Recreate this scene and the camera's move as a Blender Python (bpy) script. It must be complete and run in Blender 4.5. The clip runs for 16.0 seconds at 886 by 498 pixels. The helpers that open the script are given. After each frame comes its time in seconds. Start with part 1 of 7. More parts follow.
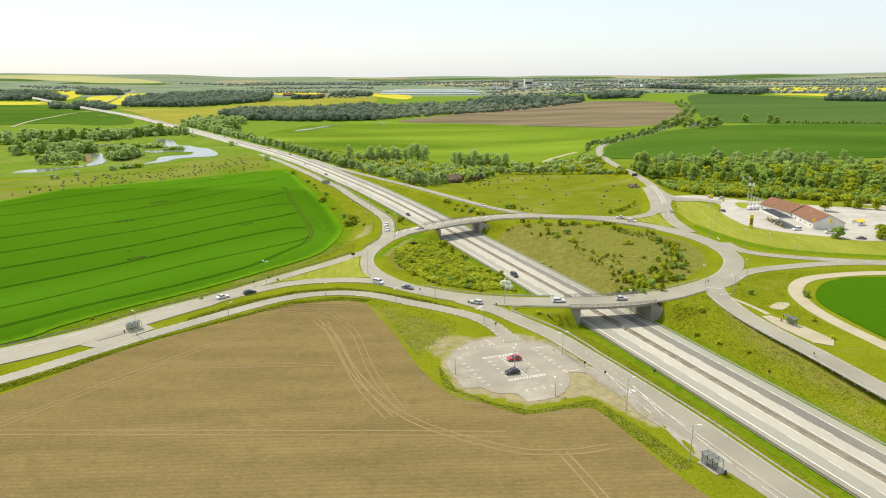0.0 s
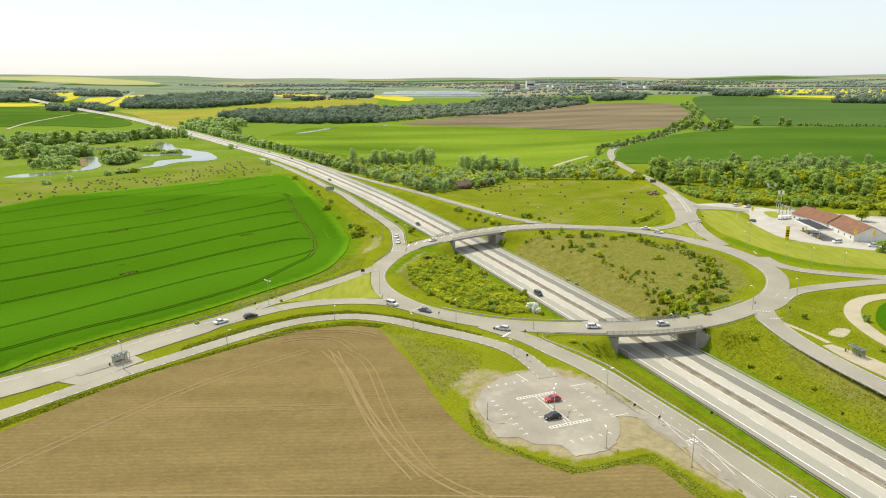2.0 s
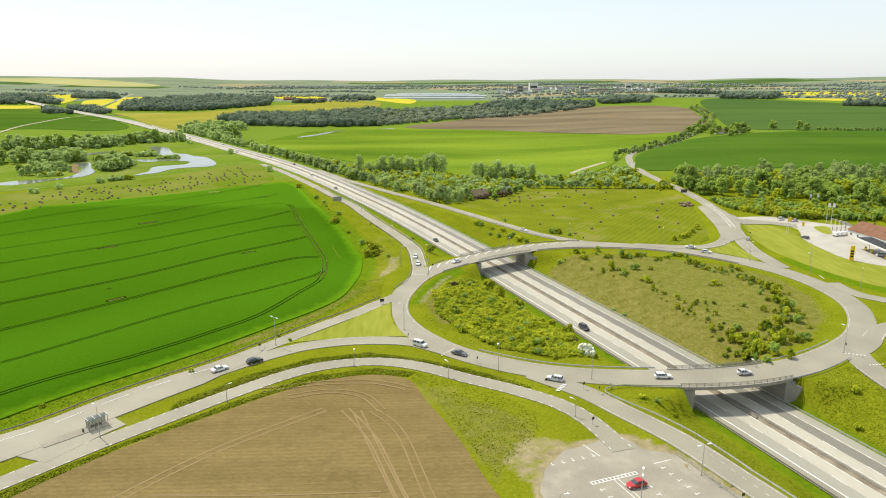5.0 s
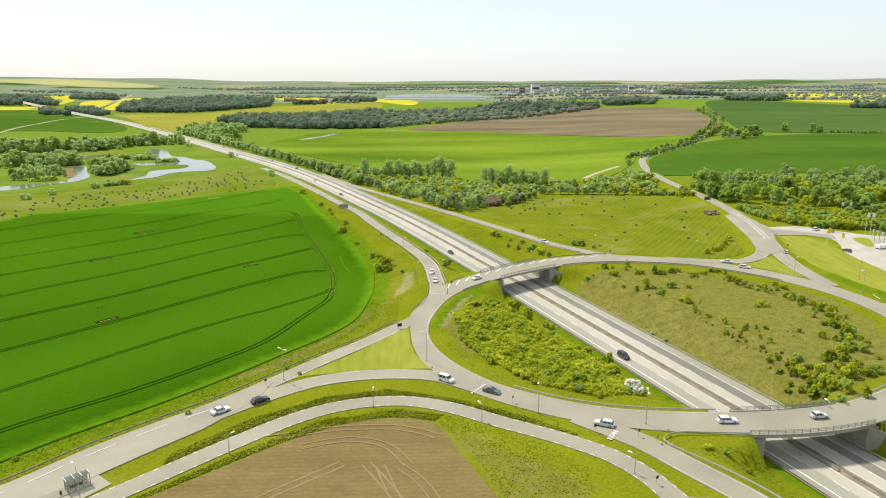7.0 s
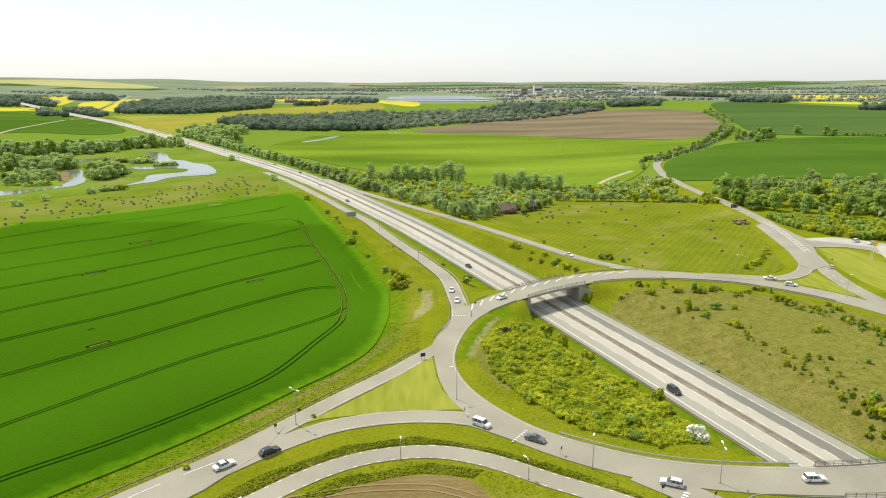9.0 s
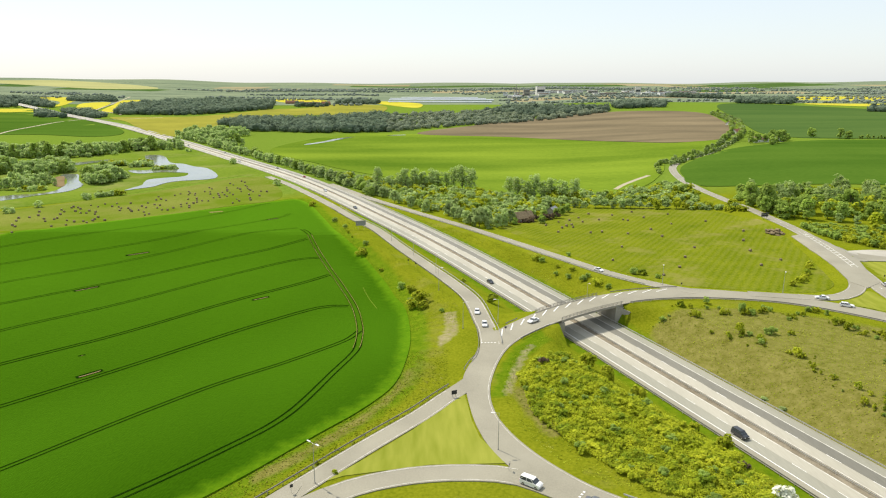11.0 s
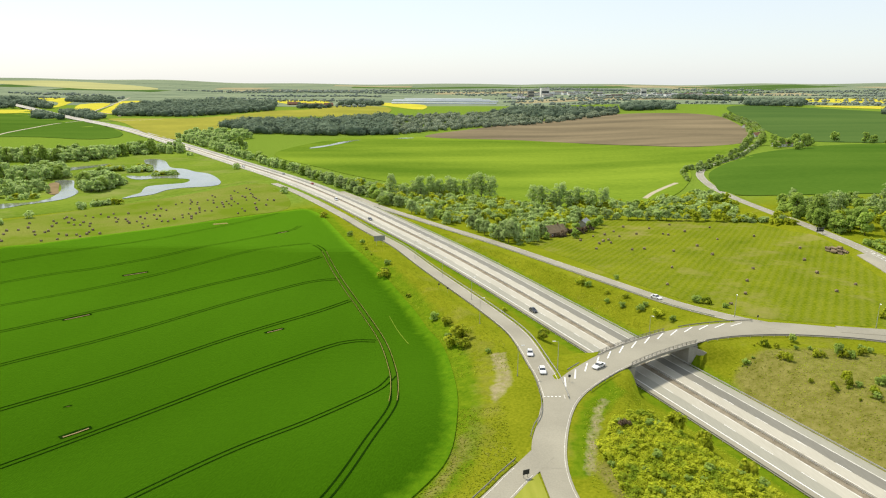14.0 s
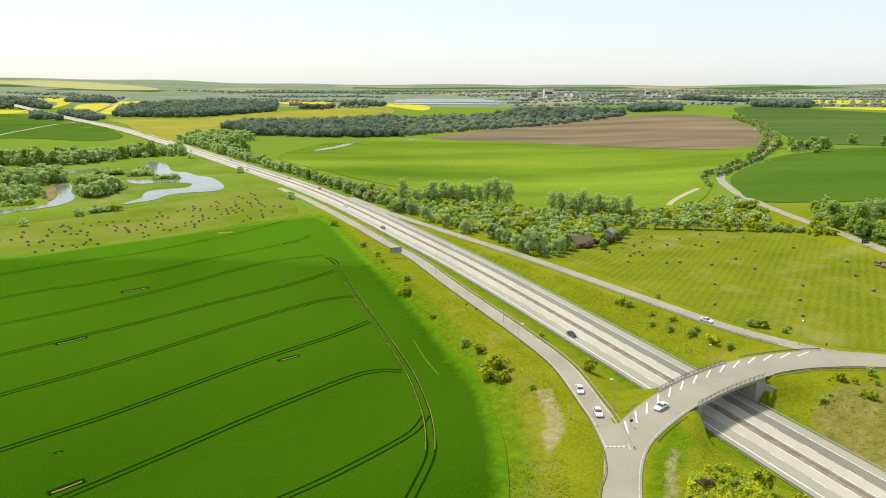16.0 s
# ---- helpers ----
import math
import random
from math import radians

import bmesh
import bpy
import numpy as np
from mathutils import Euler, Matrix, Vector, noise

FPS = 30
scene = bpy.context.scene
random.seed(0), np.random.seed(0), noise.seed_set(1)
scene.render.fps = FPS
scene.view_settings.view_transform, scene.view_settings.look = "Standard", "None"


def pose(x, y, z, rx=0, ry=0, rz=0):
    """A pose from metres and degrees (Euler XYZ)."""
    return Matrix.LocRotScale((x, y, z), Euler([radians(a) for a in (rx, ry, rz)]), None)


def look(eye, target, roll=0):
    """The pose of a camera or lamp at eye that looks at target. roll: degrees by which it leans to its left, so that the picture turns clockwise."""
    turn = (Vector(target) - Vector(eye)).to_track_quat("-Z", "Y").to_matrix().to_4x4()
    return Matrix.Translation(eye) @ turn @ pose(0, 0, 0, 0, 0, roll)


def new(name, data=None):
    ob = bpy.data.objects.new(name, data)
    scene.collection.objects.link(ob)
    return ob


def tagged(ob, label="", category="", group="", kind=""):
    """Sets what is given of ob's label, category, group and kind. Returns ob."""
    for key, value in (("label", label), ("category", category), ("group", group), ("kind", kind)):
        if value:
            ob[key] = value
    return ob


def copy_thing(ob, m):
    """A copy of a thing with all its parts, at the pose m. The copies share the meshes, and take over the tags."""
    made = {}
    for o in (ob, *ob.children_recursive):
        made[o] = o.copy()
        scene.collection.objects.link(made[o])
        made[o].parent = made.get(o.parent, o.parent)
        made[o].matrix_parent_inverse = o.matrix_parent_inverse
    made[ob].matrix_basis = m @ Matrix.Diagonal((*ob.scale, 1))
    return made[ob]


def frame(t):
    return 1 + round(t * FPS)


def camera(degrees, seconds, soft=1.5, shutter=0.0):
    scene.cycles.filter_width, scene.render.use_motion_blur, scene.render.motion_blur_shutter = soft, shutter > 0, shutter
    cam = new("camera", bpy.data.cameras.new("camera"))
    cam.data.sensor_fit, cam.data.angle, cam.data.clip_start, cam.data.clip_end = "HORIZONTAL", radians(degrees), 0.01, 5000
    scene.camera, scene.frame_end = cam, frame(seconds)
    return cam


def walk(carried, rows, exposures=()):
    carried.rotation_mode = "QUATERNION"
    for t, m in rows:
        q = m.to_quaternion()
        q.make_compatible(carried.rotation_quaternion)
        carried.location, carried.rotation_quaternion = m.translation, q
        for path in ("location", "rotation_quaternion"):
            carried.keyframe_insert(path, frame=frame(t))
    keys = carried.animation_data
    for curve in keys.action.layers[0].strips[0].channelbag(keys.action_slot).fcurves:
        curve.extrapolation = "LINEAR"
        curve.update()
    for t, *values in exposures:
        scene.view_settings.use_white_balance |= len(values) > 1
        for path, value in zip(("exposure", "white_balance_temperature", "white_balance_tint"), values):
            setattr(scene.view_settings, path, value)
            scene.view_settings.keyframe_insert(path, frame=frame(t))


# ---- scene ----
cam = camera(65.49, 16.0, soft=1.15)
walk(cam, [
    (0, look((0.00, 0.00, 80.00), (7.17, 290.46, 5.29), -0.078)),
    (1, look((-3.31, 12.61, 79.87), (3.95, 303.15, 5.49), -0.062)),
    (2, look((-6.66, 25.08, 79.77), (0.70, 315.70, 5.70), -0.045)),
    (3, look((-10.04, 37.43, 79.69), (-2.59, 328.12, 5.92), -0.026)),
    (4, look((-13.49, 49.66, 79.64), (-5.94, 340.43, 6.16), -0.005)),
    (5, look((-17.00, 61.81, 79.61), (-9.36, 352.64, 6.39), 0.018)),
    (6, look((-20.60, 73.88, 79.60), (-12.85, 364.77, 6.64), 0.042)),
    (7, look((-24.28, 85.90, 79.62), (-16.44, 376.84, 6.89), 0.067)),
    (8, look((-28.07, 97.88, 79.66), (-20.14, 388.87, 7.15), 0.095)),
    (9, look((-31.97, 109.83, 79.72), (-23.96, 400.88, 7.41), 0.124)),
    (10, look((-36.01, 121.79, 79.80), (-27.91, 412.88, 7.67), 0.154)),
    (11, look((-40.18, 133.75, 79.89), (-32.00, 424.88, 7.94), 0.186)),
    (12, look((-44.50, 145.75, 80.01), (-36.25, 436.92, 8.21), 0.220)),
    (13, look((-48.98, 157.80, 80.14), (-40.67, 448.99, 8.47), 0.256)),
    (14, look((-53.64, 169.91, 80.28), (-45.28, 461.13, 8.74), 0.293)),
    (15, look((-58.49, 182.10, 80.44), (-50.08, 473.35, 9.00), 0.332)),
    (16, look((-63.53, 194.39, 80.62), (-55.09, 485.66, 9.26), 0.372)),
], exposures=[(0, 0.1)])

# ---- sky and sun ----
SUN_TO = Vector((-0.70, 0.71, 0)).normalized()
SUN_EL = 55.0
world = bpy.data.worlds.new("sky")
scene.world = world
world.use_nodes = True
_n = world.node_tree.nodes
_sky = _n.new("ShaderNodeTexSky")
_sky.sky_type = "NISHITA"
_sky.sun_disc = False
_sky.sun_elevation = radians(SUN_EL)
_sky.sun_rotation = math.atan2(SUN_TO.x, SUN_TO.y)
_sky.air_density, _sky.dust_density, _sky.ozone_density = 1.0, 0.8, 1.0
_bg = _n["Background"]
_bg.inputs["Strength"].default_value = 0.135
# thin high haze whitens the whole sky
_haze = _n.new("ShaderNodeMix")
_haze.data_type = "RGBA"
_haze.inputs["Factor"].default_value = 0.6
_haze.inputs[7].default_value = (6.7, 7.15, 7.5, 1)
world.node_tree.links.new(_sky.outputs[0], _haze.inputs[6])
world.node_tree.links.new(_haze.outputs[2], _bg.inputs["Color"])
_sun = bpy.data.lights.new("sun", "SUN")
_sun.energy, _sun.angle, _sun.color = 4.6, radians(0.6), (1.0, 0.93, 0.79)
sun = new("sun", _sun)
sun.matrix_world = look(SUN_TO * 100 * math.cos(radians(SUN_EL)) + Vector((0, 0, 100 * math.sin(radians(SUN_EL)))), (0, 0, 0))

# ---- shape of the land and the lines of the roads ----
def sstep(a, b, v):
    u = np.clip((v - a) / (b - a), 0, 1)
    return u * u * (3 - 2 * u)


def land(x, y):
    """Height of the open land before any road was cut into it."""
    x, y = np.asarray(x, float), np.asarray(y, float)
    valley = sstep(330, 680, y) * (1 - sstep(30, 330, x - 0.12 * np.maximum(y - 600, 0)))
    far = np.maximum(np.hypot(x, y) - 1150, 0) / 3750
    roll = sstep(700, 1500, y) * (1.6 * np.sin(x / 310 + 1) * np.sin(y / 270) + 1.0 * np.sin(x / 130 + y / 190))
    # far rise and sideways tilt are shaped to fit the camera's horizon
    hills = far * (4 * np.sin(x / 420 + 0.7) + 3 * np.sin(x / 170 + y / 800) - x / 420)
    # the crop field lies in a hollow below the western road and its slip road
    px, py = np.clip(x, -262, -26), np.interp(np.clip(x, -262, -26), (-262, -165, -130, -97, -65, -26), (80, 160, 189, 222, 257.5, 303))
    away = np.maximum((y - py) * 0.72 + (px - x) * 0.69, 0)
    ramp_x = np.interp(y, (300, 345, 383, 438, 481, 532, 576, 683, 780), (-27, -20, -23, -38, -52, -68, -87, -134, -186))
    hollow = (9 + 2.5 * sstep(-100, -180, x)) * sstep(10, 112, away) * sstep(2, 32, ramp_x - x) * (1 - sstep(450, 610, y))
    return np.minimum(-10.5 * valley, -hollow) + 49 * far ** 1.6 + roll + hills


def spline(points, step=4.0, closed=False):
    """A smooth line through control points, sampled about every step metres."""
    p = np.array(points, float)
    n = len(p)
    out = []
    for i in range(n if closed else n - 1):
        if closed:
            a, b, c, d = p[i - 1], p[i], p[(i + 1) % n], p[(i + 2) % n]
        else:
            a, b, c, d = p[max(i - 1, 0)], p[i], p[i + 1], p[min(i + 2, n - 1)]
        k = max(2, int(np.linalg.norm((c - b)[:2]) / step))
        for u in np.arange(k) / k:
            out.append(0.5 * (2 * b + (c - a) * u + (2 * a - 5 * b + 4 * c - d) * u * u + (3 * b - a - 3 * c + d) * u ** 3))
    if not closed:
        out.append(p[-1])
    return np.array(out)


MOTORWAY = spline([(144, -.3, -6.0), (130.5, 39.7, -6.2), (97, 138.7, -6.2), (69.2, 221.7, -6.2), (39.5, 304.2, -6.2), (9.5, 386.5, -6.4), (-30, 492, -7.2),
                   (-64, 574, -8.2), (-124, 706, -9.2), (-176, 803, -9.5), (-254, 928, -9.5), (-394, 1144, -8.5),
                   (-555, 1380, -6.5), (-665, 1525, -5.0), (-860, 1760, -2.0), (-1250, 2250, 6.0)], 6.0)
RING_IN = spline([(-23.2, 292), (-21.5, 309), (-14, 331), (-1, 347), (17, 362), (38, 373.5), (58, 377), (78, 375), (93, 370), (106, 360.5),
                  (119, 346.5), (129, 328), (132.5, 308), (130, 288.5), (119, 268.5), (104, 254.7), (84, 243.2), (63, 238.3), (40, 237.8),
                  (18, 241.5), (-1.5, 252), (-12.4, 263.5), (-20, 277.5)], 3.0, True)
RING_OUT = spline([(-28.9, 291), (-28.3, 311), (-20.5, 338), (-6, 357), (12, 372.5), (34, 385), (59, 390), (82, 385), (98, 378.5), (111, 370.5),
                   (122, 360), (131, 348), (138, 332), (141.5, 315), (141, 299), (137, 283), (126, 264), (108, 246.5), (88, 233.5), (65, 227), (40, 227.3),
                   (14, 233), (-6, 244.5), (-18.5, 257.5), (-26, 272.5)], 3.0, True)
RING_Z = 0.4
ROADS = {  # centre line and full width
    "ramp_nw": (spline([(-27.3, 300, .4), (-26.8, 306, .4), (-25.8, 311.5, .4), (-24.1, 317, .4), (-21.8, 322, .4), (-20.0, 331, .4), (-19.5, 345, .2), (-20.2, 355, 0), (-22.5, 383, -1.2), (-29.3, 410, -2.5), (-38.0, 438, -3.7), (-52, 481, -5.2), (-68, 532, -6.9),
                        (-87, 576, -8.0), (-108.5, 628, -8.7), (-134, 683, -9.1), (-160, 735, -9.35), (-186, 780, -9.45)]), 6.3),
    "ramp_ne": (spline([(66, 385, .4), (57, 391, .3), (41, 411.5, -.5), (27, 441, -1.7), (8, 484, -3.6), (-14.6, 533, -5.6), (-47, 593, -7.6), (-82, 655, -8.7), (-105, 700, -9.1), (-122, 733, -9.3)]), 6.5),
    "road_west": (spline([(-27.5, 306, .4), (-31.5, 300.5, .36), (-35.3, 295.5, .33), (-41.3, 287, .3), (-54.5, 271, .3), (-65, 257.5, .3), (-72.5, 248, .3), (-79.3, 240.5, .3), (-86, 234, .3), (-97, 222, .3), (-106.2, 209.7, .3), (-115.7, 201, .3), (-130, 189, .3),
                          (-165, 160, .3), (-262, 80, .3)]), 5.4),
    "road_west_entry": (spline([(-10, 252, .4), (-20.5, 259.6, .38), (-30, 261.6, .33), (-39.2, 261.4, .33), (-47, 259.8, .33), (-55, 256.6, .33), (-64, 250, .33), (-74, 240.5, .33), (-85, 227.5, .33), (-97, 212, .33),
                                (-112, 198, .33), (-126, 186, .33), (-162, 155, .33)]), 6.2),
    "cycle_road": (spline([(-210, 92, .2), (-140, 150, .2), (-114, 173.5, .2), (-102, 187.5, .2), (-90, 201.8, .2), (-79.5, 213, .2), (-66, 227.3, .2), (-54.5, 238, .2), (-43.5, 244, .2),
                           (-30.5, 245.8, .2), (-18.5, 242, .2), (-6, 233.8, .2), (4, 227.8, .2), (15.8, 218.7, .2), (22, 209, .2), (26, 196, .2)]), 5.4),
    "ramp_se": (spline([(12, 236, .4), (24.2, 224, .36), (30, 215.5, .25), (39.8, 201, 0), (47, 186.4, -.5), (56.8, 165.1, -1.2), (64.7, 146.5, -1.8), (72.8, 124.8, -2.5),
                        (85.9, 93.2, -3.5), (101.8, 53.3, -4.5), (113.8, 18.5, -5)]), 6.8),
    "ramp_e": (spline([(113, 258, .4), (107.5, 240, .36), (107, 220, .3), (109.7, 202, .2), (114, 184, 0), (119, 161, -.5), (128, 125, -1.5), (140, 80, -3), (150, 40, -4)]), 7.6),
    "road_east": (spline([(143, 318, .4), (143.5, 306, .4), (150, 296.5, .36), (172, 287.3, .3), (198, 281, .3), (260, 270, .3), (420, 255, .3)]), 6.4),
    "road_east_exit": (spline([(112, 250, .4), (118, 255, .38), (131, 268, .34), (153.8, 276, .33), (181, 280.5, .33), (215, 277.5, .33)]), 6.0),
    "gravel_track": (spline([(152, 130, .15), (142, 165, .15), (137.7, 189.7, .15), (134.5, 210, .15), (134.4, 227, .15), (138.4, 243.2, .15), (148.7, 256.5, .15),
                             (163.4, 262.8, .15), (187.8, 265.8, .15), (230, 262, .15)]), 5.2),
    "road_north": (spline([(134.5, 340, .4), (135, 352, .4), (135.5, 366, .38), (138.5, 384, .34), (143.5, 402, .28), (150, 425, .2), (156.5, 452, .1), (161.5, 478, 0), (165.5, 505, -.4), (168.5, 533, -1), (172, 570, -1.9), (173, 605, -2.6), (177.5, 672, -3.8), (187, 739, -4.7),
                           (208, 814, -5), (243, 876, -4.7), (309, 955, -3.2), (405, 1112, 0), (470, 1230, 1.5)]), 7.2),
    "road_north_link": (spline([(84, 382.5, .4), (98, 379, .42), (112, 376.8, .4), (122, 381, .38), (131, 390, .33), (138.5, 404, .28), (146, 424, .22), (153, 446, .15)]), 6.2),
}


def near_line(x, y, line):
    """Distance to a line in plan, its height at the nearest place, and the side (positive to the right)."""
    best = np.full(x.shape, 1e9)
    height, side = np.zeros(x.shape), np.zeros(x.shape)
    for a, b in zip(line[:-1], line[1:]):
        dx, dy = b[0] - a[0], b[1] - a[1]
        u = np.clip(((x - a[0]) * dx + (y - a[1]) * dy) / (dx * dx + dy * dy + 1e-9), 0, 1)
        d = np.hypot(x - a[0] - u * dx, y - a[1] - u * dy)
        m = d < best
        best[m] = d[m]
        height[m] = (a[2] + u * (b[2] - a[2]))[m]
        side[m] = np.where((x - a[0]) * dy - (y - a[1]) * dx > 0, 1, -1)[m]
    return best, height, side


RING_MID = np.c_[(RING_IN[:len(RING_IN)].copy()), np.full(len(RING_IN), RING_Z)]
_out = np.array([RING_OUT[np.argmin(np.hypot(*(RING_OUT - q).T))] for q in RING_IN])
RING_MID[:, :2] = (RING_IN + _out) / 2
RING_LOOP = np.r_[RING_MID, RING_MID[:1]]


def ground_z(x, y):
    """Height of the finished ground, with the shelves and slopes of the roads."""
    x, y = np.atleast_1d(np.asarray(x, float)), np.atleast_1d(np.asarray(y, float))
    z = land(x, y)
    m = (np.abs(x) < 900) & (y < 1300) & (y > -150)
    if m.any():
        px, py, pz = x[m], y[m], z[m]
        for line, width in ROADS.values():
            d, h, _ = near_line(px, py, line)
            s = np.maximum(0, d - width / 2 - 2.5) / 2.2
            pz = np.clip(pz, h - 0.15 - s, h - 0.15 + s)
        d, h, _ = near_line(px, py, RING_LOOP)
        dr = d
        s = np.maximum(0, d - 7.5) / 2.2
        pz = np.clip(pz, h - 0.18 - s, h - 0.18 + s)
        z[m] = pz
        slope = np.full(z.shape, 2.4)
        slope[m] = 0.12 + 2.28 * sstep(7, 17, dr)
    else:
        slope = np.full(z.shape, 2.4)
    m = (x > -1400) & (x < 300) & (y < 2300)
    if m.any():
        d, h, _ = near_line(x[m], y[m], MOTORWAY)
        z[m] = np.clip(z[m], h - 0.15 - np.maximum(0, d - 16) / 2.4, h - 0.15 + np.maximum(0, d - 15.2) / slope[m])
    return z

# ---- materials ----
def material(name, dark, light, scale=0.5, fine=6.0, rough=0.9, bump=0.0, metal=0.0, stretch=None, fine_amount=0.35, spec=0.2, through_light=0.0, by_piece=0.0, patch=None, rows=None, sheen=0.0):
    """Two-scale noise between two colours, laid in world metres; stretch scales the axes, by_piece varies each object or island."""
    m = bpy.data.materials.new(name)
    m.use_nodes = True
    nt = m.node_tree
    n, l = nt.nodes, nt.links
    b = n["Principled BSDF"]
    geo = n.new("ShaderNodeNewGeometry")
    vec = geo.outputs["Position"]
    if stretch:
        mp = n.new("ShaderNodeMapping")
        mp.inputs["Rotation"].default_value = (0, 0, radians(stretch[3]))
        mp.inputs["Scale"].default_value = stretch[:3]
        l.new(vec, mp.inputs["Vector"])
        vec = mp.outputs[0]
    big, small = n.new("ShaderNodeTexNoise"), n.new("ShaderNodeTexNoise")
    for t, s, d in ((big, scale, 4.0), (small, fine, 3.0)):
        t.inputs["Scale"].default_value, t.inputs["Detail"].default_value = s, d
        l.new(vec, t.inputs["Vector"])
    mixf = n.new("ShaderNodeMix")
    mixf.inputs["Factor"].default_value = fine_amount
    l.new(big.outputs["Fac"], mixf.inputs["A"])
    l.new(small.outputs["Fac"], mixf.inputs["B"])
    ramp = n.new("ShaderNodeValToRGB")
    ramp.color_ramp.elements[0].position, ramp.color_ramp.elements[1].position = 0.34, 0.66
    ramp.color_ramp.elements[0].color, ramp.color_ramp.elements[1].color = (*dark, 1), (*light, 1)
    l.new(mixf.outputs["Result"], ramp.inputs["Fac"])
    colour = ramp.outputs["Color"]
    if patch:
        third, step, over = n.new("ShaderNodeTexNoise"), n.new("ShaderNodeMapRange"), n.new("ShaderNodeMix")
        over.data_type = "RGBA"
        third.inputs["Scale"].default_value, third.inputs["Detail"].default_value = patch[1], 7.0
        third.inputs["Roughness"].default_value = 0.65
        l.new(geo.outputs["Position"], third.inputs["Vector"])
        step.inputs["From Min"].default_value, step.inputs["From Max"].default_value = patch[2], patch[3]
        l.new(third.outputs["Fac"], step.inputs["Value"])
        l.new(step.outputs[0], over.inputs["Factor"])
        l.new(colour, over.inputs[6])
        over.inputs[7].default_value = (*patch[0], 1)
        colour = over.outputs[2]
    if rows:
        # swaths: (bearing of the lines, spacing, colour between them, share)
        turn, wave, lay = n.new("ShaderNodeMapping"), n.new("ShaderNodeTexWave"), n.new("ShaderNodeMix")
        lay.data_type = "RGBA"
        turn.inputs["Rotation"].default_value = (0, 0, radians(90 - rows[0]))
        l.new(geo.outputs["Position"], turn.inputs["Vector"])
        l.new(turn.outputs[0], wave.inputs["Vector"])
        wave.inputs["Scale"].default_value = 0.314 / rows[1]
        wave.inputs["Distortion"].default_value, wave.inputs["Detail"].default_value = (rows[4] if len(rows) > 4 else 4.0), 4.0
        wave.inputs["Detail Scale"].default_value = 1.6
        part_of = n.new("ShaderNodeMath")
        part_of.operation = "MULTIPLY"
        part_of.inputs[1].default_value = rows[3]
        l.new(wave.outputs["Fac"], part_of.inputs[0])
        l.new(part_of.outputs[0], lay.inputs["Factor"])
        l.new(colour, lay.inputs[6])
        lay.inputs[7].default_value = (*rows[2], 1)
        colour = lay.outputs[2]
    if by_piece:
        info, add = n.new("ShaderNodeObjectInfo"), n.new("ShaderNodeMath")
        add.operation = "ADD"
        l.new(info.outputs["Random"], add.inputs[0])
        l.new(geo.outputs["Random Per Island"], add.inputs[1])
        mr = n.new("ShaderNodeMapRange")
        mr.inputs["From Max"].default_value = 2.0
        mr.inputs["To Min"].default_value, mr.inputs["To Max"].default_value = 1 - by_piece, 1 + by_piece
        l.new(add.outputs[0], mr.inputs["Value"])
        hsv = n.new("ShaderNodeHueSaturation")
        l.new(mr.outputs[0], hsv.inputs["Value"])
        l.new(colour, hsv.inputs["Color"])
        colour = hsv.outputs[0]
    l.new(colour, b.inputs["Base Color"])
    b.inputs["Roughness"].default_value, b.inputs["Metallic"].default_value = rough, metal
    b.inputs["Specular IOR Level"].default_value = spec
    b.inputs["Sheen Weight"].default_value, b.inputs["Sheen Roughness"].default_value = sheen, 0.4
    if sheen:
        b.inputs["Sheen Tint"].default_value = (0.36, 0.75, 0.03, 1)
    if bump:
        bp = n.new("ShaderNodeBump")
        bp.inputs["Strength"].default_value, bp.inputs["Distance"].default_value = min(1, bump), bump
        l.new(small.outputs["Fac"], bp.inputs["Height"])
        l.new(bp.outputs[0], b.inputs["Normal"])
    if through_light:
        # leaves pass on a share of the light that falls on them
        tr, mx, thin = n.new("ShaderNodeBsdfTranslucent"), n.new("ShaderNodeAddShader"), n.new("ShaderNodeHueSaturation")
        thin.inputs["Value"].default_value = through_light
        l.new(colour, thin.inputs["Color"])
        l.new(thin.outputs[0], tr.inputs["Color"])
        l.new(b.outputs[0], mx.inputs[0])
        l.new(tr.outputs[0], mx.inputs[1])
        l.new(mx.outputs[0], n["Material Output"].inputs["Surface"])
    return m


def glass_pane(name):
    m = bpy.data.materials.new(name)
    m.use_nodes = True
    n, l = m.node_tree.nodes, m.node_tree.links
    t, mx = n.new("ShaderNodeBsdfTransparent"), n.new("ShaderNodeMixShader")
    t.inputs["Color"].default_value = (0.75, 0.8, 0.78, 1)
    n["Principled BSDF"].inputs["Roughness"].default_value = 0.05
    n["Principled BSDF"].inputs["Base Color"].default_value = (0.2, 0.22, 0.22, 1)
    mx.inputs[0].default_value = 0.3
    l.new(t.outputs[0], mx.inputs[1])
    l.new(n["Principled BSDF"].outputs[0], mx.inputs[2])
    l.new(mx.outputs[0], n["Material Output"].inputs["Surface"])
    return m


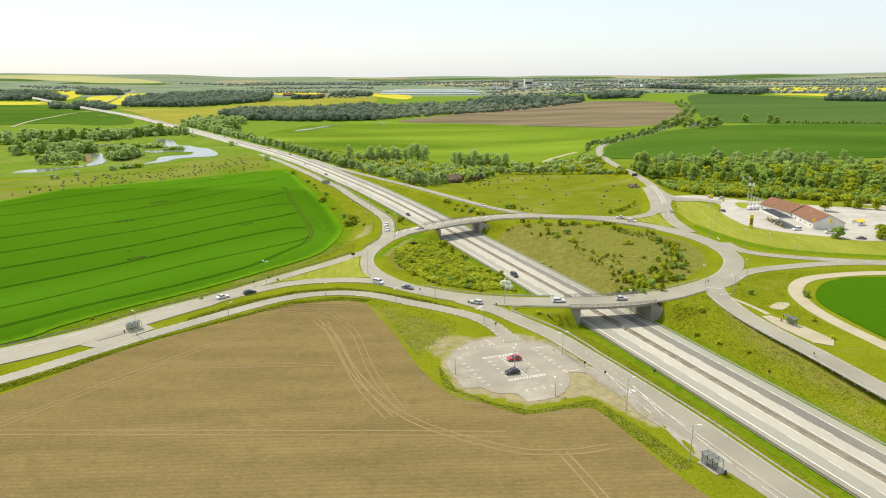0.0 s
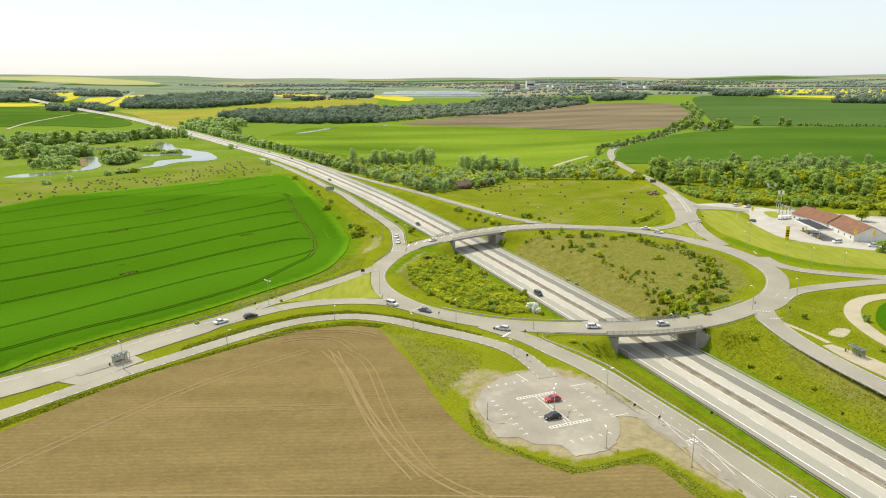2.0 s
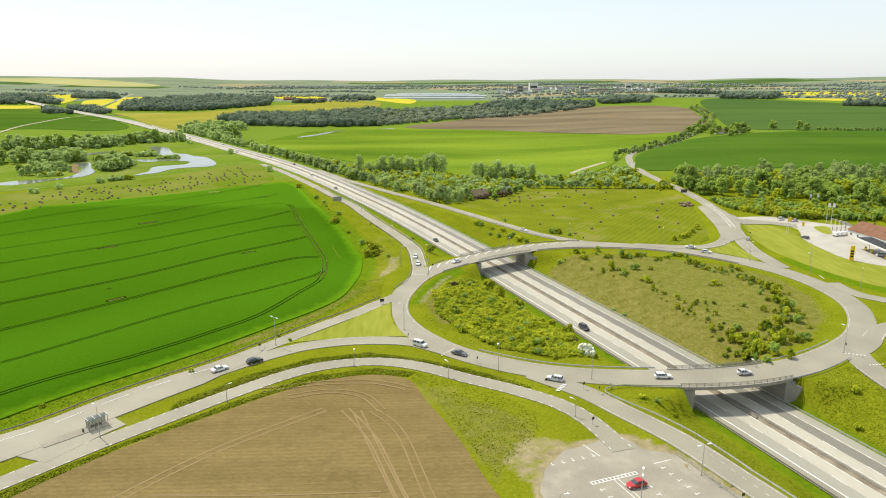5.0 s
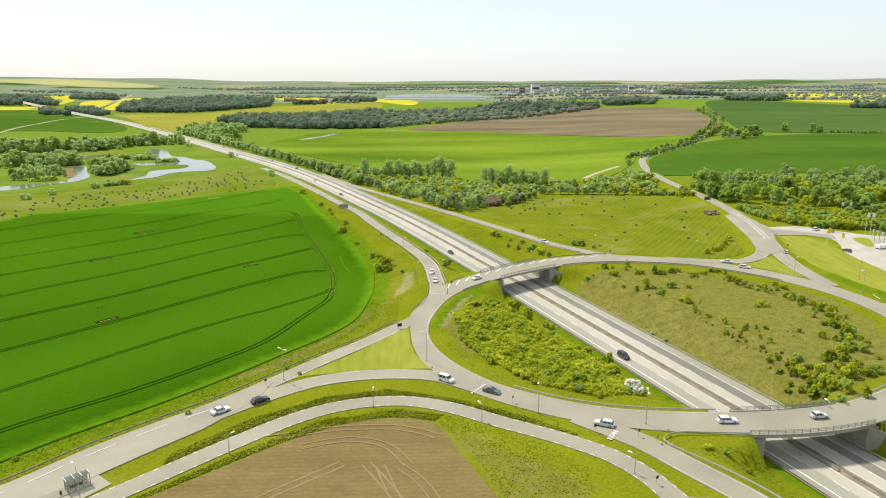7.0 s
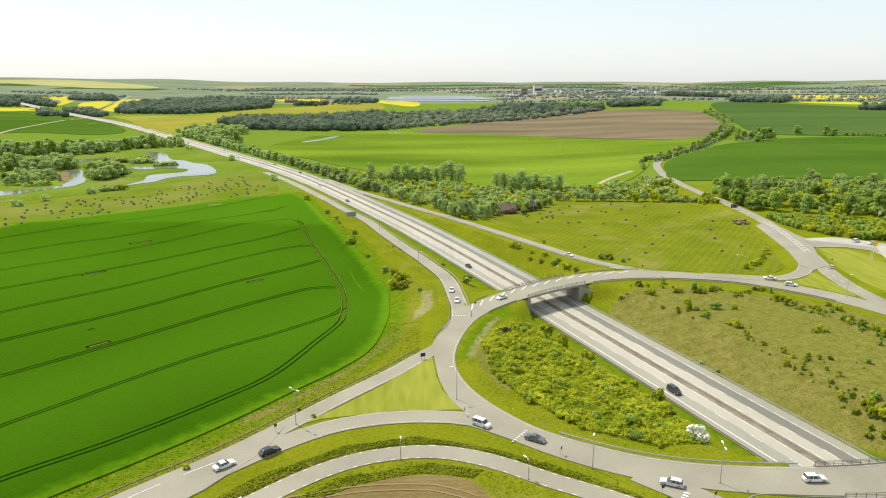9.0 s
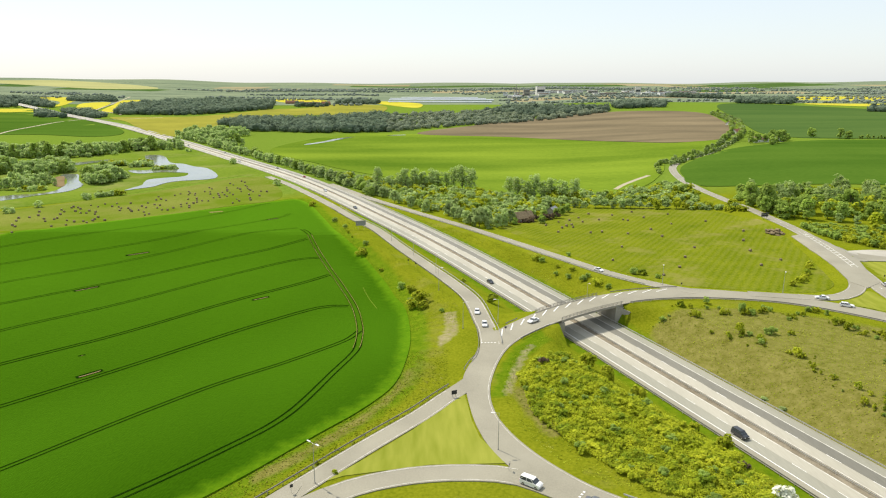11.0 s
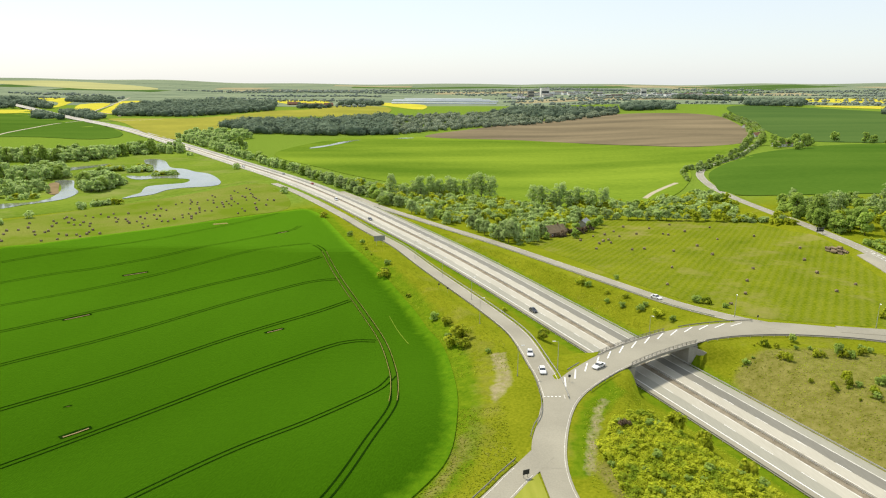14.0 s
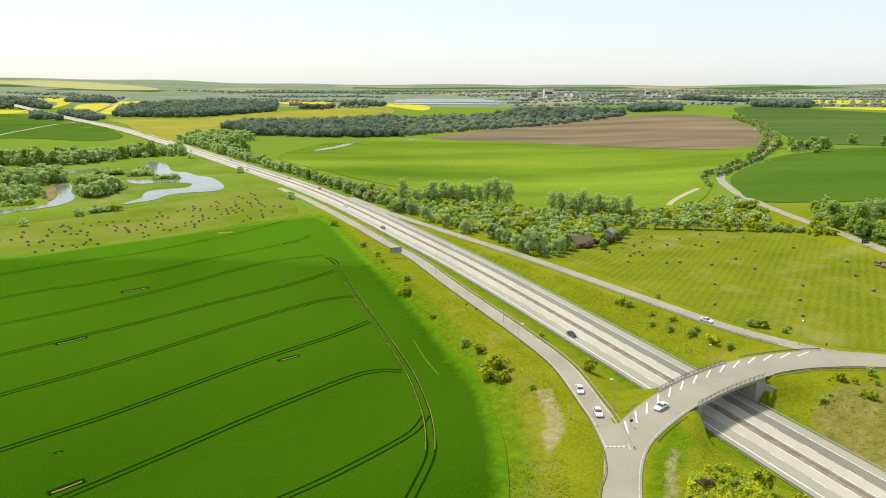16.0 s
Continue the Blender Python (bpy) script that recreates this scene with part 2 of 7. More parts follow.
M = {
    "grass": material("grass", (0.112, 0.134, 0.005), (0.202, 0.212, 0.012), 0.07, 1.3, 0.95, 0.4, fine_amount=0.62, spec=0.0, sheen=0.16, patch=((0.235, 0.21, 0.055), 0.03, 0.58, 0.8)),
    "meadow_grazed": material("meadow_grazed", (0.125, 0.155, 0.02), (0.235, 0.24, 0.06), 0.04, 1.3, 0.95, 0.4, fine_amount=0.6, spec=0.0, patch=((0.115, 0.165, 0.012), 0.02, 0.42, 0.62)),
    "meadow": material("meadow", (0.079, 0.117, 0.004), (0.18, 0.204, 0.011), 0.05, 1.1, 0.95, 0.45, fine_amount=0.6, spec=0.0, patch=((0.22, 0.2, 0.06), 0.035, 0.53, 0.72), rows=(58, 3.4, (0.25, 0.245, 0.06), 0.17, 1.0)),
    "dry_grass": material("dry_grass", (0.15, 0.138, 0.026), (0.275, 0.235, 0.088), 0.05, 1.3, 0.95, 0.4, fine_amount=0.62, spec=0.0, patch=((0.11, 0.135, 0.01), 0.06, 0.5, 0.65)),
    "meadow_wet": material("meadow_wet", (0.088, 0.148, 0.013), (0.172, 0.232, 0.028), 0.012, 0.3, 0.95, 0.2, fine_amount=0.4, spec=0.0, patch=((0.20, 0.22, 0.06), 0.02, 0.5, 0.7)),
    "tuft": material("tuft", (0.11, 0.141, 0.007), (0.208, 0.232, 0.019), 0.06, 0.5, 0.95, through_light=0.75, by_piece=0.28, spec=0.0, patch=((0.25, 0.215, 0.08), 0.05, 0.57, 0.74)),
    "greenhouse": material("greenhouse", (0.36, 0.40, 0.42), (0.48, 0.52, 0.54), 0.02, 0.5, 0.4),
    "mown": material("mown", (0.17, 0.20, 0.02), (0.28, 0.29, 0.05), 0.03, 0.5, 0.95, 0.1, stretch=(1, 0.15, 1, -35), fine_amount=0.5, spec=0.0),
    "crop": material("crop", (0.0112, 0.0415, 0.0004), (0.0215, 0.068, 0.001), 0.02, 2.5, 0.9, 0.35, stretch=(1, 0.35, 1, -62), fine_amount=0.5, spec=0.0, sheen=0.7),
    # broad light and dark bands put cloud shadow into the crop colour
    "crop_light": material("crop_light", (0.07, 0.13, 0.01), (0.195, 0.27, 0.026), 0.006, 0.4, 0.9, 0.2, stretch=(0.5, 1.6, 1, 0), fine_amount=0.3, spec=0.0),
    # next two: crop greens darkened to paint cloud shadow on the eastern fields
    "crop_mid": material("crop_mid", (0.042, 0.095, 0.01), (0.086, 0.152, 0.019), 0.006, 0.4, 0.9, 0.2, stretch=(0.5, 1.6, 1, 0), fine_amount=0.3, spec=0.0),
    "crop_dark": material("crop_dark", (0.05, 0.097, 0.024), (0.085, 0.138, 0.034), 0.004, 0.3, 0.9, 0.2, stretch=(0.4, 1.8, 1, 0), fine_amount=0.3, spec=0.0),
    # near-black green: wheel tracks, with the gaps' shade put into the colour
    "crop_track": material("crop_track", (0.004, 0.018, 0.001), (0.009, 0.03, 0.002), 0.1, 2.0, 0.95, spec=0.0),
    "soil": material("soil", (0.143, 0.106, 0.041), (0.25, 0.19, 0.078), 0.09, 3.2, 0.95, 0.4, stretch=(0.3, 1.5, 1, 1), fine_amount=0.62, spec=0.0, patch=((0.145, 0.109, 0.045), 0.2, 0.52, 0.8), rows=(1, 1.5, (0.128, 0.095, 0.038), 0.3, 1.6)),
    # ploughed brown, darkened in its colour for cloud shadow
    "soil_far": material("soil_far", (0.115, 0.095, 0.06), (0.225, 0.18, 0.108), 0.008, 0.3, 0.95, stretch=(0.35, 1.6, 1, 8), fine_amount=0.25, spec=0.0),
    "soil_track": material("soil_track", (0.225, 0.165, 0.08), (0.28, 0.205, 0.105), 0.2, 2.0, 0.95, spec=0.0),
    "rape": material("rape", (0.391, 0.349, 0.040), (0.521, 0.475, 0.050), 0.01, 0.2, 0.9, spec=0.0),
    # rape yellow washed out to paint the haze of some 4 km
    "rape_pale": material("rape_pale", (0.3, 0.3, 0.13), (0.38, 0.37, 0.16), 0.004, 0.1, 0.9, spec=0.0),
    "rape_green": material("rape_green", (0.205, 0.2, 0.034), (0.29, 0.275, 0.044), 0.008, 0.1, 0.9, spec=0.0, patch=((0.2, 0.21, 0.03), 0.006, 0.5, 0.7)),
    "asphalt": material("asphalt", (0.215, 0.198, 0.146), (0.305, 0.283, 0.212), 0.06, 3.0, 0.72, 0.01, fine_amount=0.4, spec=0.45, patch=((0.285, 0.266, 0.2), 0.05, 0.5, 0.7)),
    "asphalt_worn": material("asphalt_worn", (0.338, 0.316, 0.25), (0.44, 0.414, 0.334), 0.05, 3.0, 0.7, 0.01, stretch=(1, 0.12, 1, 18.7), fine_amount=0.35, spec=0.5),
    "asphalt_mid": material("asphalt_mid", (0.24, 0.232, 0.182), (0.316, 0.306, 0.241), 0.05, 3.0, 0.7, 0.01, stretch=(1, 0.12, 1, 18.7), fine_amount=0.35, spec=0.5),
    "asphalt_dark": material("asphalt_dark", (0.138, 0.132, 0.106), (0.2, 0.19, 0.153), 0.05, 3.0, 0.7, 0.01, stretch=(1, 0.12, 1, 18.7), fine_amount=0.35, spec=0.5),
    "gravel": material("gravel", (0.33, 0.29, 0.191), (0.45, 0.4, 0.278), 0.12, 4.0, 0.95, 0.02, patch=((0.30, 0.26, 0.19), 0.12, 0.5, 0.75)),
    "lot": material("lot", (0.235, 0.213, 0.165), (0.325, 0.295, 0.232), 0.10, 3.5, 0.9, 0.02, patch=((0.40, 0.365, 0.29), 0.09, 0.5, 0.75)),
    "yard": material("yard", (0.35, 0.33, 0.28), (0.46, 0.435, 0.375), 0.08, 3.0, 0.9, 0.02, patch=((0.3, 0.28, 0.235), 0.06, 0.52, 0.75)),
    "median": material("median", (0.15, 0.125, 0.085), (0.3, 0.26, 0.19), 0.3, 3.0, 0.95, 0.03),
    "paint": material("paint", (0.68, 0.67, 0.62), (0.80, 0.79, 0.75), 0.6, 8.0, 0.7),
    "paint_worn": material("paint_worn", (0.38, 0.36, 0.29), (0.72, 0.7, 0.64), 0.35, 5.0, 0.75),
    "concrete": material("concrete", (0.22, 0.205, 0.17), (0.34, 0.315, 0.265), 0.25, 3.0, 0.85, 0.02),
    "steel": material("steel", (0.40, 0.39, 0.36), (0.52, 0.51, 0.48), 1.0, 8.0, 0.5, 0.0, 0.6, spec=0.5),
    "steel_dark": material("steel_dark", (0.16, 0.15, 0.13), (0.24, 0.225, 0.20), 1.0, 8.0, 0.6, 0.0, 0.3, spec=0.4),
    "bark": material("bark", (0.06, 0.045, 0.03), (0.13, 0.10, 0.07), 1.5, 8.0, 0.95, 0.05),
    "leaf": material("leaf", (0.122, 0.173, 0.03), (0.208, 0.27, 0.055), 0.07, 0.7, 0.8, spec=0.05, through_light=1.05, by_piece=0.28),
    "leaf_olive": material("leaf_olive", (0.142, 0.19, 0.061), (0.24, 0.295, 0.107), 0.09, 0.7, 0.8, spec=0.05, through_light=1.0, by_piece=0.35),
    "leaf_bright": material("leaf_bright", (0.165, 0.2, 0.009), (0.315, 0.325, 0.022), 0.12, 0.9, 0.8, spec=0.05, through_light=0.75, by_piece=0.4, patch=((0.12, 0.168, 0.012), 0.22, 0.5, 0.64)),
    # light scrub green, greyed with haze painted into it
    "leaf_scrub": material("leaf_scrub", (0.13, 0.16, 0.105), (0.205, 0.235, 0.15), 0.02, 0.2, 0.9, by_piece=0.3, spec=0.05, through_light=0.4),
    "leaf_dark": material("leaf_dark", (0.075, 0.06, 0.035), (0.14, 0.1, 0.06), 0.3, 0.9, 0.8, spec=0.05, through_light=0.5, by_piece=0.3),
    "bank": material("bank", (0.16, 0.115, 0.06), (0.26, 0.2, 0.11), 0.08, 0.7, 0.95, 0.2, spec=0.0),
    "blossom": material("blossom", (0.6, 0.61, 0.46), (0.82, 0.82, 0.68), 0.6, 3.0, 0.85, through_light=0.2, by_piece=0.2),
    # far grass and stubble, paled so that distance haze is in the colour
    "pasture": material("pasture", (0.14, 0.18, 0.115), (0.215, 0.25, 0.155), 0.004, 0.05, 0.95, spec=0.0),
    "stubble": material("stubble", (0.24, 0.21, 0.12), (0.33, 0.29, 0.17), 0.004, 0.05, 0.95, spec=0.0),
    # woodland green with the blue-grey of distance haze in its colour
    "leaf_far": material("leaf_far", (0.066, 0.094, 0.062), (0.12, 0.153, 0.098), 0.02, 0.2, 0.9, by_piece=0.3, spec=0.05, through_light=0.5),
    # leaf green greyed and bluish: distance haze put into the colour
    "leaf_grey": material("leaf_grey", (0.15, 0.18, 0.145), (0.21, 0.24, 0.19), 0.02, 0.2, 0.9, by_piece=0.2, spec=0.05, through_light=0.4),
    "hay": material("hay", (0.13, 0.1, 0.06), (0.25, 0.195, 0.115), 0.8, 5.0, 0.95, 0.05, by_piece=0.3),
    "water": material("water", (0.12, 0.135, 0.115), (0.22, 0.23, 0.19), 0.06, 0.5, 0.12, 0.03, spec=0.5, patch=((0.17, 0.19, 0.06), 0.05, 0.52, 0.66)),
    "roof_tile": material("roof_tile", (0.155, 0.078, 0.046), (0.235, 0.12, 0.07), 0.4, 4.0, 0.85, 0.03),
    "plaster": material("plaster", (0.62, 0.60, 0.54), (0.74, 0.72, 0.66), 0.3, 4.0, 0.85),
    "dark_panel": material("dark_panel", (0.02, 0.021, 0.022), (0.04, 0.04, 0.041), 0.5, 6.0, 0.6, spec=0.25),
    "window": material("window", (0.03, 0.035, 0.04), (0.06, 0.07, 0.08), 0.5, 2.0, 0.1, spec=0.6),
    "glass": glass_pane("glass"),
    "yellow_sign": material("yellow_sign", (0.75, 0.50, 0.02), (0.82, 0.58, 0.03), 0.5, 4.0, 0.5),
    "white_metal": material("white_metal", (0.68, 0.68, 0.66), (0.80, 0.80, 0.78), 0.5, 4.0, 0.5),
    "rubber": material("rubber", (0.015, 0.015, 0.015), (0.03, 0.03, 0.03), 2.0, 8.0, 0.85),
    "red_lamp": material("red_lamp", (0.25, 0.01, 0.01), (0.35, 0.02, 0.02), 2.0, 8.0, 0.3),
    "sign_back": material("sign_back", (0.22, 0.23, 0.23), (0.32, 0.33, 0.33), 0.8, 5.0, 0.5, metal=0.4),
}


def stretches(mat, rows):
    """Lays further colours over a material where a stored number says so, with a broken edge."""
    nt = mat.node_tree
    n, l = nt.nodes, nt.links
    b = n["Principled BSDF"]
    colour = b.inputs["Base Color"].links[0].from_socket
    geo = n.new("ShaderNodeNewGeometry")
    for name, dark, light, scale, ragged in rows:
        at, edge, grain, ramp, add, step, over = (n.new("ShaderNode" + k) for k in ("Attribute", "TexNoise", "TexNoise", "ValToRGB", "MixRGB", "MapRange", "Mix"))
        at.attribute_name = name
        edge.inputs["Scale"].default_value, edge.inputs["Detail"].default_value, edge.inputs["Roughness"].default_value = scale, 8.0, 0.7
        grain.inputs["Scale"].default_value, grain.inputs["Detail"].default_value, grain.inputs["Roughness"].default_value = 0.35, 8.0, 0.75
        for t in (edge, grain):
            l.new(geo.outputs["Position"], t.inputs["Vector"])
        ramp.color_ramp.elements[0].position, ramp.color_ramp.elements[1].position = 0.33, 0.67
        ramp.color_ramp.elements[0].color, ramp.color_ramp.elements[1].color = (*dark, 1), (*light, 1)
        l.new(grain.outputs["Fac"], ramp.inputs["Fac"])
        add.blend_type, add.inputs["Fac"].default_value = "ADD", 1.0
        l.new(at.outputs["Fac"], add.inputs["Color1"])
        l.new(edge.outputs["Fac"], add.inputs["Color2"])
        step.inputs["From Min"].default_value, step.inputs["From Max"].default_value = 1.0 - ragged, 1.0 + ragged
        l.new(add.outputs["Color"], step.inputs["Value"])
        over.data_type = "RGBA"
        l.new(step.outputs[0], over.inputs["Factor"])
        l.new(colour, over.inputs[6])
        l.new(ramp.outputs["Color"], over.inputs[7])
        colour = over.outputs[2]
    l.new(colour, b.inputs["Base Color"])


stretches(M["grass"], (("remote", (0.09, 0.145, 0.014), (0.17, 0.225, 0.035), 0.02, 0.25), ("lush", (0.056, 0.113, 0.003), (0.14, 0.195, 0.008), 0.25, 0.25),
                       ("dry", (0.11, 0.108, 0.016), (0.22, 0.198, 0.058), 0.16, 0.22), ("bare", (0.2, 0.165, 0.085), (0.34, 0.29, 0.17), 0.3, 0.16)))
stretches(M["crop"], (("rim", (0.034, 0.095, 0.002), (0.085, 0.16, 0.004), 0.3, 0.3),))


def car_paint(name, rgb):
    m = material(name, tuple(c * 0.9 for c in rgb), rgb, 0.8, 6.0, 0.28, spec=0.6)
    m.node_tree.nodes["Principled BSDF"].inputs["Coat Weight"].default_value = 0.5
    return m


PAINTS = {k: car_paint("paint_" + k, v) for k, v in {
    "white": (0.78, 0.78, 0.76), "silver": (0.55, 0.55, 0.54), "black": (0.012, 0.012, 0.014), "grey": (0.10, 0.105, 0.11),
    "red": (0.45, 0.015, 0.02), "blue": (0.05, 0.12, 0.26)}.items()}


# ---- building helpers ----
def mesh_object(name, verts, faces, mat, parent=None, label="", smooth=False):
    me = bpy.data.meshes.new(name)
    me.from_pydata([tuple(v) for v in verts], [], [tuple(f) for f in faces])
    if smooth:
        me.polygons.foreach_set("use_smooth", [True] * len(me.polygons))
    me.materials.append(mat)
    ob = new(name, me)
    if parent:
        ob.parent = parent
    if label:
        tagged(ob, label)
    return ob


def part(name, bm, mat, parent=None, label=""):
    me = bpy.data.meshes.new(name)
    bmesh.ops.recalc_face_normals(bm, faces=bm.faces)
    bm.to_mesh(me)
    bm.free()
    me.materials.append(mat)
    ob = new(name, me)
    if parent:
        ob.parent = parent
    if label:
        tagged(ob, label)
    return ob


def thing(name, m, label, category, group="", kind=""):
    ob = new(name)
    ob.matrix_basis = m
    ob.empty_display_size = 0.3
    return tagged(ob, label, category, group, kind)


def box(bm, lo, hi, bevel=0.0, m=None):
    lo, hi = Vector(lo), Vector(hi)
    g = bmesh.ops.create_cube(bm, size=1.0, matrix=Matrix.Translation((lo + hi) / 2) @ Matrix.Diagonal((*(hi - lo), 1)))
    if bevel:
        edges = list({e for v in g["verts"] for e in v.link_edges})
        r = bmesh.ops.bevel(bm, geom=edges, offset=bevel, segments=1, affect="EDGES")
        g["verts"] = r["verts"]
    if m:
        bmesh.ops.transform(bm, matrix=m, verts=list(g["verts"]))
    return bm


def rod(bm, a, b, r0, r1=None, sides=8):
    a, b = Vector(a), Vector(b)
    q = (b - a).to_track_quat("Z", "Y").to_matrix().to_4x4()
    bmesh.ops.create_cone(bm, cap_ends=True, segments=sides, radius1=r0, radius2=r0 if r1 is None else r1, depth=(b - a).length,
                          matrix=Matrix.Translation((a + b) / 2) @ q)
    return bm


def sides_of(line):
    """Unit vectors to the right of a line in plan."""
    d = np.gradient(line[:, :2], axis=0)
    d /= np.linalg.norm(d, axis=1)[:, None] + 1e-9
    return np.c_[d[:, 1], -d[:, 0]]


def ribbon(line, left, right, lift=0.0, skirt=0.0):
    """Vertices and faces of a strip from left to right of a line (offsets in metres, right positive), with turned-down edges."""
    s = sides_of(line)
    a = np.c_[line[:, :2] + s * np.reshape(left, (-1, 1)), line[:, 2] + lift]
    b = np.c_[line[:, :2] + s * np.reshape(right, (-1, 1)), line[:, 2] + lift]
    n = len(line)
    rows = [a, b]
    if skirt:
        rows = [a - (0, 0, skirt), a, b, b - (0, 0, skirt)]
    k = len(rows)
    v = np.stack(rows, 1).reshape(-1, 3)
    f = [(i * k + j, (i + 1) * k + j, (i + 1) * k + j + 1, i * k + j + 1) for i in range(n - 1) for j in range(k - 1)]
    f = [(q[0], q[3], q[2], q[1]) for q in f]
    return v, f


def cut(line, start, end):
    """The stretch of a line between two distances along it, resampled with exact ends."""
    s = np.r_[0, np.cumsum(np.linalg.norm(np.diff(line[:, :2], axis=0), axis=1))]
    end = min(end, s[-1])
    inner = s[(s > start + 0.3) & (s < end - 0.3)]
    t = np.r_[start, inner, end]
    return np.stack([np.interp(t, s, line[:, i]) for i in range(line.shape[1])], 1)


def length_of(line):
    return float(np.linalg.norm(np.diff(line[:, :2], axis=0), axis=1).sum())


def at_distance(line, d):
    """Place and heading (radians) at a distance along a line."""
    s = np.r_[0, np.cumsum(np.linalg.norm(np.diff(line[:, :2], axis=0), axis=1))]
    p = [np.interp(d, s, line[:, i]) for i in range(3)]
    q = [np.interp(d + 1.0, s, line[:, i]) for i in range(2)]
    p0 = [np.interp(d - 1.0, s, line[:, i]) for i in range(2)]
    return Vector(p), math.atan2(q[1] - p0[1], q[0] - p0[0])


def dashes(line, offset, width, on, gap, lift, start=0.0, end=1e9):
    """Painted dashes along a line."""
    v, f = [], []
    end = min(end, length_of(line))
    d = start
    while d + on < end:
        a, b = ribbon(cut(line, d, d + on), offset - width / 2, offset + width / 2, lift)
        f += [tuple(i + len(v) for i in q) for q in b]
        v += list(a)
        d += on + gap
    return v, f


def sheet(outline, lift, spacing, skirt=0.6, closed=False):
    """A field over the land: its outline filled with a mesh that follows the ground."""
    from mathutils.geometry import delaunay_2d_cdt
    o = np.array(outline, float)
    if not closed:
        o = spline(o, spacing * 0.7, True)
    o = o[:, :2]
    lo, hi = o.min(0), o.max(0)
    gx, gy = np.meshgrid(np.arange(lo[0] + spacing / 2, hi[0], spacing), np.arange(lo[1] + spacing / 2, hi[1], spacing))
    q = np.c_[gx.ravel(), gy.ravel()]
    inside = np.zeros(len(q), bool)
    near = np.full(len(q), 1e9)
    for a, b in zip(o, np.roll(o, -1, 0)):
        c = (a[1] > q[:, 1]) != (b[1] > q[:, 1])
        xx = a[0] + (q[:, 1] - a[1]) / (b[1] - a[1] + 1e-12) * (b[0] - a[0])
        inside ^= c & (q[:, 0] < xx)
        e = b - a
        u = np.clip(((q - a) @ e) / (e @ e + 1e-9), 0, 1)
        near = np.minimum(near, np.hypot(*(q - a - u[:, None] * e).T))
    q = q[inside & (near > spacing * 0.35)]
    pts = np.r_[o, q]
    k = len(o)
    v2, _, f2, _, _, _ = delaunay_2d_cdt([Vector(p) for p in pts], [], [list(range(k))], 1, 1e-5)
    v2 = np.array([tuple(p) for p in v2])
    z = surface_z(v2[:, 0], v2[:, 1]) + lift
    v = np.c_[v2, z].tolist()
    f = [tuple(t) for t in f2]
    base = len(v)
    oz = surface_z(o[:, 0], o[:, 1])
    v += np.c_[o, oz + lift].tolist() + np.c_[o, oz - skirt].tolist()
    f += [(base + i, base + (i + 1) % k, base + k + (i + 1) % k, base + k + i) for i in range(k)]
    return v, f


def on_ground(x, y):
    return float(surface_z(x, y)[0])

# ---- ground ----
def grid_lines(lo, a, b, hi, fine, mid_lo, mid_hi, mid):
    out = list(np.arange(a, b + 0.01, fine))
    x = b
    while x < hi:
        x += mid if x < mid_hi else min(110, mid + (x - mid_hi) * 0.06)
        out.append(x)
    x = a
    while x > lo:
        x -= mid if x > mid_lo else min(110, mid + (mid_lo - x) * 0.06)
        out.insert(0, x)
    return np.array(out)


GX = grid_lines(-4400, -150, 240, 4600, 2.5, -380, 460, 7.0)
GY = grid_lines(-500, 90, 450, 5400, 2.5, 60, 830, 7.0)
_x, _y = np.meshgrid(GX, GY)
_z = ground_z(_x.ravel(), _y.ravel())
_nx, _ny = len(GX), len(GY)
_f = [(j * _nx + i, j * _nx + i + 1, (j + 1) * _nx + i + 1, (j + 1) * _nx + i) for j in range(_ny - 1) for i in range(_nx - 1)]
_zg = _z.reshape(_ny, _nx)


def surface_z(x, y):
    """Height of the ground sheet, read from its own grid."""
    x, y = np.atleast_1d(np.asarray(x, float)), np.atleast_1d(np.asarray(y, float))
    i, j = np.clip(np.searchsorted(GX, x) - 1, 0, _nx - 2), np.clip(np.searchsorted(GY, y) - 1, 0, _ny - 2)
    u, w = (x - GX[i]) / (GX[i + 1] - GX[i]), (y - GY[j]) / (GY[j + 1] - GY[j])
    return (_zg[j, i] * (1 - u) + _zg[j, i + 1] * u) * (1 - w) + (_zg[j + 1, i] * (1 - u) + _zg[j + 1, i + 1] * u) * w


ground = mesh_object("ground", np.c_[_x.ravel(), _y.ravel(), _z], _f, M["grass"], smooth=True)
# ground beyond 2350 m takes the green with painted haze
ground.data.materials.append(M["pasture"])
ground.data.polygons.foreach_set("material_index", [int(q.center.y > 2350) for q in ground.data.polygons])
tagged(ground, "grassy open farmland with verges and slopes", "ground", kind="structure")


def field(name, outline, mat, lift, spacing, label, smooth_edge=True, skirt=0.6, ragged=0.0):
    o = outline if smooth_edge else spline_straight(outline, spacing)
    if ragged:
        o = spline(np.array(o, float), 1.8, True)[:, :2]
        o = np.array([(x + ragged * 2 * noise.noise((x * .22, y * .22, 0)), y + ragged * 2 * noise.noise((x * .22, y * .22, 9))) for x, y in o])
        smooth_edge = False
    v, f = sheet(o, lift, spacing, skirt, closed=not smooth_edge)
    return tagged(mesh_object(name, v, f, mat), label, "field", kind="structure")


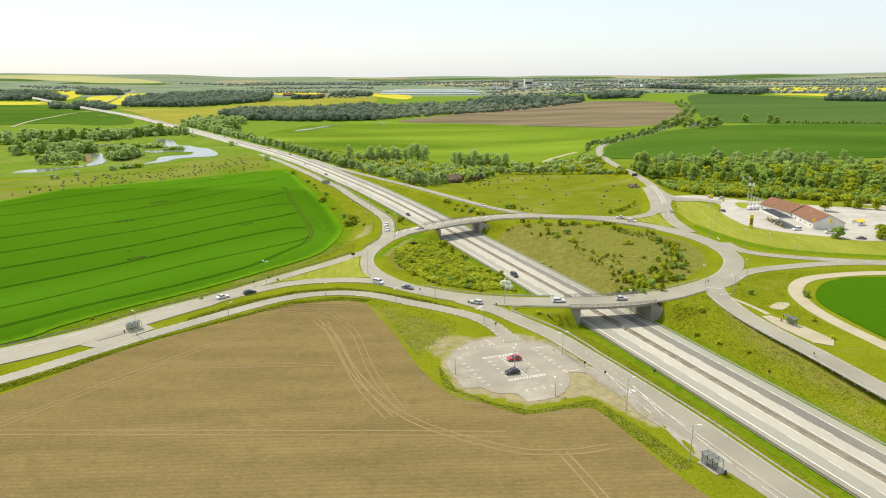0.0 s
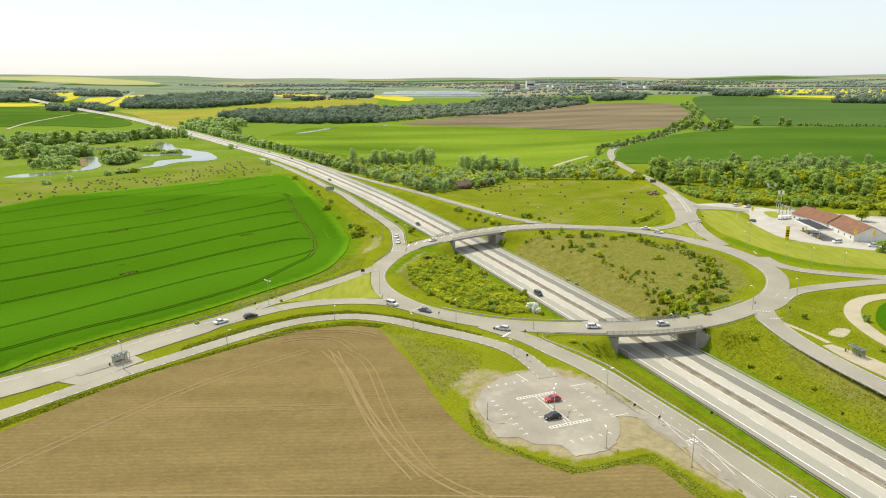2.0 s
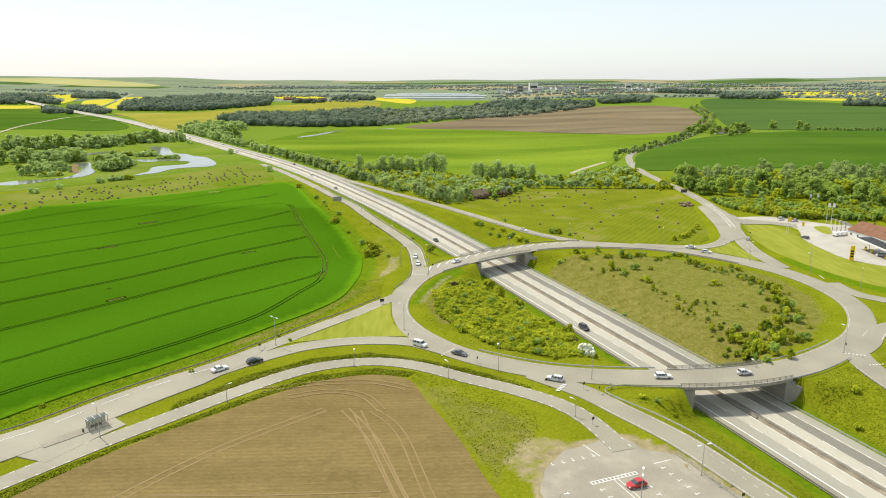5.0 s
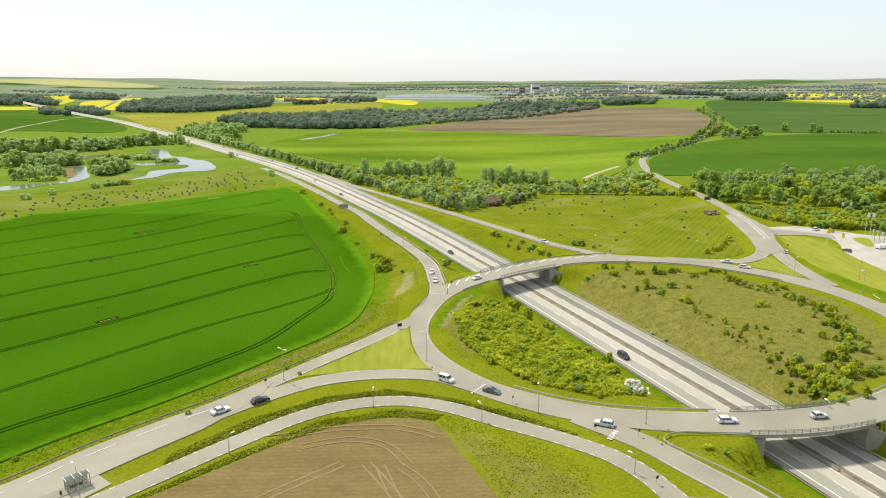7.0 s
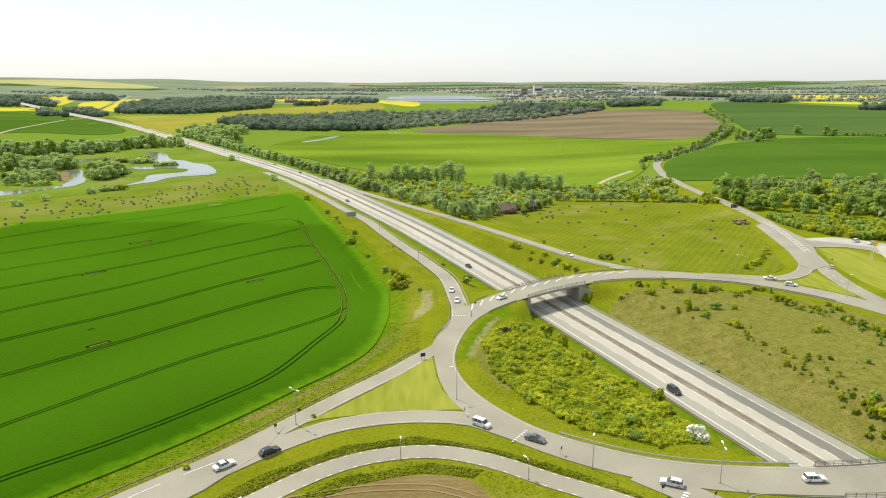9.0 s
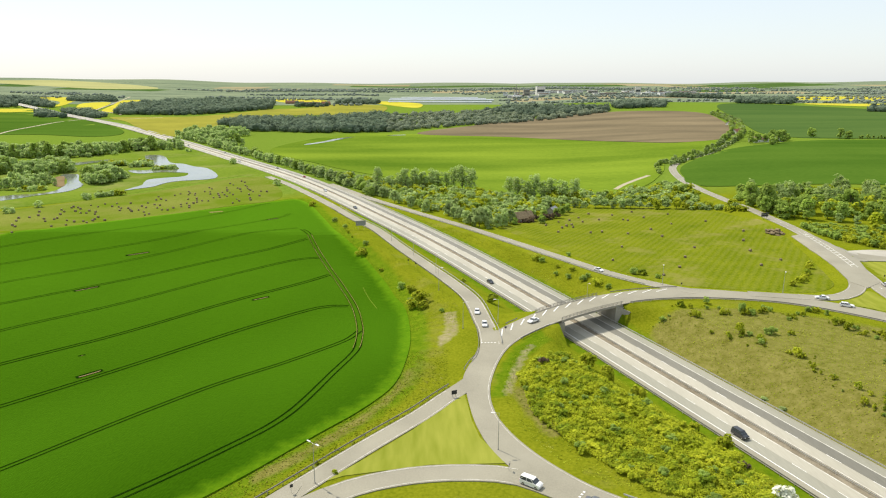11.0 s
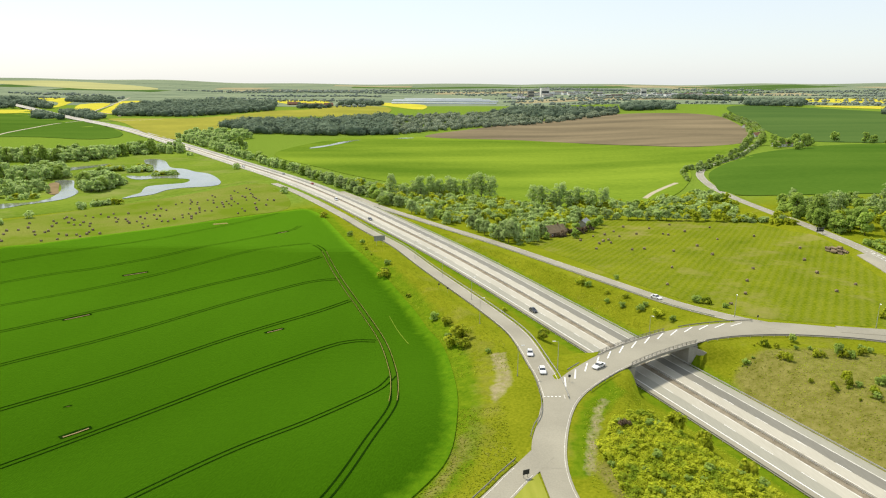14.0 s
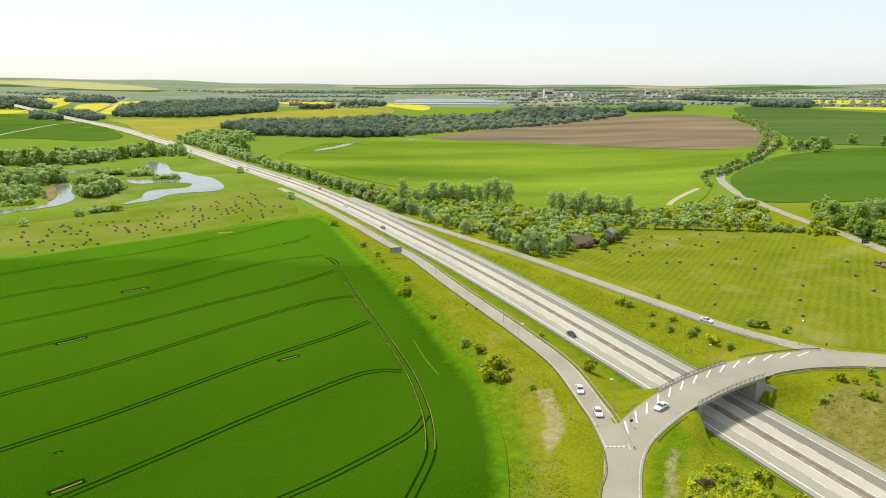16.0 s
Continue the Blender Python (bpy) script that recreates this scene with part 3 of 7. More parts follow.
def inset(poly, x, y, reach=14.0):
    """Distance to the edge of an outline in plan, positive inside; far outside it is -reach."""
    q = np.array(poly, float)
    x, y = np.asarray(x, float), np.asarray(y, float)
    out = np.full(x.shape, -reach)
    m = (x > q[:, 0].min() - reach) & (x < q[:, 0].max() + reach) & (y > q[:, 1].min() - reach) & (y < q[:, 1].max() + reach)
    p = np.c_[x[m], y[m]]
    within, near = np.zeros(len(p), bool), np.full(len(p), 1e9)
    for a, b in zip(q, np.roll(q, -1, 0)):
        within ^= ((a[1] > p[:, 1]) != (b[1] > p[:, 1])) & (p[:, 0] < a[0] + (p[:, 1] - a[1]) / (b[1] - a[1] + 1e-12) * (b[0] - a[0]))
        e = b - a
        u = np.clip(((p - a) @ e) / (e @ e + 1e-9), 0, 1)
        near = np.minimum(near, np.hypot(*(p - a - u[:, None] * e).T))
    out[m] = np.where(within, near, -np.minimum(near, reach))
    return out


def spread(ob, name, values):
    """Stores one number per vertex for the material."""
    ob.data.attributes.new(name, "FLOAT", "POINT").data.foreach_set("value", np.asarray(values, np.float32))


def rim_of(ob, outline, width):
    """Marks the outer strip of a field, which is coloured lighter."""
    v = np.empty(len(ob.data.vertices) * 3, np.float32)
    ob.data.vertices.foreach_get("co", v)
    v = v.reshape(-1, 3)
    spread(ob, "rim", 1 - sstep(0, width, inset(spline(outline, 4.0, True)[:, :2], v[:, 0], v[:, 1], 60.0)))


def spline_straight(points, step):
    p = np.array(points, float)
    out = []
    for a, b in zip(p, np.roll(p, -1, 0)):
        k = max(1, int(np.linalg.norm(b - a) / step))
        out += [a + (b - a) * u for u in np.arange(k) / k]
    return np.array(out)


# ---- lush, dry and bare stretches of the grass ----
CROP = [(-260, 100), (-180, 160), (-129, 198), (-119, 213), (-107.5, 228), (-91, 245.5), (-77.5, 261.5), (-65, 278.5), (-56, 290.5), (-48.5, 305), (-45.5, 325), (-44.8, 348), (-47.3, 382), (-52, 402), (-58, 427), (-73, 476),
        (-91, 525), (-105, 573), (-123, 632), (-137, 657), (-150, 650), (-181, 622), (-211, 590), (-238, 562), (-262, 535), (-288, 512), (-420, 345), (-400, 200)]
CROP_EDGE = spline(CROP, 6.0, True)[:, :2]
DRY = [  # outline, width of the soft edge, how dry
    ([(50, 314), (58, 286), (70, 258), (84, 249), (101, 261), (118, 281), (125.5, 304), (124, 326), (113, 343), (94, 357), (72, 366), (52, 366), (40, 358), (38, 345)], 6.0, 1.0),
    ([(-17, 302), (-15, 288), (-11, 276), (-7, 279), (-11, 290), (-13, 303)], 2.5, 1.0),
    ([(-80, 220.5), (-66, 236.5), (-50, 249), (-34, 253), (-18, 247.5), (0, 237), (11, 228), (8, 226.8), (-4, 234.3), (-16, 242.6), (-31, 249), (-49, 244.2), (-66, 231.4), (-80, 217)], 2.0, 0.6),
    ([(-120, 164), (-101, 184), (-88, 199), (-78, 209), (-65, 222.5), (-49, 236.5), (-31, 241.5), (-20, 238.5), (-22, 235.5), (-33, 237.6), (-45, 234), (-57, 226), (-67, 217), (-83, 202), (-96, 185), (-110, 166)], 2.0, 0.45),
    ([(-18, 229), (-12, 226), (0, 217), (9, 208), (6, 199), (0, 190), (-3, 184), (-8, 200), (-14, 218)], 4.0, 0.55),
    ([(2, 178), (7, 165), (16, 157), (25, 152.5), (34, 155), (42, 157), (49, 142), (55, 128), (52, 126), (46, 140), (41, 152.5), (33, 152), (23, 149.5), (14, 155.5), (4, 164)], 2.5, 0.7),
    ([(-40, 300), (-36, 315), (-30, 345), (-31, 372), (-38, 400), (-44, 396), (-40, 360), (-41, 330), (-46, 312)], 5.0, 0.38),
    ([(34, 222), (47, 205), (54, 190), (63, 168), (72, 146), (67, 152), (57, 176), (46, 198), (36, 215)], 3.0, 0.5),
    ([(-76, 262), (-64, 276.5), (-55, 289), (-49, 301), (-45.5, 316), (-43.5, 314), (-45, 305), (-50, 293), (-56.5, 281), (-66, 269), (-76, 257)], 1.6, 0.75),
    ([(104, 222), (106, 205), (112, 182), (117, 160), (112, 158), (104, 185), (99, 210)], 4.0, 0.6)]
BARE = [
    ([(-33.4, 366), (-29, 365.5), (-29, 355), (-29, 345), (-31.8, 338), (-36, 332), (-36.6, 338), (-33.5, 349)], 2.5, 0.62),
    ([(-5, 334), (-9, 325.5), (-13.5, 312), (-18, 297), (-20.5, 298), (-16.5, 312.5), (-11.5, 326), (-7, 334.5)], 1.8, 0.6),
    ([(-1, 192), (3, 184), (6, 189.5), (11.5, 196.5), (14, 200.5), (9, 203), (3, 201)], 2.5, 0.6),
    ([(40, 166), (46, 165), (52, 156), (56, 146), (53, 143), (47, 152), (42, 160)], 2.5, 0.9),
    ([(3.8, 181), (6, 190), (12, 198.5), (20, 201.5), (28, 204), (38, 196.5), (45, 184), (53, 163), (47, 160), (40, 160), (32, 156.8), (25, 154.8), (16.5, 159.5), (8, 163.5), (5.4, 173)], 1.6, 0.8),
    ([(106, 226), (108, 205), (113, 186), (119, 162), (116, 161), (110, 184), (104, 204), (101, 222)], 3.0, 0.42),
    ([(24, 276), (29, 268), (33, 258), (36, 250), (34, 248), (29, 258), (22, 272)], 2.5, 0.7)]
_gx, _gy = _x.ravel(), _y.ravel()
for _name, _rows in (("dry", DRY), ("bare", BARE)):
    _a = np.zeros(len(_gx))
    for _poly, _soft, _much in _rows:
        _a = np.maximum(_a, _much * sstep(-_soft, _soft * 0.6, inset(_poly, _gx, _gy)))
    spread(ground, _name, _a)
_inner_verge = [(-2.9, 346), (-12.5, 331), (-19.5, 313), (-23, 297), (-19.5, 297), (-15, 311), (-9, 325), (0, 338)]
_lawn_verge = [(300, 286), (230, 290), (184, 299), (164, 309), (155, 323), (149.5, 341), (147, 358), (141, 358), (143, 338), (149, 318), (157, 304), (182, 294), (230, 284), (300, 279)]
spread(ground, "lush", np.maximum(np.maximum(sstep(-10, -2, inset(CROP_EDGE, _gx, _gy)), 0.8 * np.maximum(sstep(-2, 1, inset(_inner_verge, _gx, _gy)), sstep(-2, 1, inset(_lawn_verge, _gx, _gy)))), 0.75 * (1 - sstep(13, 19, near_line(_gx, _gy, MOTORWAY)[0])) * (_gy < 600)))
spread(ground, "remote", sstep(600, 800, _gy + 0.15 * np.abs(_gx)))

# ---- fields ----
crop_field = field("field_crop", CROP, M["crop"], 0.35, 4.0, "deep green cereal crop with wheel tracks through it")
rim_of(crop_field, CROP, 6.0)
soil_field = field("field_soil", [(-200, 70), (-140, 133), (-109, 165), (-95.5, 185.5), (-82, 202), (-66, 217), (-56, 226), (-44, 234), (-32, 237), (-22, 234), (-17, 221), (-10, 203),
                                  (-3, 180), (6, 161), (14, 156.5), (23, 150), (33, 152.5), (40.5, 152.5), (45, 142), (50, 126), (58, 108), (72, 75), (90, 20), (60, -80), (-150, -60)],
                   M["soil"], 0.10, 6.0, "bare brown tilled soil with fine furrows")
# bands of cloud shadow are painted into this crop
field("field_green_mid", [(-241, 1056), (-163, 1318), (-35, 1297), (117, 1233), (223, 1112), (300, 1050), (393, 1100), (279, 929), (222, 868), (184, 775), (132, 690), (57, 662), (-20, 725), (-87, 795),
                          (-153, 885)], M["crop_light"], 0.5, 22.0, "light green young crop field")
# next fields east: cloud shadow is painted in as darker base colours
field("field_brown_mid", [(-51, 1311), (57, 1498), (156, 1658), (298, 1785), (438, 1828), (571, 1825), (600, 1696), (490, 1320), (390, 1108), (300, 1055), (225, 1121), (107, 1238)],
      M["soil_far"], 0.6, 28.0, "brown ploughed field")
field("field_green_far", [(847, 2220), (1045, 2161), (1200, 1810), (1220, 1684), (905, 1092), (581, 1100), (481, 1145), (545, 1388)], M["crop_dark"], 0.6, 30.0, "dark green crop field on a rise")
field("field_green_east", [(194, 745), (214, 808), (252, 866), (318, 944), (402, 1010), (480, 1060), (569, 1078), (900, 1078), (880, 760), (438, 650), (379, 640), (300, 668), (188, 690)], M["crop_mid"], 0.5, 24.0, "green crop field")
field("field_olive", [(-752, 1758), (-598, 1800), (-539, 1896), (-460, 2104), (-387, 2150), (-311, 2406), (-165, 2308), (-147, 1945), (-199, 1760), (-312, 1827), (-444, 1726), (-436, 1450), (-434, 1292), (-438, 1229), (-532, 1364), (-652, 1590)],
      M["rape_green"], 0.7, 30.0, "yellow-green rape field going over")
RAPE = "bright yellow rape field in flower"
field("field_rape", [(-1125, 2403), (-1075, 2490), (-965, 2166), (-925, 2027), (-915, 1945), (-1010, 2120)], M["rape"], 0.8, 40.0, RAPE)
field("field_rape", [(-901, 2034), (-1000, 2330), (-1095, 2640), (-1003, 2653), (-1024, 2446), (-836, 1985)], M["rape"], 0.8, 40.0, RAPE)
field("field_rape", [(-1500, 2060), (-1156, 2030), (-1044, 1992), (-1001, 1912), (-1065, 1885), (-1450, 1890)], M["rape"], 0.8, 50.0, RAPE)
field("field_rape", [(-1900, 2720), (-1537, 2705), (-1335, 2791), (-1180, 2442), (-1107, 2200), (-1299, 2546), (-1700, 2600)], M["rape"], 0.8, 50.0, RAPE)
field("field_rape", [(-267, 2643), (-179, 2605), (-54, 2453), (-60, 2180), (-149, 2344)], M["rape"], 0.9, 40.0, RAPE)
field("field_rape", [(-582, 2797), (-406, 2721), (-356, 2320), (-538, 2578)], M["rape"], 0.9, 40.0, RAPE)
# haze over the far hill is put into this field's colour
field("field_rape", [(-3000, 4400), (-2690, 4667), (-2395, 4900), (-1453, 3938), (-1627, 3615), (-2420, 4203), (-3000, 3900)], M["rape_pale"], 1.0, 90.0, "pale yellow rape field on the hill")
field("field_green_west", [(-1134, 1905), (-1042, 1956), (-690, 1537), (-540, 1311), (-550, 1222), (-680, 1255), (-900, 1187), (-1300, 1500)], M["crop_mid"], 0.6, 40.0, "green crop field")
field("field_rape", [(1343, 2833), (2600, 2808), (2300, 2383), (1432, 2534)], M["rape"], 0.9, 60.0, "bright yellow rape field in flower")
field("field_rape", [(1219, 2325), (2200, 2261), (1900, 1957), (1248, 2113)], M["rape"], 0.8, 50.0, "bright yellow rape field in flower")
field("meadow_dry", [(-330, 420), (-294, 482), (-240, 553), (-184, 624), (-152, 662), (-170, 735), (-205, 785), (-252, 712), (-330, 610), (-420, 520)], M["meadow_grazed"], 0.12, 9.0,
      "dry grazed meadow with scattered tufts")
field("meadow_wet", [(-520, 560), (-430, 590), (-335, 618), (-258, 718), (-212, 792), (-178, 745), (-205, 860), (-300, 990), (-400, 1050), (-520, 1000), (-620, 800)], M["meadow_wet"], 0.1, 14.0, "bright green wet meadow by the river")
field("meadow_cut", [(6, 540), (28, 570), (61, 612), (112, 606), (148, 590), (161, 540), (156, 500), (145, 455), (131.5, 412), (124, 394.5), (108, 386), (80, 392), (58, 403), (41, 432), (24, 480)],
      M["meadow"], 0.08, 5.0, "mown hay meadow with windrow lines")
field("mown_lawn", [(152, 417), (158, 430.5), (166, 434.5), (175, 427), (176, 395), (180, 362), (196, 338), (230, 318), (300, 300), (300, 286), (230, 290), (184, 299), (164, 309), (155, 323), (149.5, 341), (147, 358), (146, 374), (149, 400)],
      M["mown"], 0.05, 4.0, "striped mown lawn beside the filling station")
field("crop_loop", [(147, 244), (160, 256), (186, 260), (300, 250), (300, 150), (155, 150), (143, 190), (140, 213), (140, 230)], M["crop"], 0.25, 5.0, "green crop inside the track loop")
field("traffic_island", [(115, 371.6), (124, 377.5), (132.5, 385.5), (132, 375), (130.4, 353), (123, 361.5)], M["mown"], 0.14, 3.0, "mown grass traffic island")
field("traffic_island", [(-61, 258.8), (-51, 270), (-43.5, 279.4), (-39.4, 285.3), (-32.4, 295.3), (-30, 299.5), (-29.4, 293), (-28.9, 284), (-27.6, 276), (-22.4, 265), (-39, 264.8), (-57, 261)], M["mown"], 0.16, 3.0, "mown grass traffic island", False)
# patchwork of farmland towards the horizon, mostly in colours paled to paint haze
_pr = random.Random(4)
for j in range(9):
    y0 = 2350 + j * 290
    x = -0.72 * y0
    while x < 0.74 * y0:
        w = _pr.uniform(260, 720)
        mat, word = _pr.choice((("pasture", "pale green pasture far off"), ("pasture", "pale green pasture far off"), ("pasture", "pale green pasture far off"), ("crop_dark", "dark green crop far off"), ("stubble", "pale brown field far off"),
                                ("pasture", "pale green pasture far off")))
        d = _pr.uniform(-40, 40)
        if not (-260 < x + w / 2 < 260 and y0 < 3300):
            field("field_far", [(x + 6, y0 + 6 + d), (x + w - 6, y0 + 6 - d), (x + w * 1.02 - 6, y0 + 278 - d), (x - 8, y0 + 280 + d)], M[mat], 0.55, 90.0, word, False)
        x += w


def ripples(name, outline, label):
    o = spline(outline, 5.0, True)
    z = float(np.median(surface_z(o[:, 0], o[:, 1]))) + 0.35
    return tagged(mesh_object(name, np.c_[o[:, :2], np.full(len(o), z)], [tuple(range(len(o)))[::1]], M["water"]), label, "water", kind="structure")


ripples("water_pond", [(-372, 966), (-362, 974), (-344, 954), (-318, 898), (-300, 886), (-282, 864), (-262, 846), (-239, 800), (-234, 774), (-244, 764), (-259, 758), (-268, 746), (-271, 724), (-279, 713), (-287, 703), (-286, 718),
                       (-284, 732), (-289, 750), (-291, 767), (-281, 777), (-267, 787), (-268, 805), (-276, 814), (-299, 817), (-313, 808), (-325, 814), (-337, 834), (-318, 832), (-324, 866), (-343, 902)],
        "shallow silver pond in the meadow")
ripples("water_river", [(-387, 799), (-373, 803), (-351, 760), (-335, 734), (-330, 706), (-335, 691), (-345, 678), (-357, 656), (-380, 640), (-384, 662), (-366, 680), (-352, 686), (-343, 697), (-345, 715), (-354, 744), (-370, 775)], "slow bend of a river")
ripples("water_slough", [(-422, 888), (-413, 903), (-394, 928), (-391, 912), (-402, 888), (-411, 870)], "narrow reedy water beyond the willows")
for o, s in (([(-346, 862), (-330, 862), (-333, 880), (-350, 888)], 4.0), ([(-311, 830), (-291, 839), (-296, 852), (-314, 844)], 3.0)):
    field("islet", o, M["meadow_wet"], 0.62, s, "low grassy islet in the pond")
field("river_bank", [(-350, 722), (-348, 728), (-360, 752), (-377, 786), (-383, 783), (-366, 744)], M["bank"], 0.5, 4.0, "bare brown earth bank of the river")
for o in ([(-208, 1112), (-196, 1126), (-178, 1172), (-160, 1232), (-150, 1250), (-163, 1240), (-180, 1206), (-190, 1165), (-205, 1130)], [(-102, 1279), (-84, 1288), (-70, 1290), (-72, 1283), (-88, 1276)]):
    tagged(field("water_flood", o, M["water"], 0.75, 7.0, "standing water at a field edge"), category="water")


# ---- farm lanes ----
def lane(name, points, width, mat, label, lift=0.12):
    line = spline(points, 8.0)[:, :2]
    line = np.c_[line, surface_z(line[:, 0], line[:, 1])]
    return tagged(mesh_object(name, *ribbon(line, -width / 2, width / 2, lift, 0.5), M[mat]), label, "track", kind="structure")


lane("lane_west", [(-690, 1180), (-727, 1303), (-747, 1419), (-769, 1558), (-752, 1610), (-700, 1680), (-640, 1760)], 5.0, "gravel", "narrow pale country lane between fields", 0.75)
lane("track_field", [(-774, 1853), (-813, 1922), (-892, 2008), (-935, 2081), (-1023, 2375), (-1103, 2649), (-1177, 2900)], 5.5, "gravel", "pale farm track between rape fields", 1.0)
lane("track_grove", [(118, 694), (131, 716), (150, 742), (168, 764)], 4.0, "gravel", "pale field track past the grove", 0.6)

# ---- motorway ----
motorway = thing("motorway", pose(0, 0, 0), "straight two-carriageway motorway with worn pale lanes", "road", kind="structure")
for nm, a, b, mt, lift in (("shoulder", -11.8, -9.2, "asphalt", 0), ("lane", -9.2, -5.45, "asphalt_mid", .004), ("lane", -5.45, -1.45, "asphalt_worn", 0), ("median", -1.45, 1.45, "median", -.004),
                           ("lane", 1.45, 5.45, "asphalt_worn", 0), ("lane", 5.45, 9.2, "asphalt_dark", .004), ("shoulder", 9.2, 12.6, "asphalt_mid", 0)):
    v, f = ribbon(MOTORWAY, a, b, lift, 0.1 if nm == "shoulder" else 0.0)
    mesh_object(nm, v, f, M[mt], motorway)
_wr = np.random.default_rng(8)
for a, b, side in ((-5.6, -1.5, 0), (1.5, 5.6, 1)):
    q = cut(MOTORWAY, 0, 900)
    q = cut(q, 0, length_of(q))
    steps = np.repeat(_wr.uniform(-0.75, 0.25, len(q) // 2 + 1), 2)[:len(q)]
    mesh_object("worn_strip", *ribbon(q, a - steps * (side == 0), b + steps * (side == 1), 0.009), M["asphalt_worn"], motorway)
NEARWAY = MOTORWAY[MOTORWAY[:, 1] < 1250]
for off in (-9.25, -1.7, 1.7, 9.25):
    mesh_object("edge_line", *ribbon(NEARWAY, off - 0.15, off + 0.15, 0.016), M["paint"] if off < -5 else M["paint_worn"], motorway)
for off in (-5.4, 5.4):
    mesh_object("lane_dashes", *dashes(NEARWAY, off, 0.16, 4.0, 8.0, 0.016), M["paint"], motorway)

# ---- roundabout and the roads ----
k = len(RING_IN)
_o = np.array([RING_OUT[np.argmin(np.hypot(*(RING_OUT - q).T))] for q in RING_IN])
_v = np.r_[np.c_[RING_IN, np.full(k, RING_Z - 0.25)], np.c_[RING_IN, np.full(k, RING_Z)], np.c_[_o, np.full(k, RING_Z)], np.c_[_o, np.full(k, RING_Z - 0.25)]]
_f = [(r * k + i, r * k + (i + 1) % k, (r + 1) * k + (i + 1) % k, (r + 1) * k + i) for r in range(3) for i in range(k)]
ring = mesh_object("road_roundabout", _v, _f, M["asphalt"])
tagged(ring, "large oval roundabout carriageway of grey asphalt", "road", kind="structure")


def closed_band(a_in, a_out, lift):
    n = len(a_in)
    v = np.r_[np.c_[a_in, np.full(n, RING_Z + lift)], np.c_[a_out, np.full(n, RING_Z + lift)]]
    return v, [(i, (i + 1) % n, n + (i + 1) % n, n + i) for i in range(n)]


_d = (_o - RING_IN) / np.linalg.norm(_o - RING_IN, axis=1)[:, None]
mesh_object("edge_line", *closed_band(RING_IN + _d * 0.5, RING_IN + _d * 0.62, 0.05), M["paint_worn"], ring)
LABELS = {
    "ramp_nw": "slip road curving down from the roundabout to the motorway", "ramp_ne": "slip road rising from the motorway to the roundabout",
    "road_west": "grey asphalt country road", "road_west_entry": "curved asphalt lane entering the roundabout", "cycle_road": "narrow asphalt lane with dashed edges",
    "ramp_se": "wide asphalt slip road with a bus lay-by", "ramp_e": "asphalt slip road with a bus lay-by", "road_east": "pale asphalt road past the filling station",
    "road_east_exit": "curved asphalt lane leaving the roundabout", "gravel_track": "pale gravel track bending in a loop", "road_north": "winding pale asphalt country road",
    "road_north_link": "short asphalt link lane"}
for i, (nm, (line, width)) in enumerate(ROADS.items()):
    lift = 0.012 * (i % 4) + (0.02 if nm != "gravel_track" else 0)
    r = mesh_object("road_" + nm if not nm.startswith("road") else nm, *ribbon(line, -width / 2, width / 2, lift, 0.25), M["gravel"] if nm == "gravel_track" else M["asphalt"])
    tagged(r, LABELS[nm], "road", kind="structure")
    if nm == "gravel_track":
        continue
    n = length_of(line)
    trim = {"ramp_nw": (34, n), "ramp_ne": (14, n), "road_west": (9, 62), "road_west_entry": (14, 52), "cycle_road": (0, 0), "ramp_se": (24, n), "ramp_e": (24, n), "road_east": (14, n),
            "road_east_exit": (14, 60), "road_north": (16, 900), "road_north_link": (18, 55)}[nm]
    if nm == "cycle_road":
        for off in (-width / 2 + .25, width / 2 - .25):
            mesh_object("edge_dashes", *dashes(line, off, 0.14, 1.0, 2.0, lift + 0.02, 20), M["paint"], r)
        continue
    for off in (-width / 2 + .45, width / 2 - .45):
        mesh_object("edge_line", *ribbon(cut(line, trim[0], trim[1]), off - .07, off + .07, lift + 0.03), M["paint_worn"], r)
    if nm in ("road_east", "road_north"):
        mesh_object("centre_dashes", *dashes(line, 0, 0.14, 3.0, 6.0, lift + 0.03, 30), M["paint"], r)

# ---- trees and shrubs ----
def leaf_cloud(seed, centres, radii, count, size, flat=0.8):
    """Leaf clumps scattered over a set of lobes."""
    rng = np.random.default_rng(seed)
    centres, radii = np.array(centres, float), np.array(radii, float)
    w = radii ** 2 / (radii ** 2).sum()
    which = rng.choice(len(radii), count, p=w)
    d = rng.normal(size=(count, 3))
    d /= np.linalg.norm(d, axis=1)[:, None]
    d[:, 2] = np.where(d[:, 2] < -0.5, -d[:, 2], d[:, 2])
    p = centres[which] + d * radii[which, None] * rng.uniform(0.62, 1.08, (count, 1)) * (1, 1, flat)
    nrm = d + rng.normal(size=(count, 3)) * 0.3 + (-0.2, 0.15, 0.5)
    nrm /= np.linalg.norm(nrm, axis=1)[:, None]
    up = rng.normal(size=(count, 3))
    a = np.cross(nrm, up)
    a /= np.linalg.norm(a, axis=1)[:, None]
    b = np.cross(nrm, a)
    s = size * rng.uniform(0.6, 1.4, (count, 1))
    v = np.stack([p - a * s - b * s * 0.7, p + a * s * 0.8 - b * s, p + a * s + b * s * 0.8, p - a * s * 0.7 + b * s], 1).reshape(-1, 3)
    return v, np.arange(4 * count).reshape(-1, 4)


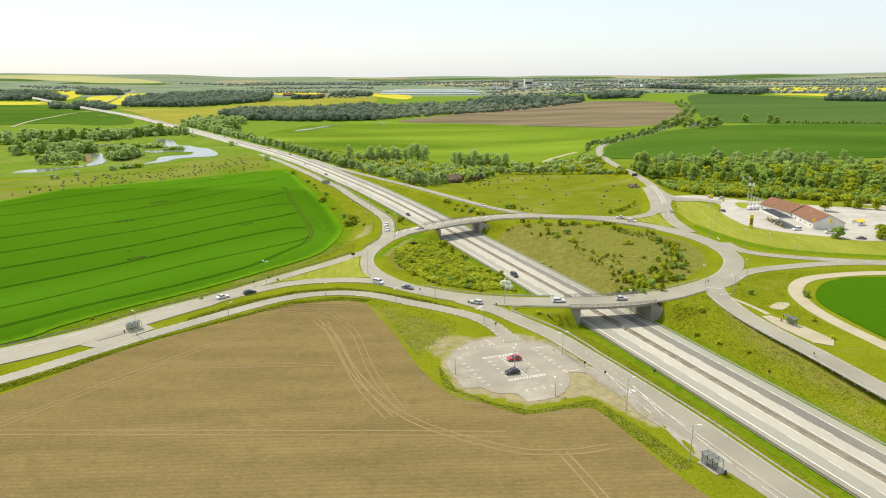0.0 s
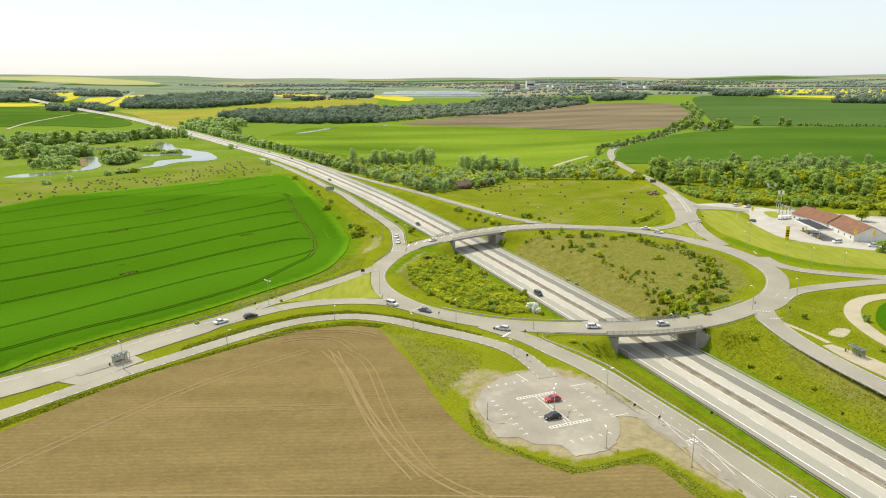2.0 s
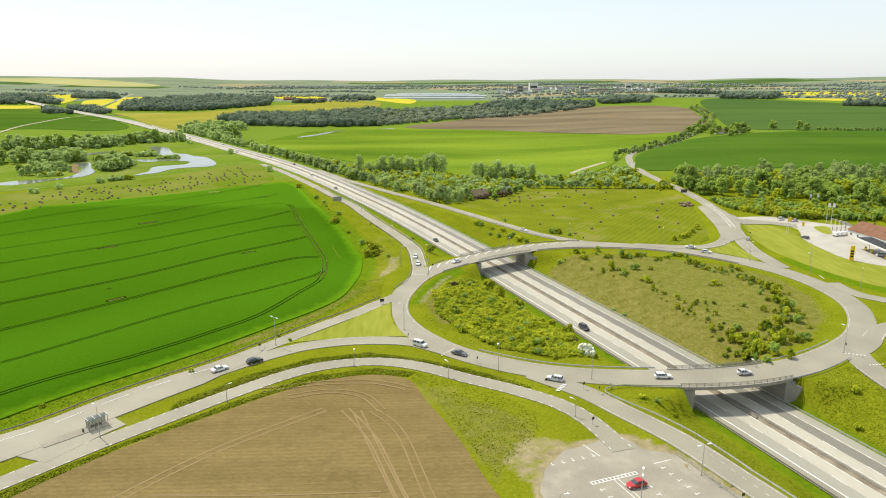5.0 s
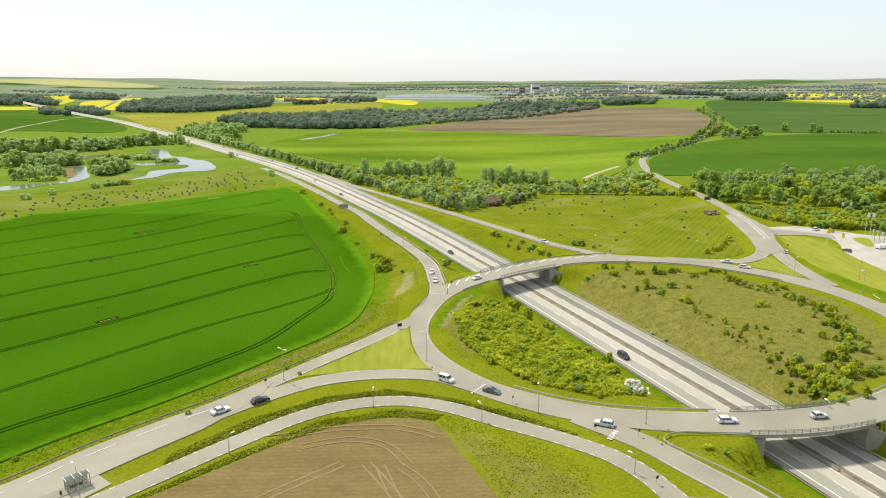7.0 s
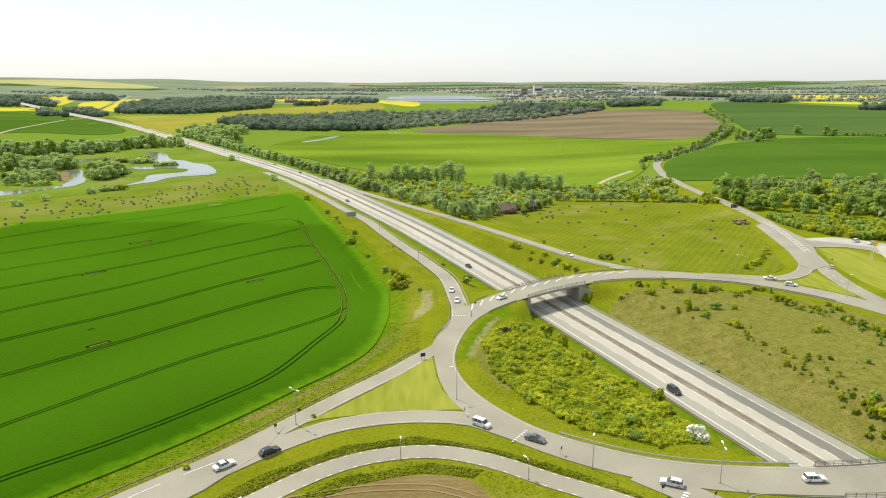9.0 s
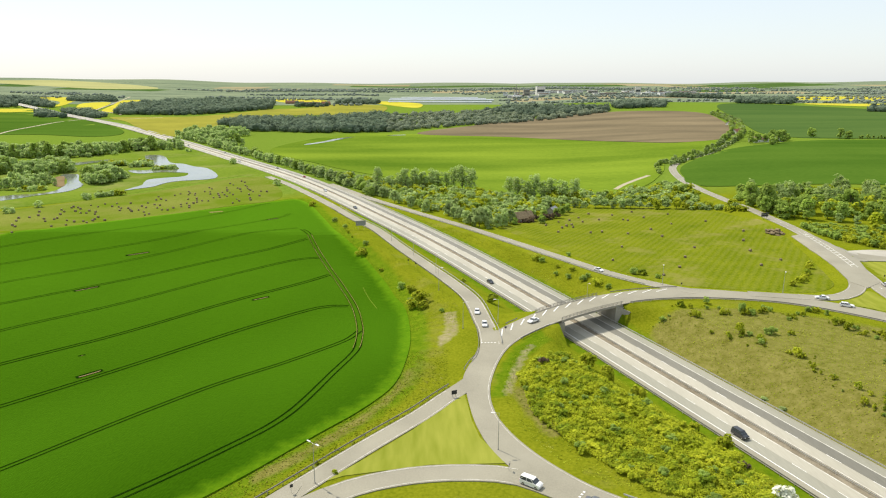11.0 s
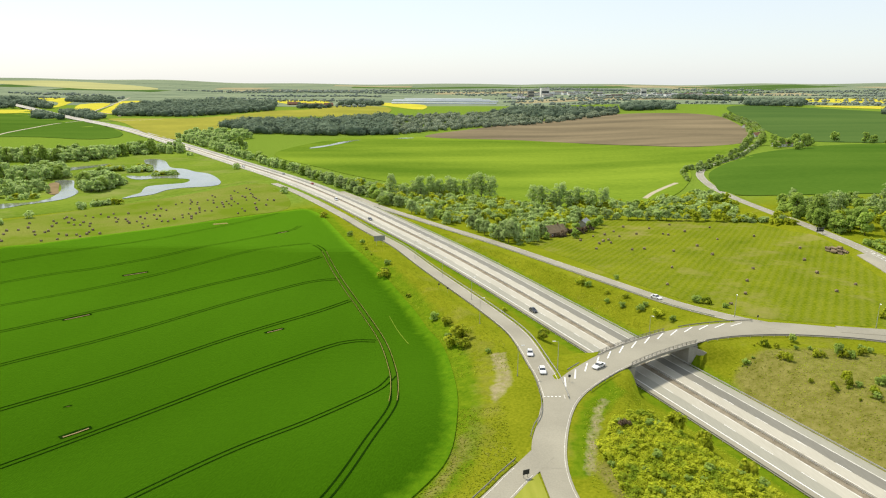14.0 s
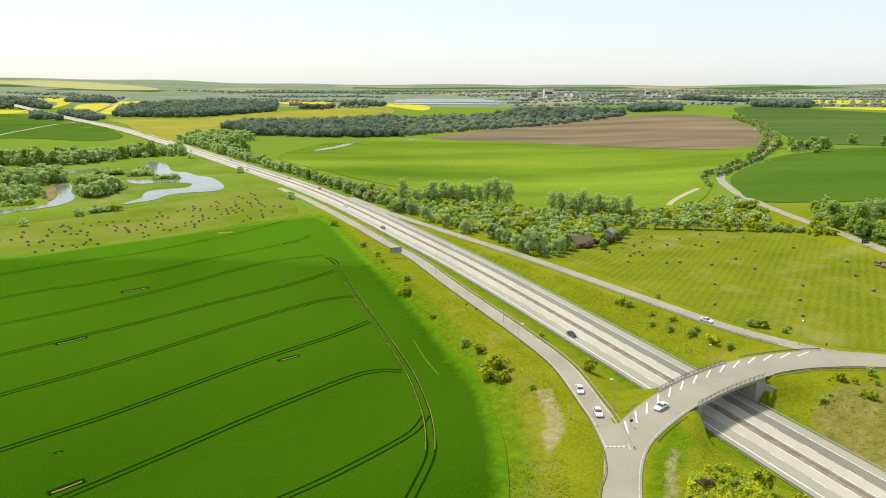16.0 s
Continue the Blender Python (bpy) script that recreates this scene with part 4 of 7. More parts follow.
def lobes(seed, n, height, radius, low, up_bias=1.0):
    rng = np.random.default_rng(seed)
    c, r = [], []
    for _ in range(n):
        u = rng.uniform(0, 1) ** up_bias
        z = low + (height - low) * (0.12 + 0.76 * u)
        wide = radius * math.sqrt(max(0.2, 1 - (1.55 * u - 0.68) ** 2)) * 0.8
        a = rng.uniform(0, 2 * math.pi)
        q = wide * math.sqrt(rng.uniform(0, 1))
        c.append((q * math.cos(a), q * math.sin(a), z))
        r.append(radius * rng.uniform(0.28, 0.5))
    return c, r


def trunk_mesh(seed, height, girth):
    rng = random.Random(seed)
    bm = bmesh.new()
    rod(bm, (0, 0, -0.4), (0.1, 0, height * 0.45), girth, girth * 0.7, 7)
    rod(bm, (0.1, 0, height * 0.44), (0.0, 0.1, height * 0.85), girth * 0.7, girth * 0.2, 6)
    for i in range(6):
        a, z = i * 1.05 + rng.uniform(-0.3, 0.3), height * rng.uniform(0.25, 0.6)
        q = height * rng.uniform(0.18, 0.3)
        rod(bm, (0.05, 0, z), (q * math.cos(a), q * math.sin(a), z + q * rng.uniform(0.7, 1.3)), girth * 0.42, girth * 0.1, 5)
    return bm


def make_tree(seed, height, radius, low, n_lobes, leaves, size, mat, label, flat=0.85, up_bias=1.0):
    t = thing("tree", pose(0, 0, -500 - seed), label, "tree")
    part("trunk", trunk_mesh(seed, height, height * 0.018 + 0.06), M["bark"], t)
    v, f = leaf_cloud(seed, *lobes(seed, n_lobes, height, radius, low, up_bias), leaves, size, flat)
    mesh_object("crown", v, f.tolist(), mat, t)
    return t


def make_shrub(seed, height, radius, n_lobes, leaves, size, mat, label):
    v, f = leaf_cloud(seed, *lobes(seed, n_lobes, height, radius, 0.0, 0.8), leaves, size, 0.9)
    ob = mesh_object("shrub", v, f.tolist(), mat)
    ob.matrix_basis = pose(0, 0, -500)
    return tagged(ob, label, "shrub")


TREES = {
    "round": [make_tree(1, 10, 4.4, 0.6, 18, 1100, 0.42, M["leaf"], "leafy dark green broadleaf tree"), make_tree(2, 12, 4.7, 0.9, 20, 1200, 0.45, M["leaf"], "leafy dark green broadleaf tree"),
              make_tree(3, 9, 4.7, 0.4, 18, 1100, 0.42, M["leaf"], "leafy dark green broadleaf tree")],
    "olive": [make_tree(4, 9, 4.6, 0.0, 18, 1000, 0.4, M["leaf_olive"], "grey-green willow with a rounded crown"), make_tree(5, 11, 4.3, 0.2, 19, 1000, 0.4, M["leaf_olive"], "grey-green willow with a rounded crown"),
              make_tree(6, 8, 4.4, 0.0, 17, 900, 0.4, M["leaf_olive"], "grey-green willow with a rounded crown")],
    "sparse": [make_tree(7, 16, 5.8, 2.0, 26, 1000, 0.38, M["leaf_olive"], "tall thinly leaved tree showing its branches", 1.1), make_tree(8, 14, 5.6, 1.5, 26, 1000, 0.38, M["leaf_olive"], "tall thinly leaved tree showing its branches", 1.1)],
    "bright": [make_tree(9, 10, 4.7, 0.3, 18, 1050, 0.42, M["leaf_bright"], "fresh yellow-green broadleaf tree"), make_tree(10, 12, 4.7, 0.6, 19, 1100, 0.42, M["leaf_bright"], "fresh yellow-green broadleaf tree")],
}
SHRUBS = {
    "bright": [make_shrub(20 + i, 3.0, 2.4, 12, 420, 0.26, M["leaf_bright"], "fresh yellow-green shrub on rough grass") for i in range(4)],
    "green": [make_shrub(30 + i, 2.8, 2.2, 11, 400, 0.25, M["leaf"], "dark green rounded shrub on rough grass") for i in range(3)],
    "olive": [make_shrub(40 + i, 3.0, 2.6, 12, 420, 0.26, M["leaf_olive"], "grey-green willow shrub in long grass") for i in range(3)],
    "dark": [make_shrub(48, 2.8, 2.2, 11, 400, 0.25, M["leaf_dark"], "dark purple-leaved garden shrub")],
    "blossom": [make_shrub(50, 3.6, 2.5, 12, 520, 0.24, M["blossom"], "shrub covered in white blossom")],
}
PROTOTYPES = [o for s in (TREES, SHRUBS) for row in s.values() for o in row]
rng = random.Random(5)


def plant(kinds, kind, x, y, scale=1.0, group="", squash=1.0):
    src = rng.choice(kinds[kind])
    s = scale * rng.uniform(0.88, 1.14)
    m = pose(x, y, on_ground(x, y) - 0.05, 0, 0, rng.uniform(0, 360)) @ Matrix.Diagonal((s, s, s * squash * rng.uniform(0.9, 1.12), 1))
    ob = copy_thing(src, m)
    if group:
        tagged(ob, group=group)
    return ob


JOINED = {}


def plant_joined(name, kinds, kind, x, y, scale=1.0, squash=1.0):
    """Adds a tree or shrub to a joined wood or hedge, with fewer leaves, each larger."""
    src = rng.choice(kinds[kind])
    s = scale * rng.uniform(0.88, 1.14)
    m = np.array(pose(x, y, on_ground(x, y) - 0.05, 0, 0, rng.uniform(0, 360)) @ Matrix.Diagonal((s, s, s * squash * rng.uniform(0.9, 1.12), 1)))
    for q in ([src] if src.data else src.children):
        n = len(q.data.vertices)
        v = np.empty(n * 3, np.float32)
        q.data.vertices.foreach_get("co", v)
        v = v.reshape(-1, 3)
        if q.name.startswith("trunk"):
            key, f = (name, "bark"), [tuple(p.vertices) for p in q.data.polygons]
        else:
            far = y > 590
            v = v.reshape(-1, 4, 3)[::4 if far else 2]
            c = v.mean(1, keepdims=True)
            v = ((v - c) * (1.75 if far else 1.35) + c).reshape(-1, 3)
            f = np.arange(len(v)).reshape(-1, 4).tolist()
            key = (name, q.data.materials[0].name)
        store = JOINED.setdefault(key, [[], [], 0])
        store[0].append(v @ m[:3, :3].T + m[:3, 3])
        store[1] += [tuple(i + store[2] for i in p) for p in f]
        store[2] += len(v)


def inside(x, y, poly):
    c = False
    for (ax, ay), (bx, by) in zip(poly, poly[1:] + poly[:1]):
        if (ay > y) != (by > y) and x < ax + (y - ay) / (by - ay) * (bx - ax):
            c = not c
    return c


def scatter(poly, n, apart, seed):
    r = random.Random(seed)
    xs, ys = [p[0] for p in poly], [p[1] for p in poly]
    out = []
    for _ in range(n * 30):
        if len(out) >= n:
            break
        x, y = r.uniform(min(xs), max(xs)), r.uniform(min(ys), max(ys))
        if inside(x, y, poly) and all((x - a) ** 2 + (y - b) ** 2 > apart * apart for a, b in out):
            out.append((x, y))
    d = near_line(np.array([p[0] for p in out]), np.array([p[1] for p in out]), MOTORWAY)[0]
    return [p for p, q in zip(out, d) if q > 19 or p[1] < 520]


# shrubs on the western part of the roundabout's island
ISLAND_W = [(-14, 309), (-8, 322), (3, 327), (7, 318), (16, 302), (26, 287), (33, 268), (35, 256), (31, 249), (20, 247), (5, 255), (-7, 272), (-14, 288)]
for x, y in scatter(ISLAND_W, 330, 1.7, 3):
    kind = "green" if rng.random() < 0.08 else "bright"
    if y < 262:
        plant(SHRUBS, kind, x, y, rng.uniform(0.3, 0.68), "shrub thicket on the roundabout", 0.85)
    else:
        plant_joined("thicket_shrubs", SHRUBS, kind, x, y, rng.uniform(0.3, 0.68), 0.85)
for x, y, s in ((8, 322, 1.3), (11, 313, 1.1), (17, 303, 1.1), (27, 288, 0.8), (31, 279, 0.9), (30, 272, 0.8)):
    plant(SHRUBS, "bright", x, y, s, "shrub thicket on the roundabout", 1.2)

for x, y in ((30, 268), (-6, 318)):
    plant(SHRUBS, "dark", x, y, 0.75, "shrub thicket on the roundabout", 0.9)


def pepper(poly, count):
    """Many random places in an outline."""
    q = np.array(poly, float)
    r = np.random.default_rng(count)
    out = np.zeros((0, 2))
    while len(out) < count:
        p = q.min(0) + r.random((count * 2, 2)) * (q.max(0) - q.min(0))
        c = np.zeros(len(p), bool)
        for a, b in zip(q, np.roll(q, -1, 0)):
            c ^= ((a[1] > p[:, 1]) != (b[1] > p[:, 1])) & (p[:, 0] < a[0] + (p[:, 1] - a[1]) / (b[1] - a[1] + 1e-9) * (b[0] - a[0]))
        p = p[c]
        dm = near_line(p[:, 0], p[:, 1], MOTORWAY)[0]
        dr = near_line(p[:, 0], p[:, 1], RING_LOOP)[0]
        ok = (dm > 14.8) & (dr > 6.8)
        for line, width in ROADS.values():
            if (np.abs(line[:, :2] - q.mean(0)).max(1) < 120).any():
                ok &= near_line(p[:, 0], p[:, 1], line)[0] > width / 2 + 0.5
        out = np.r_[out, p[ok]]
    return out[:count]


def undergrowth(poly, count, size, mat, label, tall=0.8):
    """A carpet of herbs and low leaves over a stretch of ground."""
    p = pepper(poly, count)
    z = surface_z(p[:, 0], p[:, 1])
    r = np.random.default_rng(6)
    c = np.c_[p, z + r.uniform(0.05, tall, count) * (0.6 + 0.4 * np.sin(p[:, 0] * .5) * np.sin(p[:, 1] * .4))]
    nrm = r.normal(size=(count, 3)) * 0.28 + (-0.3, 0.25, 0.95)
    nrm /= np.linalg.norm(nrm, axis=1)[:, None]
    a = np.cross(nrm, r.normal(size=(count, 3)))
    a /= np.linalg.norm(a, axis=1)[:, None]
    b = np.cross(nrm, a)
    s = size * r.uniform(0.5, 1.5, (count, 1))
    v = np.stack([c - a * s - b * s * .7, c + a * s * .8 - b * s, c + a * s + b * s * .8, c - a * s * .7 + b * s], 1).reshape(-1, 3)
    return tagged(mesh_object("undergrowth", v, np.arange(4 * count).reshape(-1, 4).tolist(), M[mat]), label, "undergrowth", kind="stuff")


def thicket_carpet(poly, count, size, mat, label, tall=1.0):
    """Low close-grown shrubs: leaves over a hummocky canopy."""
    p = pepper(poly, count)
    r = np.random.default_rng(16)

    def swell(x, y):
        return 0.75 + 0.45 * np.sin(x * 1.1 + 2 * np.sin(y * .23)) * np.sin(y * 0.9 + np.sin(x * .31)) + 0.35 * np.sin(x * .37 + 1) * np.sin(y * .29) + 0.25 * np.sin(x * 2.7) * np.sin(y * 2.3)
    h = swell(p[:, 0], p[:, 1])
    gx, gy = (swell(p[:, 0] + .2, p[:, 1]) - h) / .2, (swell(p[:, 0], p[:, 1] + .2) - h) / .2
    c = np.c_[p, surface_z(p[:, 0], p[:, 1]) + np.maximum(h, 0.1) * tall * r.uniform(0.45, 1.08, count)]
    nrm = np.c_[-gx, -gy, np.full(count, 0.8)] + r.normal(size=(count, 3)) * 0.35
    nrm /= np.linalg.norm(nrm, axis=1)[:, None]
    a = np.cross(nrm, r.normal(size=(count, 3)))
    a /= np.linalg.norm(a, axis=1)[:, None]
    b = np.cross(nrm, a)
    s = size * r.uniform(0.5, 1.5, (count, 1))
    v = np.stack([c - a * s - b * s * .7, c + a * s * .8 - b * s, c + a * s + b * s * .8, c - a * s * .7 + b * s], 1).reshape(-1, 3)
    return tagged(mesh_object("undergrowth", v, np.arange(4 * count).reshape(-1, 4).tolist(), M[mat]), label, "undergrowth", kind="stuff")


TUFTS = "tall verge grass in loose tufts"
for poly, n in (([(96, 238), (104, 240), (105, 220), (107, 200), (112, 180), (118, 155), (126, 120), (118, 118), (100, 170), (88, 205), (82, 224)], 9000), ([(50, 314), (58, 286), (70, 258), (84, 247), (103, 258), (121, 278), (131, 304), (131, 328),
                (117, 349), (95, 362), (72, 369), (50, 368), (30, 358), (36, 335)], 15000), ([(-46, 352), (-27, 352), (-29, 383), (-36, 410), (-45, 438), (-58, 482), (-72, 530), (-90, 578), (-100, 578), (-86, 510), (-58, 405)], 9000),
                ([(-20, 312), (-12, 329), (2, 345), (14, 330), (28, 296), (39, 262), (34, 243), (18, 244), (0, 254), (-12, 266), (-20, 282)], 8000), ([(34, 222), (47, 205), (54, 190), (63, 168), (72, 146), (83, 122), (88, 124), (76, 152), (64, 188), (52, 222)], 6000),
                ([(-80, 222), (-66, 238), (-50, 249), (-34, 251.5), (-18, 246.5), (0, 236), (10, 228), (8, 226.8), (-4, 234.3), (-16, 242.6), (-31, 249), (-49, 247.2), (-66, 236.4), (-80, 220.8)], 3500),
                ([(-112, 176), (-104, 185), (-90, 203), (-80, 213), (-66, 229), (-49, 240), (-31, 242), (-18, 238), (-8, 233), (2, 224), (10, 214), (9, 205), (0, 192), (-3, 186), (-14, 220), (-22, 236), (-45, 238.5), (-67, 225), (-98, 188)], 3000),
                ([(-128, 205), (-108, 229), (-87, 255), (-70, 275), (-58, 294), (-50, 312), (-45, 330), (-33, 330), (-34, 312), (-32, 300), (-44, 288), (-60, 268), (-74, 250), (-88, 229), (-104, 211), (-122, 195)], 8000),
                ([(3, 180), (7, 165), (16, 157), (25, 152.5), (34, 155), (42, 158), (50, 142), (56, 127), (52, 125), (46, 140), (41, 152.8), (33, 152.6), (23, 150), (14, 156), (4, 166)], 5000),
                ([(-8, 395), (14, 392), (36, 404), (20, 440), (0, 486), (-24, 535), (-46, 575), (-34, 540), (-6, 455)], 7000), ([(110, 236), (122, 262), (150, 270), (190, 272), (186, 262), (150, 258), (134, 244), (130, 225), (131, 205), (122, 212)], 5000)):
    undergrowth(poly, n, 0.13, "tuft", TUFTS, 0.12)
for poly, n in (([(-122, 160), (-101, 184), (-88, 199), (-78, 209), (-65, 222.5), (-49, 236.5), (-31, 241.5), (-20, 238.5), (-22, 235.5), (-33, 237.6), (-45, 234), (-57, 226), (-67, 217), (-83, 202), (-96, 185), (-112, 164)], 11000),
                ([(-80, 220.5), (-66, 236.5), (-50, 249), (-34, 253), (-18, 247.5), (0, 237), (11, 228), (8, 226.8), (-4, 234.3), (-16, 242.6), (-31, 249), (-49, 244.2), (-66, 231.4), (-80, 217)], 7000)):
    undergrowth(poly, n, 0.12, "tuft", "long rough grass beside the cycle road", 0.6)
thicket_carpet(ISLAND_W, 75000, 0.115, "leaf_bright", "dense fresh yellow-green thicket of low shrubs")
plant(SHRUBS, "blossom", 30.5, 251.5, 1.1)
# shrubs on the eastern part: a row under the northern arc, one across the grass, a thicket at the eastern end
for spots, low, high, tall in ((((44, 362), (52, 368), (54, 359), (65, 362), (63, 368), (62, 340), (58, 342), (65, 332), (70, 321), (75, 343), (74, 362), (77, 360), (82, 362), (87, 356), (92, 358), (98, 362), (98, 351), (100, 346), (102, 342), (104, 337), (107, 335), (114, 337), (112, 327), (112, 323), (113, 320), (114, 317), (115, 313), (113, 307), (114, 304), (111, 298)), 0.35, 0.8, 1.05),
                               (((72, 311), (71, 305), (75, 299), (74, 291), (81, 296), (78, 285), (78, 280), (80, 275), (79, 271), (80, 266), (86, 293), (96, 317), (96, 290)), 0.2, 0.6, 1.2),
                               (((111, 295), (108, 287), (106, 283), (105, 280), (104, 275), (97, 270), (93, 268)), 0.5, 0.95, 1.25), (((82, 266), (83, 262), (82, 258), (83, 256), (86, 260), (85, 254), (85, 252), (85, 250), (92, 258), (97, 260), (102, 262), (77, 242), (79, 256), (89, 256), (82, 252)), 0.45, 1.0, 1.1)):
    for x, y in spots:
        plant(SHRUBS, rng.choice(["bright", "bright", "green"]), x + rng.gauss(0, 1.2), y + rng.gauss(0, 1.2), rng.uniform(low, high), "shrubs on the roundabout", tall * rng.uniform(0.8, 1.4))
        for _ in range(5):
            plant_joined("scrub_shrubs", SHRUBS, rng.choice(["bright", "bright", "bright", "green"]), x + rng.gauss(0, 2.2), y + rng.gauss(0, 2.2), rng.uniform(low, high) * rng.choice((0.3, 0.5, 0.8)), tall * rng.uniform(0.7, 1.3))
for x, y in ((54, 307), (56, 301)):
    plant(SHRUBS, "olive", x, y, 0.45, "", 0.6)
for x, y in scatter([(-420, 1180), (-400, 1155), (-347, 1145), (-325, 1277), (-360, 1360), (-430, 1304)], 120, 8.0, 15):
    plant_joined("belt_trees", TREES, "olive", x, y, rng.uniform(0.9, 1.35))
# single bushes along the slip roads
for x, y, s in ((-71, 485, .9), (-71.6, 471, 1.25), (-60, 440, .5), (-45.2, 400.7, .9), (-44, 380.5, 1.2), (-41, 384.6, 1.35), (-41, 375.8, 1.0), (-45.3, 386, 1.0), (-42.5, 391, .9), (-50, 409.5, .9), (-96, 560, .9), (-87, 535, .8), (-84, 520, .6), (-34, 367, .45), (-80, 506, .4),
                (-121, 626, 1.2), (-169, 738, 1.6), (-24, 413, .6), (13, 448, 1.0), (15, 443, .8), (29, 452, .7), (50, 417, .9), (53, 415, .8), (27, 411, .8), (31, 403, .9), (34, 397, .7), (22, 418, .7),
                (18, 425, .6), (25, 424, .6), (29, 413, .7), (20, 432, .5), (58, 410, .6), (38, 221, .4), (41, 219, .45), (44, 214, .3), (120, 240, .6), (139, 237, .7)):
    plant(SHRUBS, rng.choice(["green", "green", "bright"]), x, y, s)
plant(SHRUBS, "bright", -14.5, 383, 1.35)
for x, y in ((68, 614), (74, 613), (81, 611), (87, 610), (93, 608), (99, 606), (104, 605), (110, 602), (116, 600), (121, 598), (127, 597), (133, 595)):
    plant(TREES, rng.choice(["olive", "olive", "bright"]), x, y + rng.uniform(0, 3), rng.uniform(0.62, 0.85), "trees of the hedge", 0.9)
for x, y in scatter([(136, 590), (148, 588), (160, 580), (163, 560), (166, 562), (168, 590), (160, 604), (140, 606)], 26, 3.4, 14):
    plant(SHRUBS, rng.choice(["olive", "bright", "bright"]), x, y, rng.uniform(0.9, 1.5), "shrubs of the hedge")
for x, y in ((21, 570), (24, 555), (27, 558), (30, 561), (33, 563), (37, 565), (41, 568), (45, 571), (23, 562), (18, 565)):
    plant(SHRUBS, "dark", x, y, rng.uniform(1.0, 1.5), "dark shrubs round the cottage")
for x, y in ((109, 396), (114, 401), (117, 404), (120, 408), (125, 415), (131, 424)):
    plant(SHRUBS, "bright", x, y, rng.uniform(0.5, 0.9), "shrubs at the meadow's edge")
# belt of trees beside the motorway
for d in np.arange(600, 1330, 5.6):
    p, h = at_distance(MOTORWAY, d)
    off = 25 + rng.uniform(-4, 6)
    x, y = p.x + math.sin(h) * off, p.y - math.cos(h) * off
    if y > 668:
        if y < 860:
            plant(TREES, rng.choice(["olive", "olive", "olive", "round"]), x, y, rng.uniform(0.75, 1.05), "trees along the motorway")
        else:
            plant_joined("belt_trees", TREES, rng.choice(["olive", "olive", "olive", "round"]), x, y, rng.uniform(0.75, 1.05))
# grove with tall trees behind and shrubs before
GROVE = [(-150, 815), (-100, 720), (-70, 662), (-42, 612), (-16, 572), (0, 545), (12, 552), (25, 580), (60, 622), (110, 620), (150, 612), (168, 640), (172, 690), (160, 705), (110, 672), (34, 668), (-22, 708), (-80, 755), (-130, 815)]
for x, y in scatter(GROVE, 640, 3.3, 11):
    plant_joined("grove_shrubs", SHRUBS, rng.choice(["olive", "olive", "olive", "bright", "bright", "green"]), x, y, rng.uniform(0.8, 1.6), 1.05)
for x, y in scatter(GROVE, 50, 11.0, 12):
    plant(TREES, rng.choice(["olive", "olive", "bright"]), x, y, rng.uniform(0.42, 0.62), "trees of the grove")
for x, y in ((-80, 722), (-69, 714), (-62, 719), (-56, 714), (-47, 718), (-41, 713), (-34, 717), (-28, 713), (-21, 716), (-15, 711), (-8, 706), (-2, 700), (28, 677), (34, 671), (39, 665), (46, 668), (53, 662), (60, 667),
             (67, 661), (75, 655)):
    plant(TREES, "sparse", x, y, rng.uniform(0.85, 1.12), "tall trees of the grove")
for x, y in ((-24, 584), (-21, 572), (-18, 562), (-14, 552), (-12, 543), (-7, 537), (-2, 534), (4, 536), (8, 543), (13, 551), (-3, 545), (-8, 555), (-39, 600), (-50, 618), (-62, 640)):
    plant(TREES, "olive", x, y, rng.uniform(0.72, 0.95), "trees of the grove", 1.15)
for x, y in ((16, 548), (33, 552), (37, 570), (46, 572), (30, 575), (52, 585), (58, 596)):
    plant(TREES, "round", x, y, rng.uniform(0.5, 0.65), "trees round the cottage")
# wood behind the filling station
WOOD = [(174, 550), (186, 541), (202, 536), (226, 518), (256, 500), (276, 486), (292, 455), (320, 440), (420, 425), (460, 480), (420, 560), (337, 628), (264, 645), (200, 650), (186, 620), (181, 580)]
for i, (x, y) in enumerate(scatter(WOOD, 330, 5.6, 21)):
    back = y > 585 - 0.25 * (x - 200)
    kind, size = rng.choice(["sparse", "sparse", "round", "round"] if back else ["bright", "round", "round", "round", "round"]), rng.uniform(0.75, 1.1) * (0.75 if back else 1.0)
    if y < 545 and x < 300:
        plant(TREES, kind, x, y, size, "trees of the wood")
    else:
        plant_joined("wood_trees", TREES, kind, x, y, size)
for x, y in ((176, 556), (183, 552), (190, 548), (180, 566), (186, 574), (182, 590), (188, 604)):
    plant(TREES, "round", x, y, rng.uniform(0.95, 1.15), "trees of the wood", 1.15)
for x, y in scatter(WOOD, 330, 4.6, 33):
    plant_joined("wood_trees", SHRUBS, rng.choice(["green", "green", "bright"]), x, y, rng.uniform(1.0, 1.7))
# close hedge and young trees between the wood's clearing and the station
for x, y in scatter([(172, 510), (179, 478), (187, 456), (207, 447), (236, 437), (262, 426), (292, 405), (300, 430), (268, 452), (240, 470), (212, 494), (196, 512), (183, 519)], 300, 2.7, 22):
    near = y < 462 - 0.3 * (x - 190)
    plant_joined("station_shrubs", SHRUBS, rng.choice(["bright", "bright", "green", "green"]), x, y, rng.uniform(1.0, 1.5) if x > 205 or near else rng.uniform(0.8, 1.2))
for x, y in scatter([(222, 478), (262, 445), (300, 416), (310, 440), (270, 470), (240, 486)], 26, 6.0, 24):
    plant(TREES, rng.choice(["bright", "round", "round"]), x, y, rng.uniform(0.55, 0.8), "young trees by the filling station")
